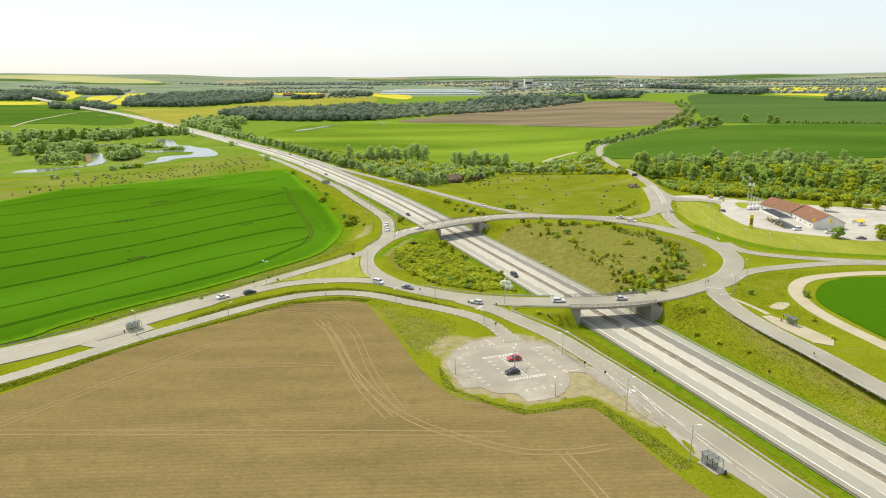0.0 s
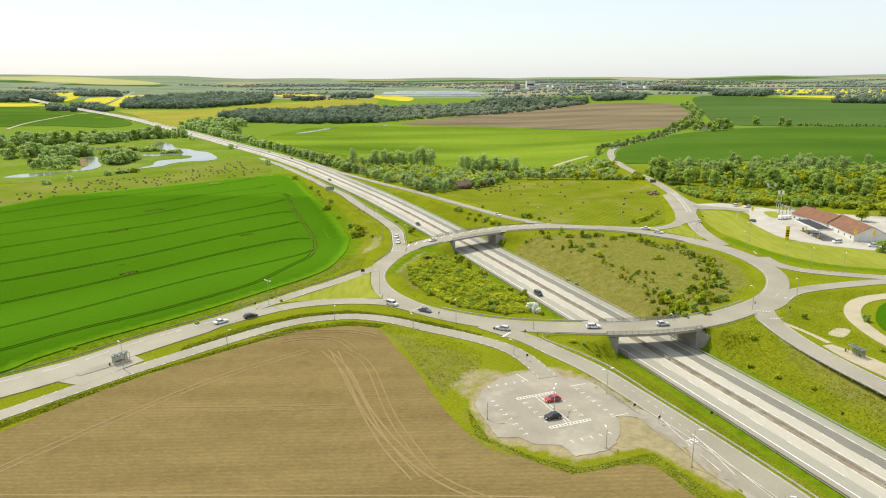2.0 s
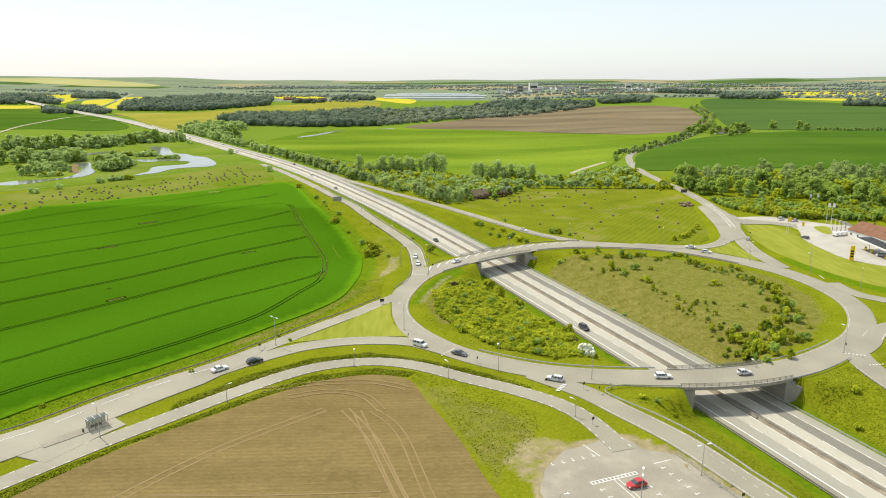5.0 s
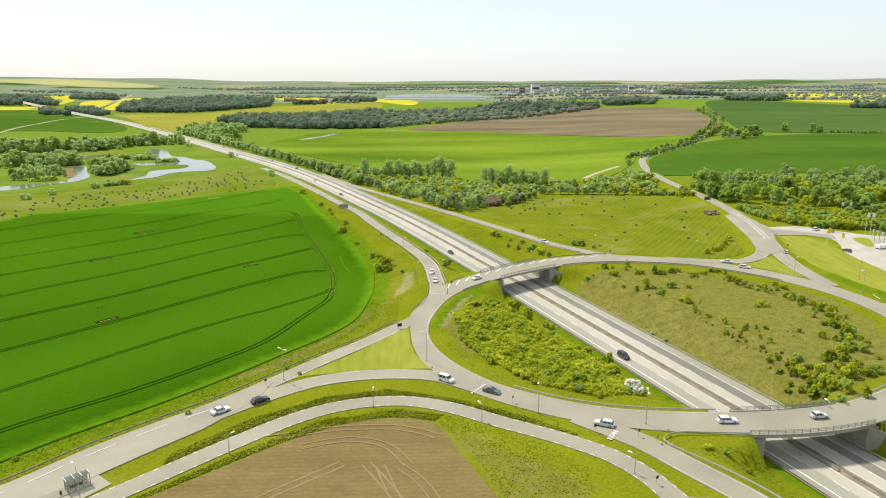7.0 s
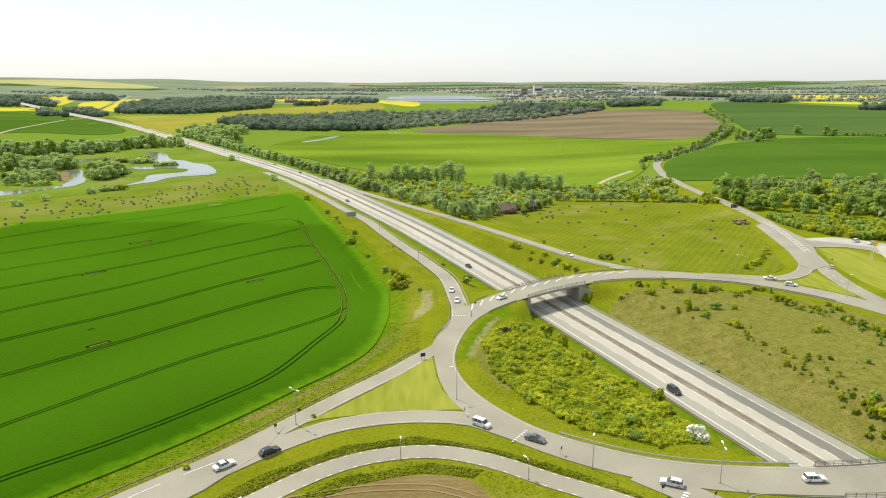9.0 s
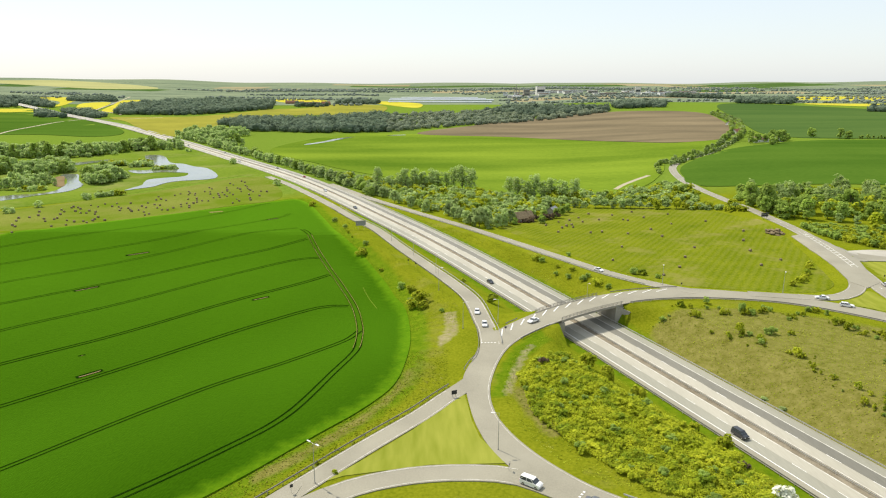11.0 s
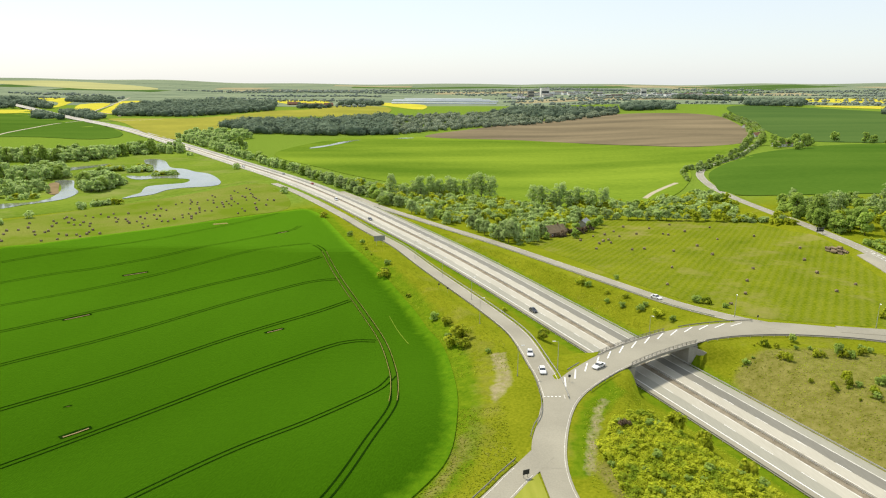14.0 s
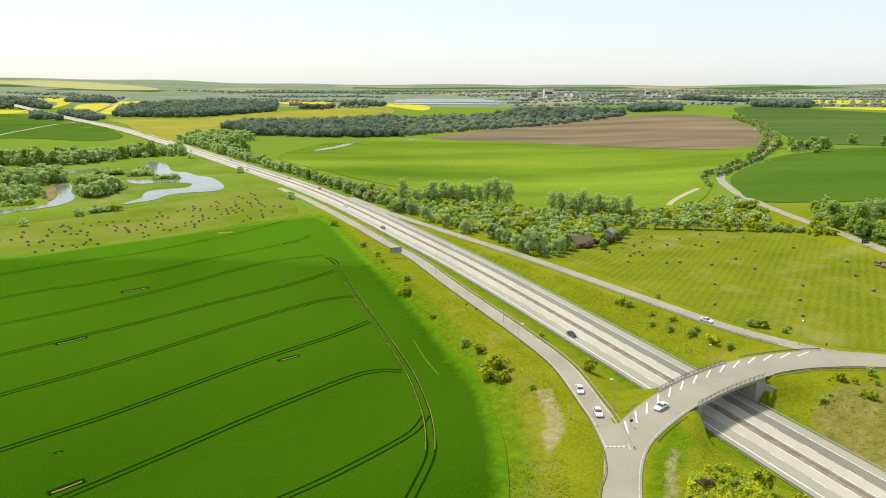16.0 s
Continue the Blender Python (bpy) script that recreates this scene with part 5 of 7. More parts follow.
for x, y in ((206, 529), (214, 524), (228, 512), (240, 504), (252, 496)):
    plant(TREES, rng.choice(["round", "olive"]), x, y, rng.uniform(0.5, 0.62), "young trees by the filling station")
plant(TREES, "round", 203, 327, 0.68)
for x, y in ((223, 323), (236, 395), (257, 410), (261, 402), (268, 398)):
    plant(TREES, "bright", x, y, rng.uniform(0.62, 0.75))
# trees of the river meadow, clump by clump
for poly, n, apart, size in (([(-545, 950), (-470, 930), (-445, 945), (-422, 969), (-412, 1015), (-377, 1036), (-345, 1038), (-300, 1050), (-285, 1085), (-340, 1075), (-400, 1065), (-450, 1030), (-490, 985), (-560, 985)], 190, 6.0, 1.0),
                             ([(-640, 880), (-540, 900), (-520, 960), (-640, 960)], 60, 7.5, 1.1), ([(-430, 798), (-404, 796), (-384, 812), (-392, 838), (-412, 858), (-440, 835)], 42, 6.0, 0.95),
                             ([(-402, 704), (-368, 704), (-356, 728), (-362, 742), (-378, 765), (-402, 755)], 30, 5.4, 0.72), ([(-330, 737), (-321, 731), (-316, 748), (-320, 776), (-346, 806), (-358, 800), (-346, 760)], 52, 4.8, 0.85),
                             ([(-470, 790), (-440, 780), (-445, 850), (-480, 870)], 24, 6.5, 1.0)):
    for x, y in scatter(poly, n, apart, n):
        plant_joined("river_trees", TREES, rng.choice(["olive"] * 6 + ["round"]), x, y, size * rng.uniform(0.85, 1.4), 1.1)
for poly, n, apart, size in (([(-294, 671), (-279, 681), (-283, 688), (-297, 680)], 14, 2.4, 1.3), ([(-346, 856), (-326, 862), (-332, 884), (-350, 890)], 36, 3.0, 1.5), ([(-311, 833), (-293, 842), (-298, 850), (-314, 842)], 20, 2.6, 1.3),
                             ([(-368, 860), (-356, 870), (-362, 882), (-374, 872)], 14, 3.4, 1.9), ([(-372, 692), (-356, 700), (-352, 714), (-366, 704)], 6, 3.0, 1.3), ([(-330, 776), (-318, 772), (-316, 784), (-330, 790)], 10, 3.0, 1.4)):
    for x, y in scatter(poly, n, apart, n + 7):
        plant_joined("river_trees", SHRUBS, rng.choice(["olive", "olive", "bright"]), x, y, size * rng.uniform(0.7, 1.1))
for x, y in ((-314, 624), (-297, 660), (-301, 668), (-431, 950), (-432, 973), (-410, 974), (-392, 1021), (-167, 730), (-246, 886), (-300, 664), (-320, 598), (-336, 1013)):
    plant_joined("river_trees", SHRUBS, "olive", x, y, rng.uniform(1.2, 2.0))
# hedge and trees along the northern road
for a, b in (((188, 772), (203, 824)), ((203, 824), (223, 862)), ((215, 842), (254, 887)), ((254, 892), (312, 962)), ((312, 965), (355, 1030)), ((355, 1030), (437, 1180)), ((437, 1180), (562, 1475)), ((562, 1475), (617, 1708))):
    n = int(math.hypot(b[0] - a[0], b[1] - a[1]) / (2.2 if a[1] < 950 else 3.2))
    for i in range(n):
        u = i / n
        side = rng.choice((-6, -8, 7, 9)) if a[1] > 800 else -8
        plant_joined("hedge_trees", TREES, rng.choice(["round", "olive", "olive"]), a[0] + (b[0] - a[0]) * u + side, a[1] + (b[1] - a[1]) * u + rng.uniform(-2, 2), rng.uniform(0.3, 0.6) if a[1] < 1000 else rng.uniform(0.5, 0.95))
for x, y in ((425, 1048), (437, 1043), (428, 1060), (443, 1057), (371, 1046), (380, 1015), (399, 997), (448, 1074), (455, 1068), (440, 1080), (392, 1025), (410, 1040), (425, 1070), (400, 1060), (385, 1060), (415, 1015)):
    plant(TREES, "round", x, y, rng.uniform(0.9, 1.2), "trees round the farm")
for x, y in ((519, 1122), (547, 1100), (559, 1100)):
    plant(TREES, "round", x, y, rng.uniform(1.0, 1.2))
for u in np.arange(575, 900, 5):
    plant_joined("hedge_trees", TREES, "round", u, 1100 - (u - 575) * 0.14 + rng.uniform(-3, 3), rng.uniform(0.3, 0.55))
for x, y, s in ((-59, 262, 0.35), (-63, 266, 0.3), (-82, 240, 0.3), (-112, 220, 0.35), (96, 226, .5), (90, 214, .5), (99, 196, .4), (94, 205, .45), (128, 212, .5), (125, 196, .45)):
    plant(SHRUBS, "bright", x, y, s)
WORDS = {"wood_trees": "dense mixed wood behind the filling station", "hedge_trees": "hedges and trees along the fields", "river_trees": "grey-green willows along the river meadow",
         "belt_trees": "rounded trees lining the motorway", "station_shrubs": "close bright hedge of shrubs behind the filling station", "scrub_shrubs": "scattered yellow-green scrub on the roundabout's rough grass", "thicket_shrubs": "thicket of fresh green shrubs on the roundabout", "grove_shrubs": "mixed shrubs of the overgrown grove"}
for (name, mat), (vs, fs, _) in JOINED.items():
    tagged(mesh_object(name, np.concatenate(vs), fs, bpy.data.materials[mat]), WORDS[name], "trees", kind="stuff")
for o in PROTOTYPES:
    for q in list(o.children_recursive) + [o]:
        bpy.data.objects.remove(q)


# ---- woods, in the distance ----
def blob(seed, detail=2):
    bm = bmesh.new()
    bmesh.ops.create_icosphere(bm, subdivisions=detail, radius=1.0)
    for v in bm.verts:
        v.co *= 1 + 0.4 * noise.noise(v.co * 1.7 + Vector((seed * 7.3, 0, 0))) + 0.2 * noise.noise(v.co * 4.1 + Vector((0, seed * 3.1, 0)))
        if v.co.z < -0.3:
            v.co.z = -0.6
    v = np.array([tuple(q.co) for q in bm.verts])
    f = np.array([[q.index for q in p.verts] for p in bm.faces])
    bm.free()
    return v, f


BLOBS = [blob(i) for i in range(4)]
BLOBS_LOW = [blob(i + 9, 1) for i in range(4)]


def woods(name, places, height, label, leafy=0, low=False, mat="leaf_far"):
    """Many distant trees as one mesh; leafy adds clumps to their outline."""
    r = np.random.default_rng(len(places))
    p = np.array(places, float)
    z = surface_z(p[:, 0], p[:, 1])
    vs, fs, base = [], [], 0
    for i, (x, y) in enumerate(p):
        v, f = (BLOBS_LOW if low else BLOBS)[r.integers(4)]
        h = height * r.choice((0.5, 0.75, 0.9, 1.0, 1.1, 1.3)) * r.uniform(0.85, 1.1)
        w = h * r.uniform(0.5, 1.05)
        a = r.uniform(0, 6.28)
        v = v @ np.array(((math.cos(a), -math.sin(a), 0), (math.sin(a), math.cos(a), 0), (0, 0, 1)))
        q = v * (w * 0.82, w * r.uniform(0.6, 1.0), h * 0.5) + (x, y, z[i] + h * 0.4)
        vs.append(q)
        fs += (f + base).tolist()
        base += len(v)
        if leafy:
            lv, lf = leaf_cloud(i, [(0, 0, h * 0.5)], [w], int(leafy * 1.6), h * 0.082, h * 0.52 / w)
            vs.append(lv + (x, y, z[i]))
            fs += (lf + base).tolist()
            base += len(lv)
    return tagged(mesh_object(name, np.concatenate(vs), fs, M[mat], smooth=True), label, "trees", kind="stuff")


# these woods carry their distance haze in the leaf colours
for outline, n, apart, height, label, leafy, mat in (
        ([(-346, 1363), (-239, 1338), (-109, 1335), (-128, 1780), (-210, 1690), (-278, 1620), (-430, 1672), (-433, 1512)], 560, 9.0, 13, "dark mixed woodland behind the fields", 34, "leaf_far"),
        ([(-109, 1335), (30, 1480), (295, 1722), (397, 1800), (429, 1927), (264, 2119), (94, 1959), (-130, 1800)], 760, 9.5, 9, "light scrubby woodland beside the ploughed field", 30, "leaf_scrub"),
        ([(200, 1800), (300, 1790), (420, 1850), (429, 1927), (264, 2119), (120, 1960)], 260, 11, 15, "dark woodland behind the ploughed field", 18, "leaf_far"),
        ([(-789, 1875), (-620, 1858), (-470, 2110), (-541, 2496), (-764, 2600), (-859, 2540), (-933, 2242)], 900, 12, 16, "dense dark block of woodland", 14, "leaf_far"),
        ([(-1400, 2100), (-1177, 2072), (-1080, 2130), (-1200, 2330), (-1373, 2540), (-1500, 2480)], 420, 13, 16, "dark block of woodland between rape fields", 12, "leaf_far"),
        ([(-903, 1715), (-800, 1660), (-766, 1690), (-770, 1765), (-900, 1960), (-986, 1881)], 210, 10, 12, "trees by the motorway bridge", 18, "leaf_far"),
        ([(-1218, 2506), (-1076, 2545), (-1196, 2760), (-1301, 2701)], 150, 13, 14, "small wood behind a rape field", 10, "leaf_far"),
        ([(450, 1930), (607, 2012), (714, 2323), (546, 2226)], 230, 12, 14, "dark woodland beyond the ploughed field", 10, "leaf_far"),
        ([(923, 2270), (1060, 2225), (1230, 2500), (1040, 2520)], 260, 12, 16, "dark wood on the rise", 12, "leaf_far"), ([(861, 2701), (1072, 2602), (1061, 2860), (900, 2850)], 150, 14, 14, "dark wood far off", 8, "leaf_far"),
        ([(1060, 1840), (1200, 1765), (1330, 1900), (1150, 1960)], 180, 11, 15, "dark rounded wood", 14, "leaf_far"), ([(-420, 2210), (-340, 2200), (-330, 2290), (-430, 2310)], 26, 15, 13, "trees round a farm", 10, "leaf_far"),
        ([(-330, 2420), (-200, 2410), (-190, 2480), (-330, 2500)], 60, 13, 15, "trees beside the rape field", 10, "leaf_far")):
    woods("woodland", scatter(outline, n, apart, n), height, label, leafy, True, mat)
# far hedgerows, with haze painted into their leaf colour
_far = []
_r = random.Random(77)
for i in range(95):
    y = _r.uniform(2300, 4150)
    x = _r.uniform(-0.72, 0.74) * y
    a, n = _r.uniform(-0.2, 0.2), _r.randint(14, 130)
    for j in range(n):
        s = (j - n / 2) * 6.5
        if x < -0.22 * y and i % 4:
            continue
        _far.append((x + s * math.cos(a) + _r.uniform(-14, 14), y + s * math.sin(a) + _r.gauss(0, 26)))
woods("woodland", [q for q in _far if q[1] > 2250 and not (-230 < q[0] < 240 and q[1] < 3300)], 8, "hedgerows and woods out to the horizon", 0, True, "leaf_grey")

# ---- tracks in the fields ----
def draped(points, half, lift, step=3.0):
    line = spline([(x, y, 0) for x, y in points], step)
    s = sides_of(line)
    a, b = line[:, :2] - s * half, line[:, :2] + s * half
    za, zb = surface_z(a[:, 0], a[:, 1]) + lift, surface_z(b[:, 0], b[:, 1]) + lift
    n = len(line)
    return np.r_[np.c_[a, za], np.c_[b, zb]], [(i, n + i, n + i + 1, i + 1) for i in range(n - 1)]


def wheel_tracks(points, gauge, half, lift, mat, parent, name="wheel_track"):
    line = spline([(x, y, 0) for x, y in points], 3.0)
    s = sides_of(line)
    for side in (-1, 1):
        q = line[:, :2] + s * side * gauge / 2
        mesh_object(name, *draped(q[::1].tolist(), half, lift, 4.0), mat, parent)


TRAMLINES = [
    [(-112, 531), (-106, 518), (-97.5, 490), (-87.5, 459), (-76, 423), (-68, 395.3), (-63.3, 367), (-62, 350), (-62, 337), (-66.2, 319), (-74, 290), (-85.6, 272.4), (-102.5, 253), (-120, 237), (-135, 219), (-170, 177), (-230, 118)],
    [(-63, 361), (-65.5, 353), (-70.5, 346), (-84, 332), (-99, 319), (-116, 299), (-134, 275), (-150, 254), (-200, 200)],
    [(-70.5, 396.5), (-82, 395.4), (-102, 376), (-127, 349), (-149, 327), (-180, 297), (-250, 225)],
    [(-84, 443), (-97, 427), (-120.7, 403.6), (-148.8, 374), (-171.4, 354), (-199, 328), (-280, 255)],
    [(-92, 472.5), (-106, 468), (-132, 445), (-164, 411), (-190, 386), (-217, 358), (-300, 285)],
    [(-105, 506), (-123.5, 488), (-154, 467), (-189, 435), (-208, 417), (-240, 388), (-320, 315)],
    [(-115, 536), (-148, 514), (-190, 477), (-226.5, 447), (-255, 421), (-335, 350)],
    [(-130.7, 592), (-136, 573), (-171, 526), (-209, 497), (-244, 477), (-345, 395)],
    [(-154, 642), (-178, 592), (-215, 535), (-260, 505), (-350, 435)],
]
# flat strips on the crop top; the sunk tracks' shade is in their colour
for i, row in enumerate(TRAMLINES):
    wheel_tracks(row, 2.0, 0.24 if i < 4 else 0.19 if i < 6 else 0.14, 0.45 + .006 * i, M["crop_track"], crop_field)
# bare earth shows in the ruts of the headland
wheel_tracks([(-105, 515), (-97.5, 490), (-87.5, 459), (-76, 423), (-68, 395.3), (-63.3, 367), (-62, 350), (-62, 340)], 2.2, 0.09, 0.56, M["dry_grass"], crop_field, "bare_rut")
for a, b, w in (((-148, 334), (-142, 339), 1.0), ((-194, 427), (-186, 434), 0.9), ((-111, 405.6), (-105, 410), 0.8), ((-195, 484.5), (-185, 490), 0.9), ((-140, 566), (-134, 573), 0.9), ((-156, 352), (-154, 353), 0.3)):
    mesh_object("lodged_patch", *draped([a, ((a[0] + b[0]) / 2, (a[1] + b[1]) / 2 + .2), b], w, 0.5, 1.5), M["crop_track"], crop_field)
    m = ((a[0] + b[0]) / 2 + .25, (a[1] + b[1]) / 2 - .35)
    mesh_object("bare_soil", *draped([(a[0] + .8, a[1] + .2), m, (b[0] - .4, b[1] - .6)], w * 0.26, 0.515, 1.5), M["soil_track"], crop_field)
mesh_object("bare_soil", *draped([(-186, 598), (-182, 600), (-178, 602)], 2.0, 0.45, 1.5), M["dry_grass"], crop_field)
mesh_object("bare_soil", *draped([(-67, 422.7), (-63.5, 408), (-58.8, 391)], 0.13, 0.45, 3), M["crop_light"], crop_field)
track_lift = 0.12
for row, half in (([(-150, 146.5), (-98, 145), (-66, 144), (-33, 143), (0, 142), (18, 141)], .3), ([(-37, 217), (-29, 202), (-21, 178), (-11, 158), (0, 145), (18, 134.5), (30, 133), (40, 135)], .3),
                  ([(-118, 120), (-100, 148), (-90, 163), (-77, 181), (-62, 199.5), (-42, 217)], .3), ([(29, 133), (32, 123), (36, 108)], .35), ([(-71, 181), (-49, 180.4), (-26, 181)], .25),
                  ([(-34, 216), (-26, 191), (-17, 165), (-9, 149)], .25), ([(-30, 216), (-23, 205), (-15, 175), (-6, 152)], .2), ([(-160, 118), (-60, 112), (30, 110)], .25), ([(-60, 228), (-45, 232), (-30, 232), (-22, 228)], .3),
                  ([(-52, 224), (-42, 227), (-33, 224), (-28, 216)], .25)):
    track_lift += 0.008
    wheel_tracks(row, 2.0, half * .75, track_lift, M["soil_track"], soil_field)

# ---- bare and dry patches ----
field("bare_patch", [(120, 226), (126, 231), (129, 229), (123, 223)], M["gravel"], 0.06, 2.0, "pale sandy patch")

# ---- car park ----
CAR_PARK = [(5.2, 181), (7.5, 189), (13, 196.5), (21, 199.8), (23.5, 203), (28, 201), (30.5, 196.5), (37, 194.5), (43, 182.5), (49, 172), (52, 163), (47, 163), (43.5, 174), (38.5, 174), (38, 168), (35.5, 162), (32, 158.5), (25, 156.5),
            (23, 161.5), (17.5, 161.5), (14, 165), (9.2, 165), (7, 173)]
car_park = field("pavement_car_park", [(x + .5 * noise.noise((x * .9, y * .9, 3)), y + .5 * noise.noise((x * .9, y * .9, 5))) for x, y in spline_straight(CAR_PARK, 1.2)], M["lot"], 0.1, 3.0, "pale worn asphalt car park with painted bays", False)
lay_by = field("pavement_lay_by", spline_straight([(43, 181), (47, 178.5), (54, 164), (61.9, 145), (69.9, 123.3), (73.5, 114.5), (70, 113), (66.3, 120.5), (63, 125.7), (58.5, 127), (56.7, 132), (55, 141.7), (51, 150), (49.2, 158.6), (45.9, 168.5)], 2.0).tolist(),
               M["lot"], 0.12, 2.5, "worn asphalt bus lay-by", False)
PU, PV = Vector((0.945, 0.33, 0)), Vector((0.36, -0.932, 0))
PO = Vector((21.2, 185.6, 0))


def bay(bm, u0, v0, u1, v1, width):
    a, b = PO + PU * u0 + PV * v0, PO + PU * u1 + PV * v1
    d = (b - a).normalized()
    s = Vector((d.y, -d.x, 0)) * width / 2
    vs = [bm.verts.new((q.x, q.y, on_ground(q.x, q.y) + 0.125)) for q in (a - s, a + s, b + s, b - s)]
    bm.faces.new(vs)


bm = bmesh.new()
for v in (0.0, 15.8):
    bay(bm, -5.4, v - .45, 5.4, v - .45, .16)
    bay(bm, -5.4, v + .45, 5.4, v + .45, .16)
    for i in range(13):
        u = -5.4 + i * 0.9
        bay(bm, u, v - .45, u, v + .45, .22)
part("ladder_marking", bm, M["paint"], car_park, "white painted ladder bars")
bm = bmesh.new()
for u in (-.5, .5):
    bay(bm, u, .5, u, 15.4, .15)
part("centre_line", bm, M["paint"], car_park)
bm = bmesh.new()
for i in range(1, 6):
    for u, q in ((-5.0, 1), (5.0, -1)):
        v = i * 2.62
        bay(bm, u - .0, v, u + q * 1.0, v, .14)
        bay(bm, u, v - .4, u, v + .4, .14)
for i in range(7):
    v = 0.2 + i * 2.5
    bay(bm, -12.6, v + 1.2, -11.6, v + 1.2, .14)
    bay(bm, -11.6, v + .8, -11.6, v + 1.6, .14)
    bay(bm, 11.4, v + .2, 12.4, v + .2, .14)
    bay(bm, 11.4, v - .2, 11.4, v + .6, .14)
for i in range(5):
    bay(bm, -9 + i * 2.5, -9.6, -9 + i * 2.5, -8.6, .14)
    bay(bm, -9.4 + i * 2.5, -8.6, -8.6 + i * 2.5, -8.6, .14)
    bay(bm, -4 + i * 2.5, 22.6, -4 + i * 2.5, 23.6, .14)
    bay(bm, -4.4 + i * 2.5, 22.6, -3.6 + i * 2.5, 22.6, .14)
part("bay_marks", bm, M["paint"], car_park)
bm = bmesh.new()
bay(bm, 11.0, -1.6, 15.4, -1.6, .16)
bay(bm, 11.2, 16.4, 15.6, 16.4, .16)
bay(bm, 1.5, -13.5, 2.2, -8.2, .16)
part("row_line", bm, M["paint"], car_park)

# ---- filling station plot ----
plot = field("pavement_station", [(162, 455), (183, 458), (192, 451), (207, 433), (216, 428), (246, 410), (270, 402), (300, 392), (300, 312), (240, 313), (224, 319.5), (211, 321), (203, 327.5), (194, 333), (183, 340.5), (172, 354.5),
                                  (171.5, 375), (174, 396), (181, 412), (184, 424), (178, 440), (166, 446)], M["yard"], 0.14, 5.0, "pale concrete and asphalt yard of the filling station")
field("grass_island", [(195.5, 425), (191.5, 409), (195, 407), (203, 424)], M["mown"], 0.22, 2.5, "small mown grass island in the yard")
field("pavement_back_lot", [(268, 448), (283, 470), (296, 440), (300, 410), (276, 402)], M["gravel"], 0.14, 5.0, "gravel parking between the trees")

# ---- bridges ----
def bridge(centre_y, label):
    near = [i for i in range(len(RING_MID)) if abs(RING_MID[i, 1] - centre_y) < 45]
    d = near_line(RING_MID[:, 0], RING_MID[:, 1], MOTORWAY)[0]
    ids = [i for i in range(len(RING_MID)) if i in near and d[i] < 17.0]
    # put the run in order round the ring
    ids.sort(key=lambda i: RING_MID[i, 0])
    inner, outer = RING_IN[ids], _o[ids]
    w = (outer - inner) / np.linalg.norm(outer - inner, axis=1)[:, None]
    a, b = inner - w * 0.35, outer + w * 0.35
    n = len(ids)
    br = thing("bridge", pose(0, 0, 0), label, "bridge")
    rows = [np.c_[a, np.full(n, RING_Z - .03)], np.c_[b, np.full(n, RING_Z - .03)], np.c_[b, np.full(n, RING_Z - .75)], np.c_[b - w * 1.6, np.full(n, RING_Z - 1.15)], np.c_[a + w * 1.6, np.full(n, RING_Z - 1.15)],
            np.c_[a, np.full(n, RING_Z - .75)]]
    v = np.concatenate(rows)
    f = [(r * n + i, r * n + i + 1, ((r + 1) % 6) * n + i + 1, ((r + 1) % 6) * n + i) for r in range(6) for i in range(n - 1)]
    f += [tuple(r * n for r in range(6)), tuple(r * n + n - 1 for r in range(6))]
    mesh_object("deck", v, f, M["concrete"], br)
    post = bmesh.new()
    box(post, (-.05, -.05, 0), (.05, .05, 1.15))
    post_me = bpy.data.meshes.new("post")
    post.to_mesh(post_me)
    post.free()
    post_me.materials.append(M["steel_dark"])
    for edge, sgn in ((a + w * 0.15, -1), (b - w * 0.15, 1)):
        e = np.c_[edge, np.full(n, RING_Z)]
        mesh_object("kerb", *ribbon(e, -.2, .2, .12, .3), M["concrete"], br)
        for z in (.45, .8, 1.12):
            mesh_object("rail", *rail_bar(e, .05, .1, z), M["steel_dark"], br)
        for q in np.arange(0.3, length_of(e), 2.0):
            p, h = at_distance(e, q)
            o = new("post", post_me)
            o.parent = br
            o.matrix_basis = pose(p.x, p.y, p.z, 0, 0, math.degrees(h))
    # abutments stand parallel to the motorway
    for side in (-1, 1):
        k = min(range(n), key=lambda i: abs(signed(RING_MID[ids[i]]) - side * 14.0))
        pa, pb = Vector((*a[k], 0)), Vector((*b[k], 0))
        mdir = Vector((-0.32, 0.947, 0))
        c = (pa + pb) / 2
        c -= Vector((0.947, 0.32, 0)) * (signed((c.x, c.y, 0)) - side * 14.4)
        ring_dir = Vector((*(RING_MID[ids[min(k + 1, n - 1)]] - RING_MID[ids[max(k - 1, 0)]])[:2], 0)).normalized()
        skew = abs(ring_dir.cross(mdir).z)
        half = (pb - pa).length / 2 / max(skew, 0.4)
        m = Matrix.Translation(c) @ Matrix(((mdir.x, 0.947, 0, 0), (mdir.y, 0.32, 0, 0), (0, 0, 1, 0), (0, 0, 0, 1)))
        bm = bmesh.new()
        box(bm, (-half, -1.7, -7.2), (half, 1.7, RING_Z - 1.0), 0.06, m)
        ab = part("abutment", bm, M["concrete"], br)
        for end in ((-1, 1) if side > 0 else ()):
            bm = bmesh.new()
            q = side
            x0, x1 = end * half, end * (half + 3.2)
            pts = [(x0, -q * 1.7, -7.0), (x0, -q * 1.7, RING_Z - .3), (x1, q * 5.5, RING_Z - 3.4), (x1, q * 5.5, -6.6)]
            vs = [bm.verts.new(m @ Vector(t)) for t in pts] + [bm.verts.new(m @ (Vector(t) + Vector((-end * .45, q * .2, 0)))) for t in pts]
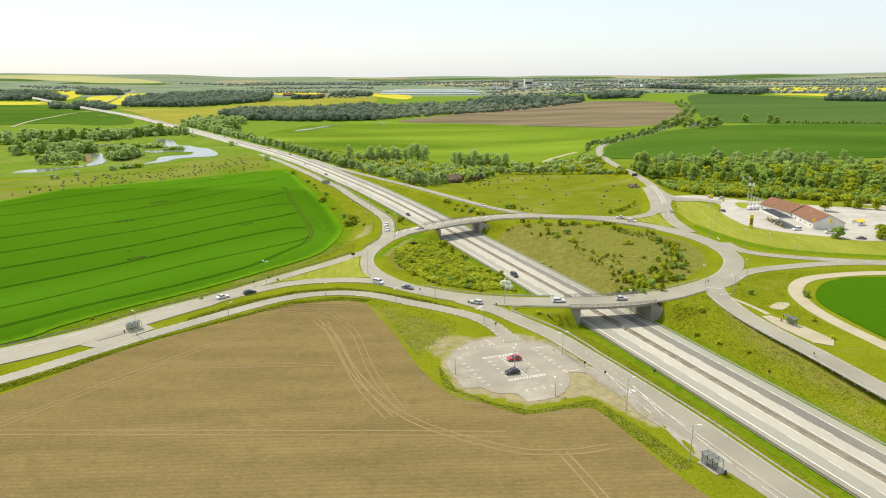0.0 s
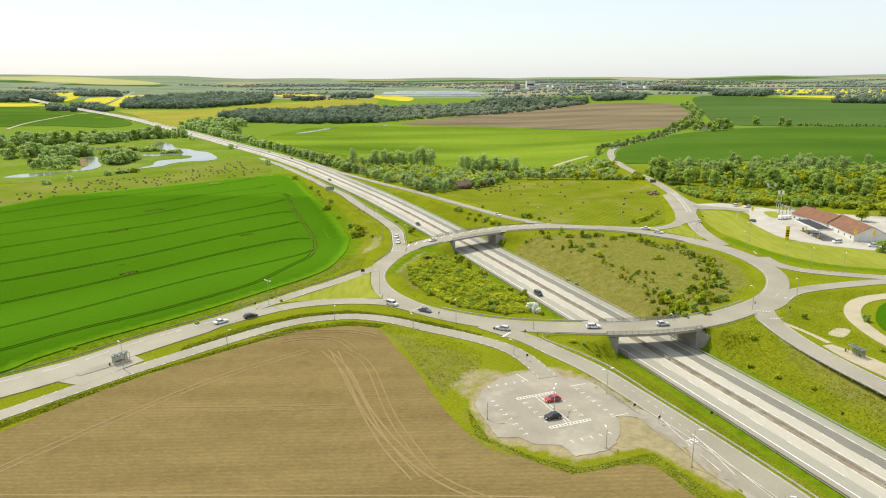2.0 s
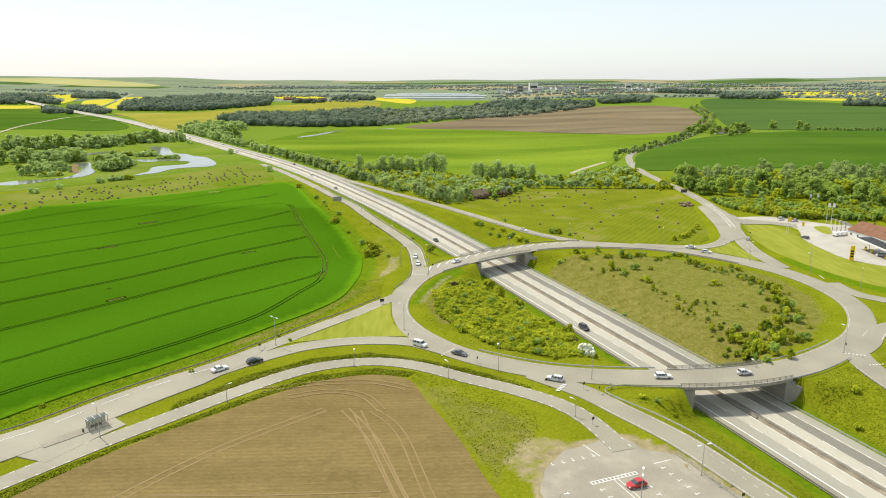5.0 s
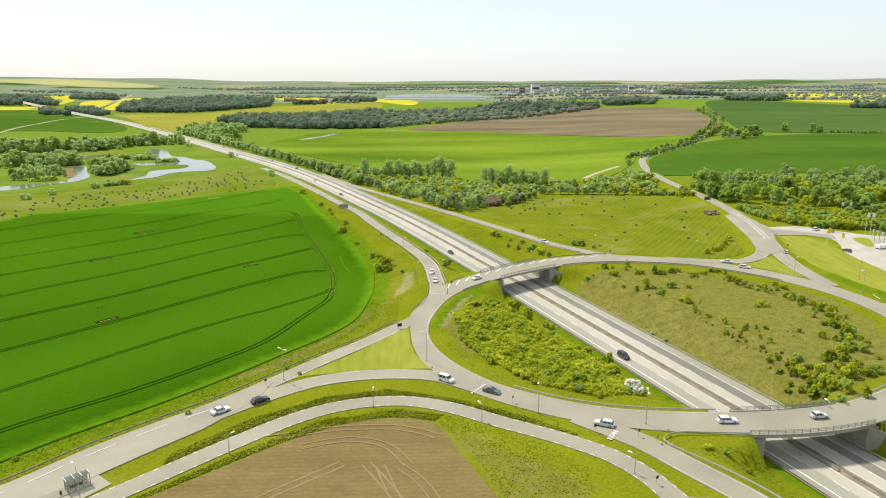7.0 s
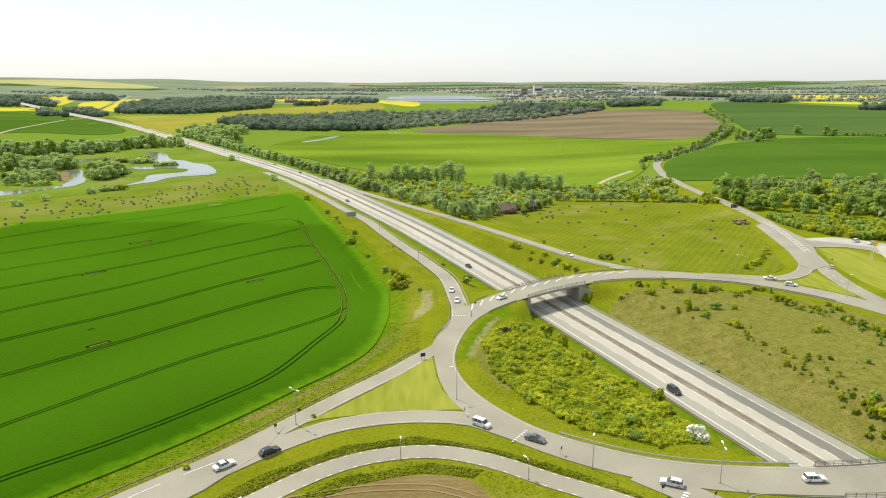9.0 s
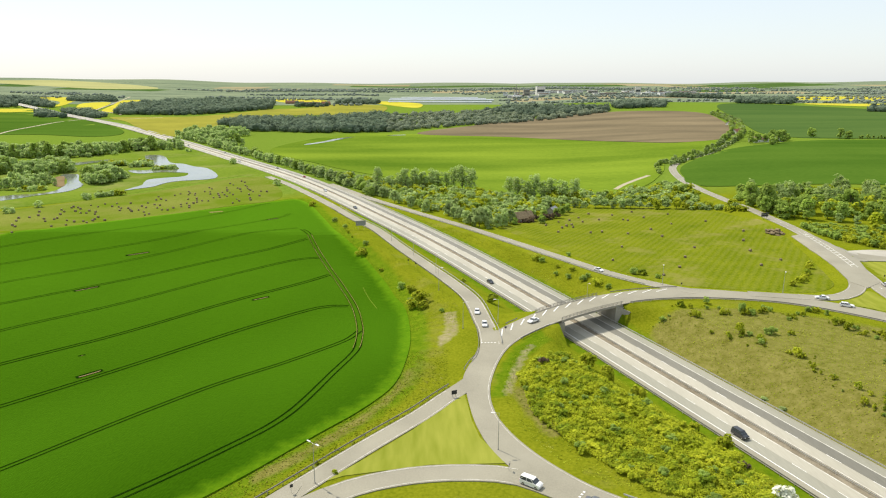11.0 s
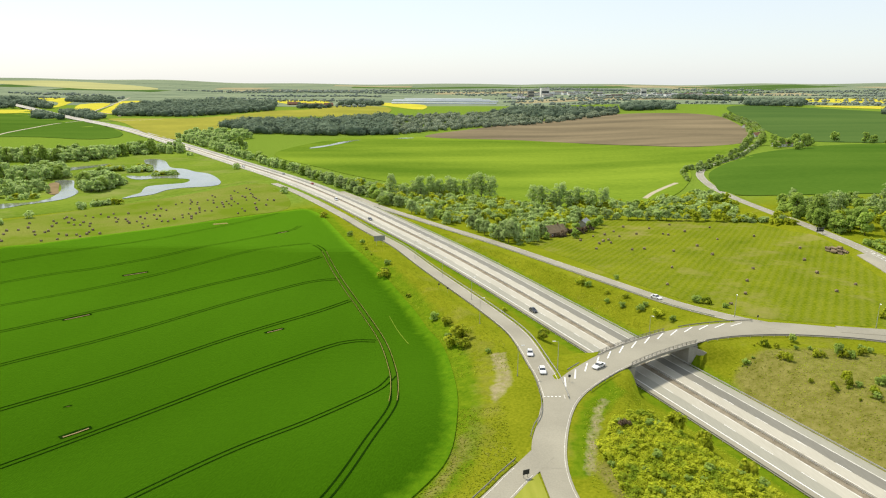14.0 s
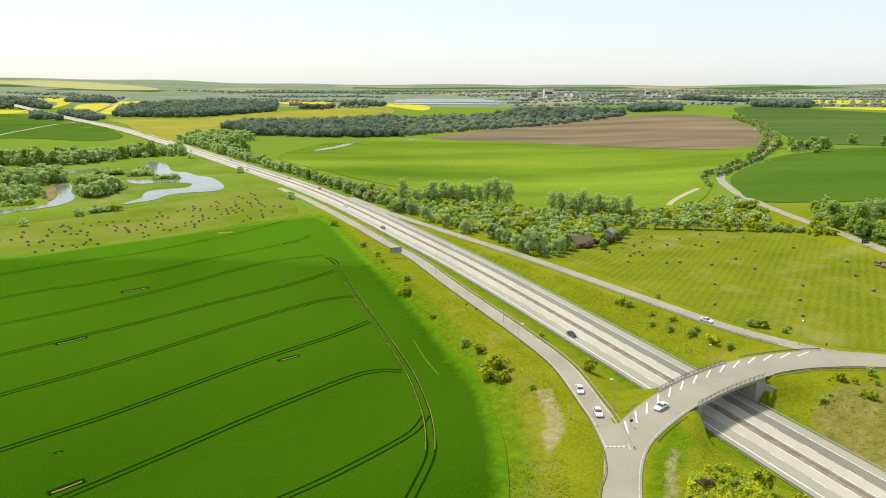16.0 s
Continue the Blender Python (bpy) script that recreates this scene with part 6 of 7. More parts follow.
            for t in ((0, 1, 2, 3), (7, 6, 5, 4), (0, 4, 5, 1), (1, 5, 6, 2), (2, 6, 7, 3), (3, 7, 4, 0)):
                bm.faces.new([vs[i] for i in t])
            part("wing_wall", bm, M["concrete"], br)
    return br


def signed(p):
    d, _, s = near_line(np.array([p[0]], float), np.array([p[1]], float), MOTORWAY)
    return float(d[0] * s[0])


def rail_bar(line, thick, high, z):
    """A bar of rectangular section along a line."""
    s = sides_of(line)
    n = len(line)
    rows = []
    for o, q in ((-thick / 2, 0), (thick / 2, 0), (thick / 2, high), (-thick / 2, high)):
        rows.append(np.c_[line[:, :2] + s * o, line[:, 2] + z - high / 2 + q])
    v = np.concatenate(rows)
    f = [(r * n + i, r * n + i + 1, ((r + 1) % 4) * n + i + 1, ((r + 1) % 4) * n + i) for r in range(4) for i in range(n - 1)]
    f += [(0, n, 2 * n, 3 * n), (n - 1, 2 * n - 1, 3 * n - 1, 4 * n - 1)]
    return v, f


bridge(232, "concrete road bridge over the motorway with steel parapets")
bridge(374, "curved concrete road bridge over the motorway with steel parapets")

# ---- guardrails ----
_pb = bmesh.new()
box(_pb, (-.06, -.05, -.4), (.06, .05, .68))
GUARD_POST = bpy.data.meshes.new("post")
_pb.to_mesh(GUARD_POST)
_pb.free()
GUARD_POST.materials.append(M["steel"])


def guardrail(line, offset, start, end, label, posts_to=1e9, every=4.0, mat="steel"):
    c = cut(line, start, end)
    s = sides_of(c)
    q = np.c_[c[:, :2] + s * offset, c[:, 2]]
    g = thing("guardrail", pose(0, 0, 0), label, "guardrail", "guardrails")
    # folded beam: two ridges with a valley between them
    n = len(q)
    sd = sides_of(q)
    rows = [np.c_[q[:, :2] + sd * o, q[:, 2] + z] for o, z in ((.05, .42), (.09, .50), (.03, .58), (.09, .66), (.05, .74), (-.05, .74), (-.05, .42))]
    k = len(rows)
    f = [(r * n + i, r * n + i + 1, ((r + 1) % k) * n + i + 1, ((r + 1) % k) * n + i) for r in range(k) for i in range(n - 1)]
    mesh_object("beam", np.concatenate(rows), f, M[mat], g)
    d = 1.0
    total = min(length_of(q), posts_to)
    while d < total:
        p, h = at_distance(q, d)
        o = new("post", GUARD_POST)
        o.parent = g
        o.matrix_basis = pose(p.x, p.y, p.z, 0, 0, math.degrees(h))
        d += every
    return g


GR = "galvanised steel guardrail on posts beside the road"
guardrail(MOTORWAY, -12.1, 20, 760, GR, 470, mat="steel_dark")
guardrail(MOTORWAY, 12.5, 20, 700, GR, 470)
guardrail(MOTORWAY, 0, 20, 1000, "galvanised steel guardrail along the motorway median", 470)
guardrail(ROADS["ramp_se"][0], -3.8, 60, 260, GR)
guardrail(ROADS["ramp_e"][0], 4.3, 22, 230, GR)
guardrail(ROADS["ramp_nw"][0], -3.6, 12, 330, GR, 220, mat="steel_dark")
guardrail(ROADS["ramp_nw"][0], 3.6, 34, 330, GR, 220)
guardrail(ROADS["ramp_ne"][0], -3.7, 20, 300, GR, 60)
guardrail(ROADS["road_west"][0], 3.5, 6, 290, GR, 200, mat="steel_dark")


def ring_rail(x0, x1, low, edge, off):
    """Guardrail on a stretch of the roundabout's edge."""
    ids = [i for i in range(len(RING_IN)) if x0 < RING_IN[i, 0] < x1 and (RING_IN[i, 1] < 306) == low]
    ids.sort(key=lambda i: RING_IN[i, 0])
    line = np.c_[(RING_IN if edge == "in" else _o)[ids], np.full(len(ids), RING_Z - .1)]
    guardrail(line, off, 0, 1e4, GR, mat="steel" if low else "steel_dark")


ring_rail(-4, 47, True, "in", -.5)
ring_rail(66, 108, True, "in", -.5)
ring_rail(-12, 3, False, "in", .5)
ring_rail(32, 120, False, "in", .5)
ring_rail(-8, 1, False, "out", -.5)
ring_rail(33, 60, False, "out", -.5)
ring_rail(73, 100, True, "out", .5)
_end = spline([(50, 226.2, .3), (41.6, 226.7, .3), (34.5, 227.2, .3), (31, 226.2, .3), (29.2, 224.5, .3), (29.6, 222.2, .3), (32.6, 218.4, .2), (38.6, 211.2, .05), (44, 203, -.1), (48, 194.5, -.35), (50.6, 188, -.5)], 0.8)
guardrail(_end, 0, 0, 1e4, "galvanised steel guardrail with a rounded turned-back end")

# painted hatching on the northern arc of the roundabout
bm = bmesh.new()
_ids = sorted((i for i in range(len(RING_IN)) if -15 < RING_IN[i, 0] < 64 and RING_IN[i, 1] > 325), key=lambda i: RING_IN[i, 0])
_in, _ou = np.c_[RING_IN[_ids], np.zeros(len(_ids))], np.c_[_o[_ids], np.zeros(len(_ids))]
for d in np.arange(8.5, length_of(_ou) - 6, 6.5):
    q, h = at_distance(_ou, d)
    q0 = np.array((q.x, q.y))
    along = np.array((math.cos(h), math.sin(h)))
    inward = np.array((along[1], -along[0]))
    a, b = q0 + inward * 1.0 + along * 4.2, q0 + inward * 3.5 - along * 1.5
    e = (b - a) / np.linalg.norm(b - a)
    t = np.array([e[1], -e[0]]) * .2
    bm.faces.new([bm.verts.new((*p, RING_Z + .075)) for p in (a - t, a + t, b + t, b - t)])
part("hatching", bm, M["paint"], ring, "white diagonal hatching")


def give_way(parent, x, y, heading, length, lift=.09, block=.5, gap=.5, width=.45):
    """A row of short blocks across a lane."""
    bm = bmesh.new()
    d = Vector((math.cos(radians(heading)), math.sin(radians(heading)), 0))
    s = Vector((d.y, -d.x, 0))
    u = 0.0
    while u < length:
        p = Vector((x, y, RING_Z + lift)) + d * u
        bm.faces.new([bm.verts.new(q) for q in (p - s * width / 2, p + s * width / 2, p + s * width / 2 + d * block, p - s * width / 2 + d * block)])
        u += block + gap
    return part("give_way_marks", bm, M["paint"], parent)


give_way(ring, -22.6, 333.8, 0, 4.2)
give_way(ring, -12.5, 249.0, 52, 6.5)
give_way(ring, 106.0, 247.6, -20, 5.5)
give_way(ring, 108.0, 239.0, 8, 5.0)
give_way(ring, 17.0, 225.0, 55, 5.0, .12, .5, .5, 1.1)
give_way(ring, 143.0, 323.0, 80, 5.5)

# the word on the entry of the bus lay-by
_font = bpy.data.curves.new("lettering", "FONT")
_font.body, _font.size, _font.align_x, _font.align_y = "BUS", 1.0, "CENTER", "CENTER"
_text = bpy.data.objects.new("lettering", _font)
_flat = bpy.data.meshes.new_from_object(_text)
bpy.data.objects.remove(_text)
_ahead = np.array((0.37, -0.93))


def paved_z(x, y):
    """Height of the south-eastern slip road or of the lay-by beside it."""
    d, z, _ = near_line(np.array([x]), np.array([y]), ROADS["ramp_se"][0])
    return max(float(z[0]) if d[0] < ROADS["ramp_se"][1] / 2 else -9, float(surface_z(np.array([x]), np.array([y]))[0]) + .12)


for v in _flat.vertices:
    x, y = np.array((53.4, 164.4)) + np.array((_ahead[1], -_ahead[0])) * v.co.x * 1.45 + _ahead * v.co.y * 2.2
    v.co = (x, y, paved_z(x, y) + .12)
_bm = bmesh.new()
_bm.from_mesh(_flat)
part("lettering", _bm, M["paint"], lay_by, "white painted word BUS")
bpy.data.meshes.remove(_flat)
for row in ([(49.4, 176), (50.4, 170.3), (51.9, 163.4), (53.4, 156.8), (54.6, 151.5)], [(54.7, 167.2), (55.8, 162.3), (56.5, 157.6), (57.3, 152.8), (58, 149)], [(54.5, 167.4), (57.9, 156), (61.9, 142.8), (65.4, 132), (68.4, 123), (70.6, 117)]):
    q = spline([(x, y, 0) for x, y in row], 1.5)
    q[:, 2] = [paved_z(x, y) for x, y in q[:, :2]]
    mesh_object("edge_line", *ribbon(q, -.1, .1, .1), M["paint_worn"], lay_by)
_q = spline([(44.5, 194.5, 0), (48, 186, 0), (51.3, 177, 0), (54.5, 167.4, 0)], 0.75)
_q[:, 2] = [paved_z(x, y) for x, y in _q[:, :2]]
mesh_object("lane_dashes", *dashes(_q, 0, 0.16, 1.0, 2.0, .1, 0), M["paint_worn"], lay_by)


def median_barrier(a, b, off):
    """A tapered concrete wall on the central reserve."""
    bm = bmesh.new()
    keep = [i for i in range(len(MOTORWAY)) if a < MOTORWAY[i, 1] < b]
    line, s = MOTORWAY[keep], sides_of(MOTORWAY)[keep]
    rings = []
    for p, q in zip(line, s):
        c = p[:2] + q * off
        rings.append([bm.verts.new((*(c + q * w), p[2] + h)) for w, h in ((-.3, -.1), (-.26, .25), (-.11, .5), (-.09, .95), (.09, .95), (.11, .5), (.26, .25), (.3, -.1))])
    for u, v in zip(rings, rings[1:]):
        for k in range(7):
            bm.faces.new((u[k], u[k + 1], v[k + 1], v[k]))
    bm.faces.new(rings[0])
    bm.faces.new(rings[-1][::-1])
    return tagged(part("concrete_barrier", bm, M["concrete"]), "grey concrete crash barrier on the motorway's central reserve", "crash barrier", "crash barriers")


median_barrier(221, 237, -1.0)

# wide merging stretch of the western road
merge = field("road_west_merge", spline_straight([(-65, 257.5), (-79.3, 240.5), (-97, 222), (-106.2, 209.7), (-115.7, 201), (-130, 189), (-165, 160), (-163, 151), (-128, 177), (-110.8, 191), (-104.5, 197.4), (-98.5, 204), (-91.5, 213.6), (-83.4, 223.5), (-76, 232), (-67, 247)], 2.0).tolist(), M["asphalt"], 0.25, 2.0,
              "wide asphalt stretch where the lanes merge", False, 0.3)
_mid = spline([(-71.7, 245.5, .46), (-85, 233.5, .46), (-96.2, 221.2, .46), (-105.4, 208.9, .46), (-114.9, 200.2, .46), (-129.5, 188, .46), (-164, 159, .46)], 2.0)
mesh_object("lane_dashes", *dashes(_mid, 0.6, .18, 7.0, 4.5, .02, 6), M["paint"], merge)

# wide mouth of the northern road
north_mouth = field("road_north_junction", spline_straight([(155, 486), (166, 486), (163.5, 460), (171, 449), (190, 433), (186, 423.5), (176, 434), (165, 435.5), (157.5, 431), (151, 416), (144, 396), (134.5, 389), (132.5, 397), (140, 421), (150, 461)], 3.0).tolist(), M["asphalt"],
      0.3, 3.0, "wide asphalt junction where the northern road forks", False, 0.3)

_q = ROADS["road_north"][0]
_q = _q[(_q[:, 1] > 418) & (_q[:, 1] < 492)].copy()
_q[:, 2] = surface_z(_q[:, 0], _q[:, 1]) + 0.3
_span = length_of(_q)
for side in (-1, 1):
    mesh_object("centre_line", *ribbon(_q, side * 1.2 - .09, side * 1.2 + .09, .05), M["paint"], north_mouth)
bm = bmesh.new()
for d in np.arange(4, _span - 4, 4.5):
    p, h = at_distance(_q, d)
    along, side = Vector((math.cos(h), math.sin(h), 0)), Vector((math.sin(h), -math.cos(h), 0))
    bm.faces.new([bm.verts.new(Vector((p.x, p.y, p.z + .05)) + side * a + along * b) for a, b in ((-1.1, -1.2), (-1.1, -.7), (1.1, 1.2), (1.1, .7))])
part("hatching", bm, M["paint"], north_mouth)

# ---- street furniture ----
def lamp_post(x, y, height, heading, arms=1, label="slim galvanised street lamp with a flat head beside the road"):
    t = thing("street_lamp", pose(x, y, on_ground(x, y), 0, 0, heading), label, "street lamp", "street lamps")
    bm = bmesh.new()
    rod(bm, (0, 0, -.3), (0, 0, height * .55), .11, .085, 8)
    rod(bm, (0, 0, height * .55), (0, 0, height), .07, .05, 8)
    part("pole", bm, M["steel"], t)
    bm = bmesh.new()
    box(bm, (-.16, -.16, -.2), (.16, .16, .35), .03)
    part("base", bm, M["concrete"], t)
    for s in ((1,) if arms == 1 else (1, -1)):
        bm = bmesh.new()
        rod(bm, (0, 0, height - .05), (s * 1.1, 0, height + .12), .04, .035, 6)
        part("arm", bm, M["steel"], t)
        bm = bmesh.new()
        box(bm, (min(s * .8, s * 1.75), -.17, height + .05), (max(s * .8, s * 1.75), .17, height + .21), .04)
        part("lamp_head", bm, M["white_metal"], t, "white flat lamp head")
    return t


for x, y, h, a, n in ((-90.8, 204.5, 8, 140, 1), (-62.5, 258.5, 9, 140, 2), (-24, 270.5, 9, 180, 1), (3, 238, 8.5, 250, 1), (27.5, 232, 8.5, 80, 2), (75, 238.5, 8.5, 100, 1), (55.5, 129, 8.5, -20, 1), (125.5, 256, 9, 210, 1),
                      (106, 248, 8.5, 120, 1), (111.5, 235.5, 8.5, 180, 1), (141.5, 331, 9, 180, 1), (149, 309, 9, 230, 1), (155, 300, 9, 260, 1), (-58, 500, 9, 20, 1), (-45.5, 463, 9, 20, 1), (-35, 427, 9, 20, 1), (-34.5, 393, 9, 20, 1),
                      (-27.5, 348, 9, 0, 1), (-15.5, 352, 8.5, 180, 1), (24, 391.5, 8.5, 290, 1), (55, 395.5, 8.5, 250, 1), (98, 384, 8.5, 250, 1), (126, 352, 8.5, 30, 1), (48.5, 152, 8.5, 0, 1), (152, 350, 9, 180, 1), (164, 292, 9, 250, 1),
                      (39.5, 186.5, 7, 200, 2), (24.4, 178.2, 6, 70, 2)):
    lamp_post(x, y, h, a, n)
for x, y, a in ((-67, 221.5, 50), (-37.3, 242.6, 90), (-11, 234.5, 120), (7.6, 173.5, 0), (32.5, 159.8, 90), (18.7, 211.5, 140)):
    lamp_post(x, y, 4.6, a, 1, "short slender lamp post beside the lane")


def bus_shelter(x, y, heading, label):
    t = thing("bus_shelter", pose(x, y, on_ground(x, y) + .16, 0, 0, heading), label, "bus shelter", "bus shelters")
    L, W, Hh = 4.2, 1.7, 2.5
    bm = bmesh.new()
    box(bm, (-L / 2 - .6, -W / 2 - .6, -.3), (L / 2 + .6, W / 2 + .6, 0.02), .03)
    part("platform", bm, M["concrete"], t)
    for px in (-L / 2, -L / 6, L / 6, L / 2):
        for py in (-W / 2, W / 2):
            bm = bmesh.new()
            box(bm, (px - .05, py - .05, 0), (px + .05, py + .05, Hh), .01)
            part("post", bm, M["steel_dark"], t)
    bm = bmesh.new()
    box(bm, (-L / 2 - .15, -W / 2 - .15, Hh + .06), (L / 2 + .15, W / 2 + .15, Hh + .1), .015)
    part("roof", bm, M["glass"], t, "thin glazed roof sheet")
    for px in (-L / 2 - .1, -L / 6, L / 6, L / 2 + .1):
        bm = bmesh.new()
        box(bm, (px - .06, -W / 2 - .2, Hh - .04), (px + .06, W / 2 + .2, Hh + .17), .01)
        part("roof_beam", bm, M["steel"], t)
    for k in range(3):
        bm = bmesh.new()
        box(bm, (-L / 2 + .08 + k * L / 3, W / 2 - .02, .25), (-L / 2 - .08 + (k + 1) * L / 3, W / 2 + .01, Hh - .25))
        part("pane", bm, M["glass"], t, "clear glazed rear pane")
    bm = bmesh.new()
    box(bm, (-1.4, .25, .42), (1.0, .65, .48), .01)
    for px in (-1.2, .8):
        box(bm, (px - .04, .3, 0), (px + .04, .6, .42))
    part("bench", bm, M["bark"], t)
    bm = bmesh.new()
    rod(bm, (-L / 2 - 1.2, -.4, -.1), (-L / 2 - 1.2, -.4, .85), .2, .2, 10)
    part("litter_bin", bm, M["dark_panel"], t)
    return t


bus_shelter(-93.6, 209.4, 45, "glazed steel bus shelter on a paved stop beside the road")
bus_shelter(59.2, 126.5, 113, "glazed steel bus shelter on the lay-by kerb")
bus_shelter(118.2, 208.5, -73, "glazed steel bus shelter on a lay-by below the roundabout")
field("pavement_stop", spline_straight([(-105, 196.8), (-99, 205), (-92, 214), (-87.5, 210.4), (-91, 205.5), (-97.5, 194.2)], 2.0).tolist(), M["asphalt"], 0.2, 2.0, "paved bus stop between road and lane", False)
field("pavement_stop", spline_straight([(-103, 202), (-93, 212), (-91.2, 210), (-101, 200)], 1.0).tolist(), M["lot"], 0.34, 1.5, "pale kerbed waiting strip of the bus stop", False)
field("pavement_stop", spline_straight([(112.5, 216), (116, 217), (122, 206), (125, 195), (122, 190), (117.5, 193), (113.5, 206)], 2.0).tolist(), M["gravel"], 0.2, 2.0, "paved bus lay-by", False)
_fp = spline([(109, 238.5), (112, 232), (114.5, 225), (116, 218.5)], 2.0)
tagged(mesh_object("pavement_path", *draped(_fp.tolist(), 1.0, .07), M["gravel"]), "narrow gravel footpath to the stop", "path", kind="structure")


def fence(points, label):
    line = np.array([(x, y, on_ground(x, y)) for x, y in points], float)
    f = thing("railing", pose(0, 0, 0), label, "railing")
    for z in (.5, 1.0):
        mesh_object("rail", *rail_bar(line, .06, .08, z), M["steel"], f)
    for d in np.arange(0, length_of(line), 2.0):
        p, h = at_distance(line, d)
        bm = bmesh.new()
        box(bm, (-.04, -.04, -.2), (.04, .04, 1.05))
        o = part("post", bm, M["steel"], f)
        o.matrix_basis = pose(p.x, p.y, p.z, 0, 0, math.degrees(h))


fence([(37.2, 194.3), (39, 190.5), (40.8, 186), (42.6, 181), (44.2, 177)], "low tubular steel railing beside the car park")


def sign_board(x, y, z0, width, height, heading, label, mat="sign_back", legs=2.0):
    t = thing("road_sign", pose(x, y, on_ground(x, y), 0, 0, heading), label, "road sign", "road signs")
    base = z0
    bm = bmesh.new()
    box(bm, (-width / 2, -.06, base), (width / 2, .02, base + height), .02)
    part("board", bm, M[mat], t)
    for k in range(3):
        bm = bmesh.new()
        box(bm, (-width / 2 + .1, .02, base + .2 + k * (height - .4) / 2 - .05), (width / 2 - .1, .1, base + .2 + k * (height - .4) / 2 + .05))
        part("batten", bm, M["steel"], t)
    for px in ((-width * .3, width * .3) if width > 1 else (0,)):
        bm = bmesh.new()
        rod(bm, (px, .14, -.3), (px, .14, base + height - .1), .07 if width > 1 else .04, None, 8)
        part("post", bm, M["steel"], t)
    return t


sign_board(-77.4, 532, 2.4, 6.0, 2.9, 200, "large direction sign seen from its grey back")
sign_board(163.5, 533, 1.6, 4.6, 2.4, 188, "large direction sign seen from its dark back", "dark_panel")
sign_board(-32.6, 296.5, 1.0, 1.5, 1.1, 20, "small dark roundabout sign on a post", "dark_panel")
for x, y, a in ((-22.5, 262, 80), (-2.5, 243.5, 60), (24, 226, 40), (27.4, 223.5, 60), (14.6, 228.5, 20), (44, 177.5, 20), (48.4, 172.2, 30), (108.2, 251, 100), (112, 183, 100), (-44, 437, 20), (-47.5, 440, 20), (61, 391, 20), (149, 401, 10),
                (-66.5, 255, 40), (118, 246, 30), (66, 183.5, 10), (99, 182, 10), (22, 207.5, 30), (-14, 343, 0)):
    sign_board(x, y, 1.5, .7, .7, a, "small round traffic sign on a thin post", "dark_panel")

# ---- hay bales and tufts in the meadows ----
def bale(seed):
    bm = bmesh.new()
    bmesh.ops.create_cone(bm, cap_ends=True, segments=12, radius1=.75, radius2=.75, depth=1.3, matrix=Matrix.Translation((0, 0, .68)) @ Matrix.Rotation(math.pi / 2, 4, "X"))
    bmesh.ops.bevel(bm, geom=[e for e in bm.edges if abs(e.verts[0].co.y - e.verts[1].co.y) < .01], offset=.14, segments=1, affect="EDGES")
    for v in bm.verts:
        v.co += noise.noise_vector(v.co * 2 + Vector((seed * 3.1, 0, 0))) * .13
    me = bpy.data.meshes.new("hay_bale")
    bm.to_mesh(me)
    bm.free()
    me.materials.append(M["hay"])
    return me


BALES = [bale(i) for i in range(3)]


def put_bale(x, y, group, s=1.0):
    o = new("hay_bale", rng.choice(BALES))
    o.matrix_basis = pose(x, y, on_ground(x, y) + .05, 0, 0, rng.uniform(0, 360)) @ Matrix.Diagonal((s, s, s * rng.uniform(.85, 1.05), 1))
    tagged(o, "weathered dark round bale on meadow grass", "hay bale", group)


for x, y in scatter([(-318, 500), (-290, 500), (-240, 562), (-186, 632), (-160, 670), (-176, 722), (-205, 760), (-240, 690), (-300, 610)], 130, 4.0, 41):
    put_bale(x, y, "bales in the river meadow", rng.uniform(.8, 1.1))
for x, y in ((37, 519), (42, 533), (50, 544), (59, 554), (62, 518), (55, 516), (86, 559), (101, 565), (92, 523), (91, 501), (61, 474), (141, 511), (129, 485), (121, 460), (74, 428), (48, 443), (62, 414), (34, 543), (49, 535), (44, 555),
             (71, 561), (88, 556), (75, 511), (120, 575), (110, 540), (97, 470), (84, 448), (112, 430), (126, 440), (60, 570), (70, 585), (84, 578), (100, 588), (133, 545), (52, 560), (46, 540)):
    put_bale(x, y, "bales in the cut meadow", rng.uniform(.75, 1.0))
pile = thing("log_pile", pose(153, 499, on_ground(153, 499), 0, 0, 105), "large pile of weathered bales and branches", "pile")
for i in range(40):
    bm = bmesh.new()
    lx, ly, lz = rng.uniform(-5.5, 5.5), rng.uniform(-2.6, 2.6), 0
    lz = max(0, 3.2 - abs(ly) * .8 - abs(lx) * .12) * rng.uniform(.2, 1)
    rod(bm, (lx - 1.5, ly, .3 + lz), (lx + 1.5, ly + rng.uniform(-.6, .6), .3 + lz + rng.uniform(-.3, .3)), rng.uniform(.35, .7), None, 7)
    part("log", bm, M["hay"], pile)

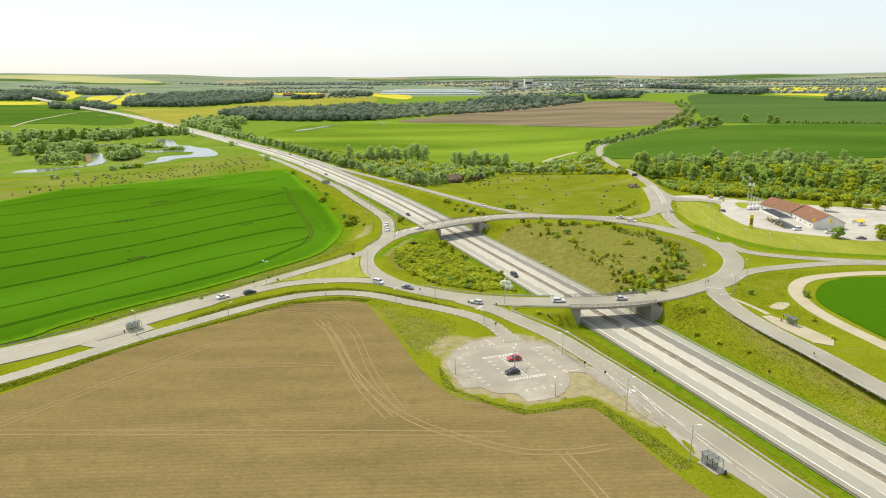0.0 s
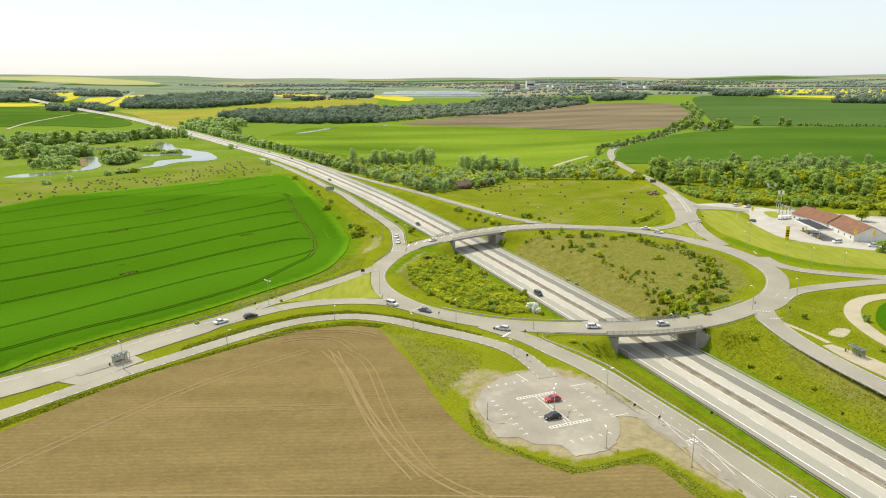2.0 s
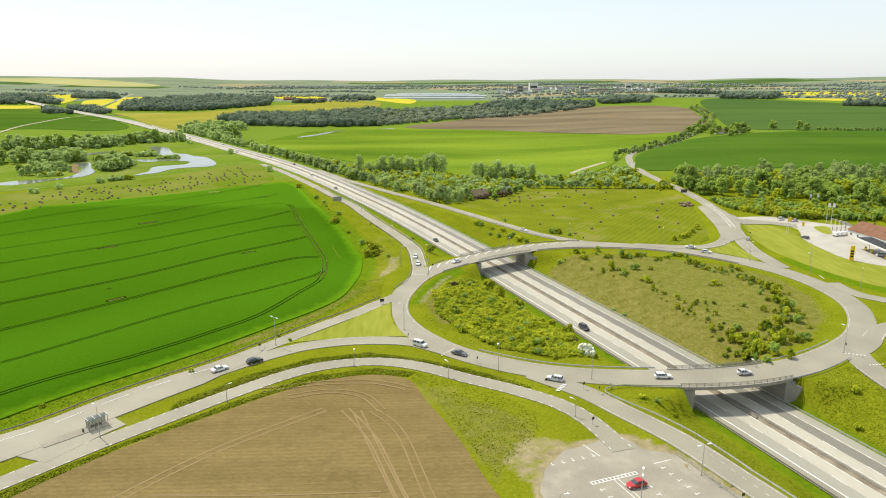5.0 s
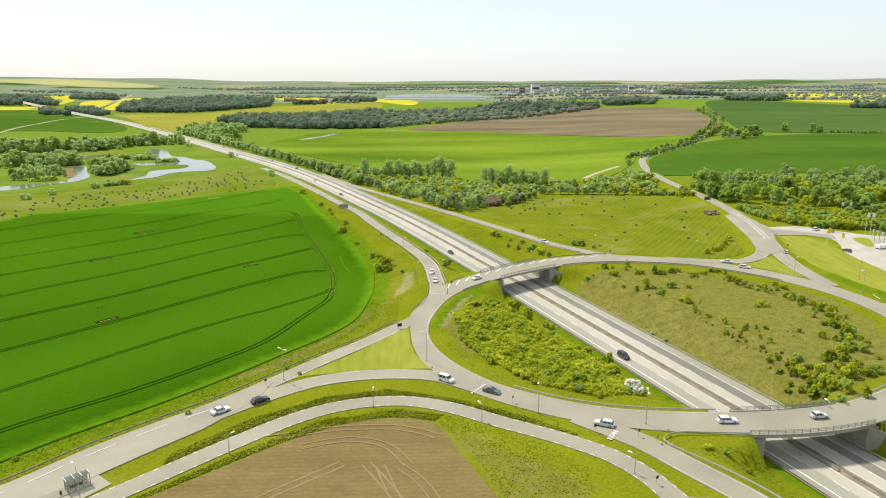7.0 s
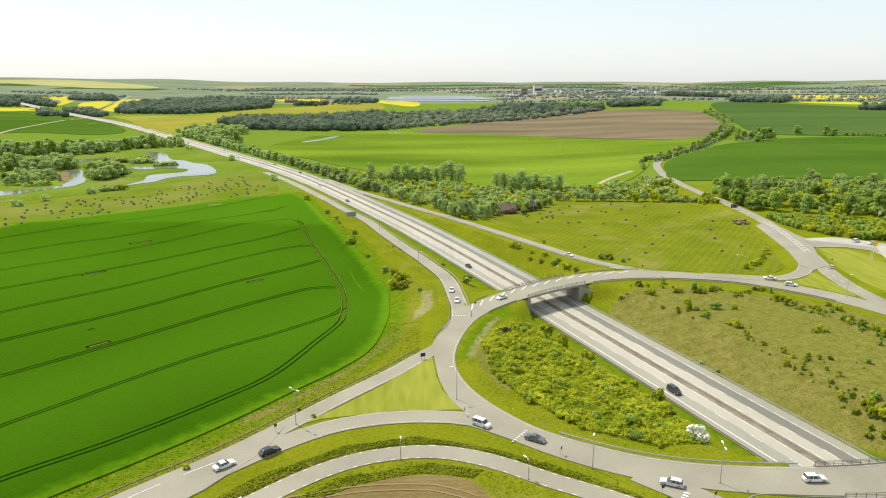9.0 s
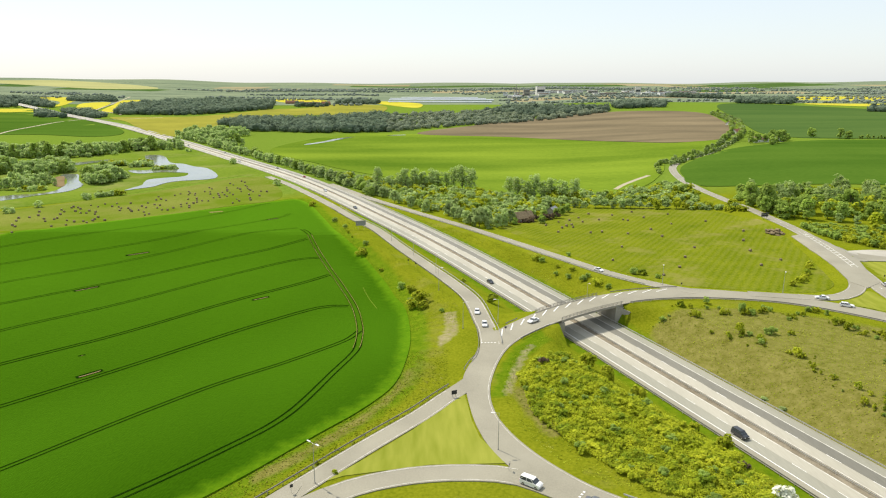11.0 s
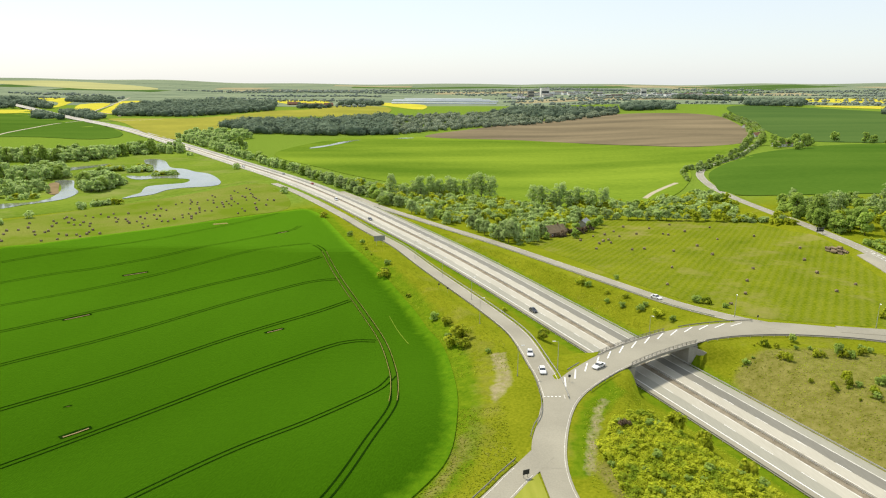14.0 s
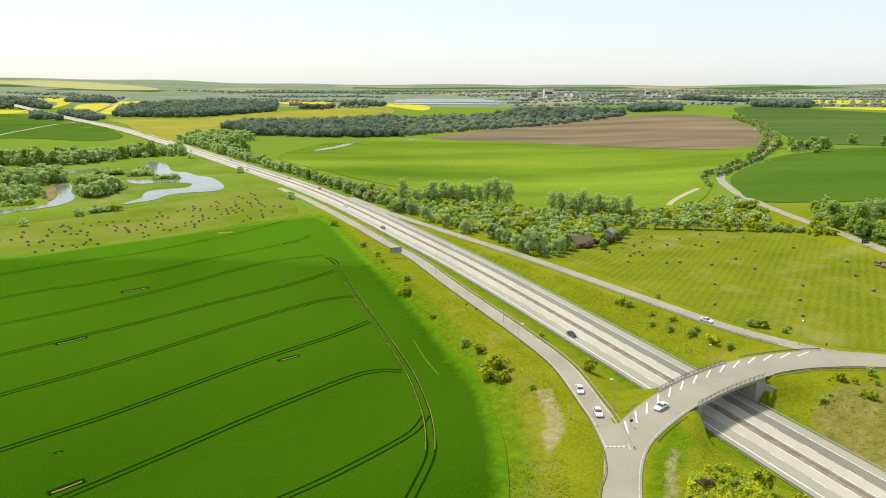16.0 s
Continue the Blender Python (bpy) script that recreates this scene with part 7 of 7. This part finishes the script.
# ---- vehicles ----
def car(x, y, z, heading, paint, label, kind="hatch", group="cars on the road"):
    """A car that faces +x in its own space."""
    t = thing("car", pose(x, y, z, 0, 0, heading), label, "car", group)
    L, W, H = {"hatch": (4.2, 1.75, 1.47), "estate": (4.7, 1.82, 1.5), "saloon": (4.8, 1.82, 1.43), "van": (4.6, 1.85, 1.85), "pickup": (5.2, 1.95, 1.8)}[kind]
    h = L / 2
    belt = H * .62
    lower = [(-h, .35), (-h + .05, belt - .06), (-h + .35, belt), (h * .45, belt), (h * .9, belt - .16), (h - .02, belt - .34), (h, .35), (h - .15, .22), (-h + .12, .22)]
    bm = bmesh.new()
    extrude_profile(bm, lower, W)
    bmesh.ops.bevel(bm, geom=[e for e in bm.edges if abs(e.verts[0].co.y - e.verts[1].co.y) < .01], offset=.09, segments=2, affect="EDGES")
    part("body", bm, paint, t)
    back = {"hatch": -h + .35, "estate": -h + .25, "saloon": -h + .95, "van": -h + .12, "pickup": -h + 1.9}[kind]
    front = {"van": h * .62}.get(kind, h * .46)
    top0, top1 = {"hatch": (-h + .85, h * .06), "estate": (-h + .6, h * .08), "saloon": (-h + 1.55, h * .06), "van": (-h + .25, h * .3), "pickup": (-h + 2.2, h * .1)}[kind]
    bm = bmesh.new()
    extrude_profile(bm, [(back, belt - .05), (top0, H - .06), (top1, H - .06), (front, belt - .05)], W * .93, W * .74, belt, H)
    part("window_band", bm, M["window"], t, "dark window glass")
    bm = bmesh.new()
    extrude_profile(bm, [(top0 - .1, H - .08), (top0 + .15, H), (top1 - .15, H), (top1 + .12, H - .08)], W * .76)
    part("roof", bm, paint, t)
    for px in (top0 * .55 + back * .45, (top1 + front) / 2 - .05, (top0 + top1) / 2):
        for sy in (-1, 1):
            bm = bmesh.new()
            rod(bm, (px, sy * W * .465, belt - .05), ((px + (top0 + top1) / 2) / 2 if px != (top0 + top1) / 2 else px, sy * W * .38, H - .05), .05, .04, 5)
            part("pillar", bm, paint, t)
    for px in (-h * .6, h * .62):
        for sy in (-1, 1):
            bm = bmesh.new()
            rod(bm, (px, sy * (W / 2 - .2), .32), (px, sy * (W / 2 + .01), .32), .32, None, 14)
            wheel = part("wheel", bm, M["rubber"], t)
            bm = bmesh.new()
            rod(bm, (px, sy * (W / 2 - .05), .32), (px, sy * (W / 2 + .03), .32), .19, None, 10)
            part("rim", bm, M["steel"], wheel)
    for sy in (-1, 1):
        bm = bmesh.new()
        box(bm, (h - .22, sy * W * .34 - .2, belt - .42), (h + .01, sy * W * .34 + .2, belt - .28), .03)
        part("headlight", bm, M["white_metal"], t)
        bm = bmesh.new()
        box(bm, (-h - .01, sy * W * .38 - .14, belt - .3), (-h + .12, sy * W * .38 + .14, belt - .08), .03)
        part("tail_light", bm, M["red_lamp"], t)
        bm = bmesh.new()
        box(bm, (front - .45, sy * (W / 2 + .08) - .08, belt - .04), (front - .27, sy * (W / 2 + .08) + .08, belt + .1), .03)
        part("mirror", bm, paint, t)
    return t


def extrude_profile(bm, profile, width, top_width=None, z0=0, z1=1):
    rows = []
    for s in (-1, 1):
        row = []
        for x, z in profile:
            w = width if top_width is None else width + (top_width - width) * min(1, max(0, (z - z0) / (z1 - z0)))
            row.append(bm.verts.new((x, s * w / 2, z)))
        rows.append(row)
    n = len(profile)
    bm.faces.new(rows[0])
    bm.faces.new(rows[1][::-1])
    for i in range(n):
        bm.faces.new((rows[0][i], rows[1][i], rows[1][(i + 1) % n], rows[0][(i + 1) % n]))


PA = math.degrees(math.atan2(PU.y, PU.x))
for x, y, a, p, k, lab in ((24.8, 182.6, PA + 180, "red", "hatch", "red hatchback parked in a painted bay"), (23.2, 173.6, PA + 180, "black", "hatch", "black hatchback parked in a painted bay")):
    car(x, y, on_ground(x, y) + .11, a, PAINTS[p], lab, k, "parked cars")
for x, y, a, p, k, lab in ((175.5, 397, 100, "grey", "estate", "grey estate car parked in the station yard"), (188, 446, 30, "white", "van", "white van parked at the yard entrance"), (193, 441, 200, "silver", "estate", "silver car in the station yard"),
                           (190, 359, 170, "silver", "van", "silver car at the fuel pumps"), (192.5, 344.5, 190, "white", "van", "white van parked beside the station"), (213.5, 324, 170, "grey", "saloon", "dark grey saloon parked at the kerb"),
                           (225, 326, 170, "black", "estate", "black car parked at the kerb"), (205, 336, 160, "white", "van", "white van by the station wall"), (280, 440, 60, "grey", "hatch", "grey car between the trees"), (277, 428, 60, "silver", "hatch", "pale car between the trees")):
    car(x, y, on_ground(x, y) + .15, a, PAINTS[p], lab, k, "parked cars")
for x, y, a, p, k, lab in ((-74.2, 240.3, 42, "white", "saloon", "white saloon driving on the entry lane"), (-65.8, 245.6, 40, "black", "estate", "black estate car driving on the entry lane"),
                           (-18.8, 256.6, -38, "white", "van", "white van entering the roundabout"), (-7.2, 249.6, -33, "grey", "saloon", "grey saloon on the roundabout"), (17.5, 231.5, 155, "silver", "estate", "silver estate car at the junction"),
                           (47, 232.3, 0, "white", "estate", "white estate car on the bridge"), (70, 234, 6, "silver", "hatch", "pale hatchback on the bridge"), (-21.6, 364, -95, "white", "hatch", "white hatchback on the slip road"),
                           (-20.2, 350, -92, "white", "hatch", "white hatchback on the slip road"), (-3.5, 352.5, 222, "white", "saloon", "white saloon on the roundabout"), (35.5, 420, -60, "white", "saloon", "white saloon on the slip road"),
                           (108.5, 375.5, 160, "white", "saloon", "white saloon on the roundabout"), (112.5, 366.5, -30, "white", "estate", "white estate car on the roundabout"), (143.5, 392, 75, "silver", "hatch", "pale hatchback on the country road")):
    car(x, y, on_ground(x, y) + .2 if abs(signed((x, y, 0))) > 20 else RING_Z + .06, a, PAINTS[p], lab, k)
for d, off, p, k, lab in ((306, -7.3, "black", "van", "black car on the motorway"), (450, -7.3, "black", "hatch", "black hatchback on the motorway"), (655, -7.3, "grey", "estate", "grey car on the motorway"), (740, -3.5, "white", "van", "white van on the motorway"),
                          (830, 7.3, "red", "hatch", "red car on the motorway"), (905, 7.3, "silver", "estate", "pale car on the motorway"), (980, -7.3, "white", "van", "white van on the motorway"), (1080, 7.3, "white", "hatch", "white car on the motorway"),
                          (1190, -7.3, "silver", "van", "pale van on the motorway")):
    q, h = at_distance(MOTORWAY, d)
    car(q.x + math.sin(h) * off, q.y - math.cos(h) * off, q.z + .02, math.degrees(h) + (180 if off < 0 else 0), PAINTS[p], lab, k)

# ---- filling station ----
def gable_roof(bm, x0, x1, y0, y1, eave, ridge, over=.4, thick=.18, hip=0.0):
    """A pitched roof with its ridge along x."""
    ym = (y0 + y1) / 2
    for z in (0, -thick):
        a = [bm.verts.new(q) for q in ((x0 - over, y0 - over, eave + z), (x1 + over, y0 - over, eave + z), (x1 + over - hip, ym, ridge + z), (x0 - over + hip, ym, ridge + z), (x1 + over, y1 + over, eave + z), (x0 - over, y1 + over, eave + z))]
        bm.faces.new((a[0], a[1], a[2], a[3]))
        bm.faces.new((a[3], a[2], a[4], a[5]))
        if z == 0:
            top = a
        else:
            for i, j in ((0, 1), (1, 2), (2, 4), (4, 5), (5, 3), (3, 0)):
                bm.faces.new((top[i], top[j], a[j], a[i]))


def gable_walls(bm, x0, x1, y0, y1, eave, ridge):
    ym = (y0 + y1) / 2
    a = [bm.verts.new(q) for q in ((x0, y0, -.3), (x1, y0, -.3), (x1, y1, -.3), (x0, y1, -.3), (x0, y0, eave), (x1, y0, eave), (x1, y1, eave), (x0, y1, eave), (x0, ym, ridge - .2), (x1, ym, ridge - .2))]
    for f in ((0, 1, 5, 4), (2, 3, 7, 6), (1, 2, 6, 9, 5), (3, 0, 4, 8, 7)):
        bm.faces.new([a[i] for i in f])


def house(x, y, heading, L, W, eave, ridge, label, wall="plaster", roof="roof_tile", windows=3, name="house", z=None, chimney=True):
    t = thing(name, pose(x, y, on_ground(x, y) if z is None else z, 0, 0, heading), label, name.replace("_", " "))
    bm = bmesh.new()
    gable_walls(bm, -L / 2, L / 2, -W / 2, W / 2, eave, ridge)
    part("wall", bm, M[wall], t)
    bm = bmesh.new()
    gable_roof(bm, -L / 2, L / 2, -W / 2, W / 2, eave, ridge)
    r = part("roof", bm, M[roof], t)
    if chimney:
        bm = bmesh.new()
        box(bm, (L * .2 - .3, -.3, ridge - .6), (L * .2 + .3, .3, ridge + .9), .04)
        part("chimney", bm, M["roof_tile"], r)
    for side in (-1, 1):
        for k in range(windows):
            px = -L / 2 + L * (k + .5) / windows
            bm = bmesh.new()
            box(bm, (px - .6, side * W / 2 - .06, .9), (px + .6, side * W / 2 + .06, min(2.2, eave - .2)))
            w = part("window", bm, M["white_metal"], t)
            bm = bmesh.new()
            box(bm, (px - .5, side * W / 2 - .08, 1.0), (px + .5, side * W / 2 + .08, min(2.1, eave - .3)))
            part("pane", bm, M["window"], w)
    return t


Z0 = on_ground(205, 365) + .14
station = house(209, 388.5, 99, 27, 15, 3.4, 7.4, "long white filling station building with a red tile roof", windows=6, name="station_building", z=Z0)
house(211.6, 361.5, 84, 31, 16, 3.5, 7.6, "white gabled wing of the filling station with a red tile roof", windows=5, name="station_wing", z=Z0, chimney=False)
canopy = thing("fuel_canopy", pose(190.3, 362.5, Z0, 0, 0, 86), "flat dark fuel canopy on white posts over the pumps", "fuel canopy")
bm = bmesh.new()
box(bm, (-12.5, -4, 5.0), (12.5, 4, 5.25), .04)
part("canopy_top", bm, M["dark_panel"], canopy, "dark roof of ribbed sheet")
bm = bmesh.new()
for k in range(10):
    box(bm, (-11.2 + k * 2.45, -3.8, 5.25), (-11 + k * 2.45, 3.8, 5.36))
part("ribs", bm, M["steel_dark"], canopy)
for s in (-1, 1):
    bm = bmesh.new()
    box(bm, (-12.6, s * 4.05 - .06, 4.7), (12.6, s * 4.05 + .06, 5.4), .02)
    part("fascia", bm, M["white_metal"], canopy)
    bm = bmesh.new()
    box(bm, (s * 12.55 - .06, -4.1, 4.7), (s * 12.55 + .06, 4.1, 5.4), .02)
    part("fascia", bm, M["white_metal"], canopy)
for px in (-7, 0, 7):
    bm = bmesh.new()
    rod(bm, (px, 0, -.2), (px, 0, 5.0), .16, None, 10)
    part("post", bm, M["white_metal"], canopy)
for px in (-8, -3.5, 3, 8):
    p = thing("fuel_pump", canopy.matrix_basis @ pose(px, 1.0, 0), "yellow and dark fuel pump on a concrete island", "fuel pump", "fuel pumps")
    bm = bmesh.new()
    box(bm, (-.5, -.3, .15), (.5, .3, 1.8), .05)
    part("body", bm, M["yellow_sign"], p)
    bm = bmesh.new()
    box(bm, (-.4, -.33, 1.1), (.4, .33, 1.6), .02)
    part("display", bm, M["dark_panel"], p)
    bm = bmesh.new()
    box(bm, (-1.2, -.6, -.1), (1.2, .6, .15), .05)
    part("island", bm, M["concrete"], p)
frame_ = thing("timber_pergola", pose(203.5, 405, Z0, 0, 0, 101), "row of slanting timber frames at the building's end", "pergola")
for k in range(8):
    bm = bmesh.new()
    rod(bm, (k * 1.4, -5, 0), (k * 1.4, -5, 3.0), .12, None, 6)
    rod(bm, (k * 1.4, -5.3, 2.6), (k * 1.4, 3.5, 6.4), .12, None, 6)
    rod(bm, (k * 1.4, 3.5, 0), (k * 1.4, 3.5, 6.4), .12, None, 6)
    part("rafter", bm, M["white_metal"] if k % 2 else M["steel_dark"], frame_)
bm = bmesh.new()
box(bm, (-.2, -5.1, .2), (10, -4.95, 2.6))
part("screen", bm, M["plaster"], frame_)
pylon = thing("price_sign", pose(172, 352.5, on_ground(172, 352.5), 0, 0, 165), "tall yellow price sign with dark panels", "sign")
bm = bmesh.new()
box(bm, (-.9, -.2, 0), (.9, .2, 6.8), .05)
part("board", bm, M["yellow_sign"], pylon)
for z in (1.6, 2.8, 4.0):
    bm = bmesh.new()
    box(bm, (-.65, -.24, z), (.65, .24, z + .8), .02)
    part("panel", bm, M["dark_panel"], pylon)
for x, y, mt, h in ((172, 409, "yellow_sign", 9), (174, 411, "yellow_sign", 9), (181.5, 412, "yellow_sign", 6), (207.5, 434, "white_metal", 12), (209.5, 433, "white_metal", 12), (231.7, 496, "white_metal", 7), (236.3, 495.4, "white_metal", 7),
                    (207, 341, "yellow_sign", 7), (200, 344, "yellow_sign", 7)):
    f = thing("flagpole", pose(x, y, on_ground(x, y), 0, 0, -20), "slim white flagpole with a hanging flag", "flagpole", "flagpoles")
    bm = bmesh.new()
    rod(bm, (0, 0, -.2), (0, 0, h), .09, .05, 8)
    part("pole", bm, M["white_metal"], f)
    bm = bmesh.new()
    n = 7
    a = [[bm.verts.new((.06 + i * .2, .10 * math.sin(i * 1.1) * i / n, h - .15 - j * 1.1 - i * .05)) for i in range(n)] for j in range(3)]
    b = [[bm.verts.new((.06 + i * .2, .03 + .10 * math.sin(i * 1.1) * i / n, h - .15 - j * 1.1 - i * .05)) for i in range(n)] for j in range(3)]
    for g in (a, b):
        for j in range(2):
            for i in range(n - 1):
                bm.faces.new((g[j][i], g[j][i + 1], g[j + 1][i + 1], g[j + 1][i]))
    part("flag", bm, M[mt], f)
# covered trailers for hire, tipped up in a row beside the building
for i in range(6):
    x, y = 193.5 + i * 2.7, 401.3 + i * 0.75
    t = thing("cargo_trailer", pose(x, y, on_ground(x, y) + .1, 0, 0, 15), "white covered cargo trailer tipped up with a rusty drawbar", "trailer", "trailers for hire")
    bm = bmesh.new()
    box(bm, (-.75, -1.3, .5), (.75, 1.3, 2.2), .08)
    part("body", bm, M["white_metal"], t)
    bm = bmesh.new()
    box(bm, (-.8, -1.35, .35), (.8, 1.35, .5), .02)
    part("chassis", bm, M["steel_dark"], t)
    bm = bmesh.new()
    rod(bm, (0, 1.3, .45), (.9, 3.1, 4.2), .07, .05, 8)
    part("drawbar", bm, M["roof_tile"], t, "rusty red drawbar")
    for sx in (-.85, .85):
        bm = bmesh.new()
        rod(bm, (sx - .09, 0, .32), (sx + .09, 0, .32), .32, .32, 14)
        part("wheel", bm, M["rubber"], t)
stall = house(232, 356, 20, 5, 3.5, 2.2, 3.2, "small yellow and white market stall on the yard", "white_metal", "yellow_sign", 1, "market_stall", chimney=False)

# ---- cottages and farms ----
house(22, 560, 30, 13, 8, 2.8, 6.6, "dark red cottage among garden trees", "roof_tile", "hay", 3, "cottage")
house(47, 592, 60, 9, 6, 2.4, 4.8, "grey shed at the garden's edge", "concrete", "sign_back", 1, "shed", chimney=False)
house(403, 1042, 20, 26, 10, 3.5, 7.5, "white farmhouse among tall trees", "plaster", "hay", 4, "farmhouse")
house(432, 1052, 110, 15, 9, 3, 6, "long white barn beside the farmhouse", "plaster", "sign_back", 4, "barn", chimney=False)
house(440, 1190, 30, 16, 9, 3, 7, "white cottage with a red roof by the road", "plaster", "roof_tile", 3, "cottage")
house(520, 1395, 30, 16, 9, 3, 7, "white cottage with a red roof by the road", "plaster", "roof_tile", 3, "cottage")
for x, y, a, L in ((-470, 2440, 10, 40), (-425, 2369, 80, 36), (-386, 2330, 10, 46), (-350, 2372, 30, 28)):
    house(x, y, a, L, 13, 5, 11, "red farm building with a tile roof far off", "roof_tile", "roof_tile", 4, "farm_building")

# ---- greenhouses and town on the horizon ----
_r = random.Random(9)
for y in (2550, 2740, 2860, 2985):
    k = (y - 2550) / 118
    x0, x1 = -160 + k * 4 + _r.uniform(-20, 20), 205 + _r.uniform(-30, 20)
    t = thing("greenhouse", pose((x0 + x1) / 2, y, on_ground((x0 + x1) / 2, y), 0, 0, 0), "long low white greenhouse far off", "greenhouse", "greenhouses")
    bm = bmesh.new()
    gable_walls(bm, -(x1 - x0) / 2, (x1 - x0) / 2, -7, 7, 2.5, 4.5)
    part("wall", bm, M["greenhouse"], t)
    bm = bmesh.new()
    gable_roof(bm, -(x1 - x0) / 2, (x1 - x0) / 2, -7, 7, 2.5, 4.5)
    part("roof", bm, M["greenhouse"], t)


def block(x, y, L, W, H, label, mat="plaster", name="building", roof="sign_back", rows=2):
    t = thing(name, pose(x, y, on_ground(x, y), 0, 0, _r.uniform(-12, 12)), label, "building", "town buildings")
    bm = bmesh.new()
    box(bm, (-L / 2, -W / 2, -1), (L / 2, W / 2, H), .3)
    part("wall", bm, M[mat], t)
    bm = bmesh.new()
    box(bm, (-L / 2 - .5, -W / 2 - .5, H), (L / 2 + .5, W / 2 + .5, H + .8), .2)
    part("roof", bm, M[roof], t)
    for j in range(rows):
        z = H * (j + .4) / rows
        bm = bmesh.new()
        box(bm, (-L * .42, -W / 2 - .2, z), (L * .42, -W / 2 + .2, z + H * .25 / rows))
        part("window_band", bm, M["window"], t)
    return t


block(456, 3130, 36, 30, 36, "tall white silo building on the skyline", "plaster", "silo_building", rows=1)
block(400, 3150, 26, 24, 26, "grey industrial tower on the skyline", "concrete", "silo_building", rows=2)
for k, (x, h) in enumerate(((352, 38), (362, 44), (376, 34))):
    t = thing("chimney_stack", pose(x, 3190 + k * 8, on_ground(x, 3190), 0, 0, 0), "slim industrial chimney on the skyline", "chimney")
    bm = bmesh.new()
    rod(bm, (0, 0, -1), (0, 0, h), 2.4, 1.6, 10)
    part("shaft", bm, M["concrete"], t)
t = block(832, 2990, 22, 20, 32, "pale grain tower with a sloping conveyor", "plaster", "grain_tower", rows=1)
bm = bmesh.new()
rod(bm, (-60, 0, 4), (-8, 0, 26), 1.6, None, 8)
part("conveyor", bm, M["concrete"], t)
for k in range(46):
    x = _r.uniform(280, 1150)
    y = 2920 + _r.uniform(0, 420)
    block(x, y, _r.uniform(18, 60), _r.uniform(14, 30), _r.uniform(6, 13), "pale town building far off", _r.choice(["plaster", "plaster", "concrete", "white_metal"]), "building", _r.choice(["sign_back", "roof_tile", "white_metal"]))
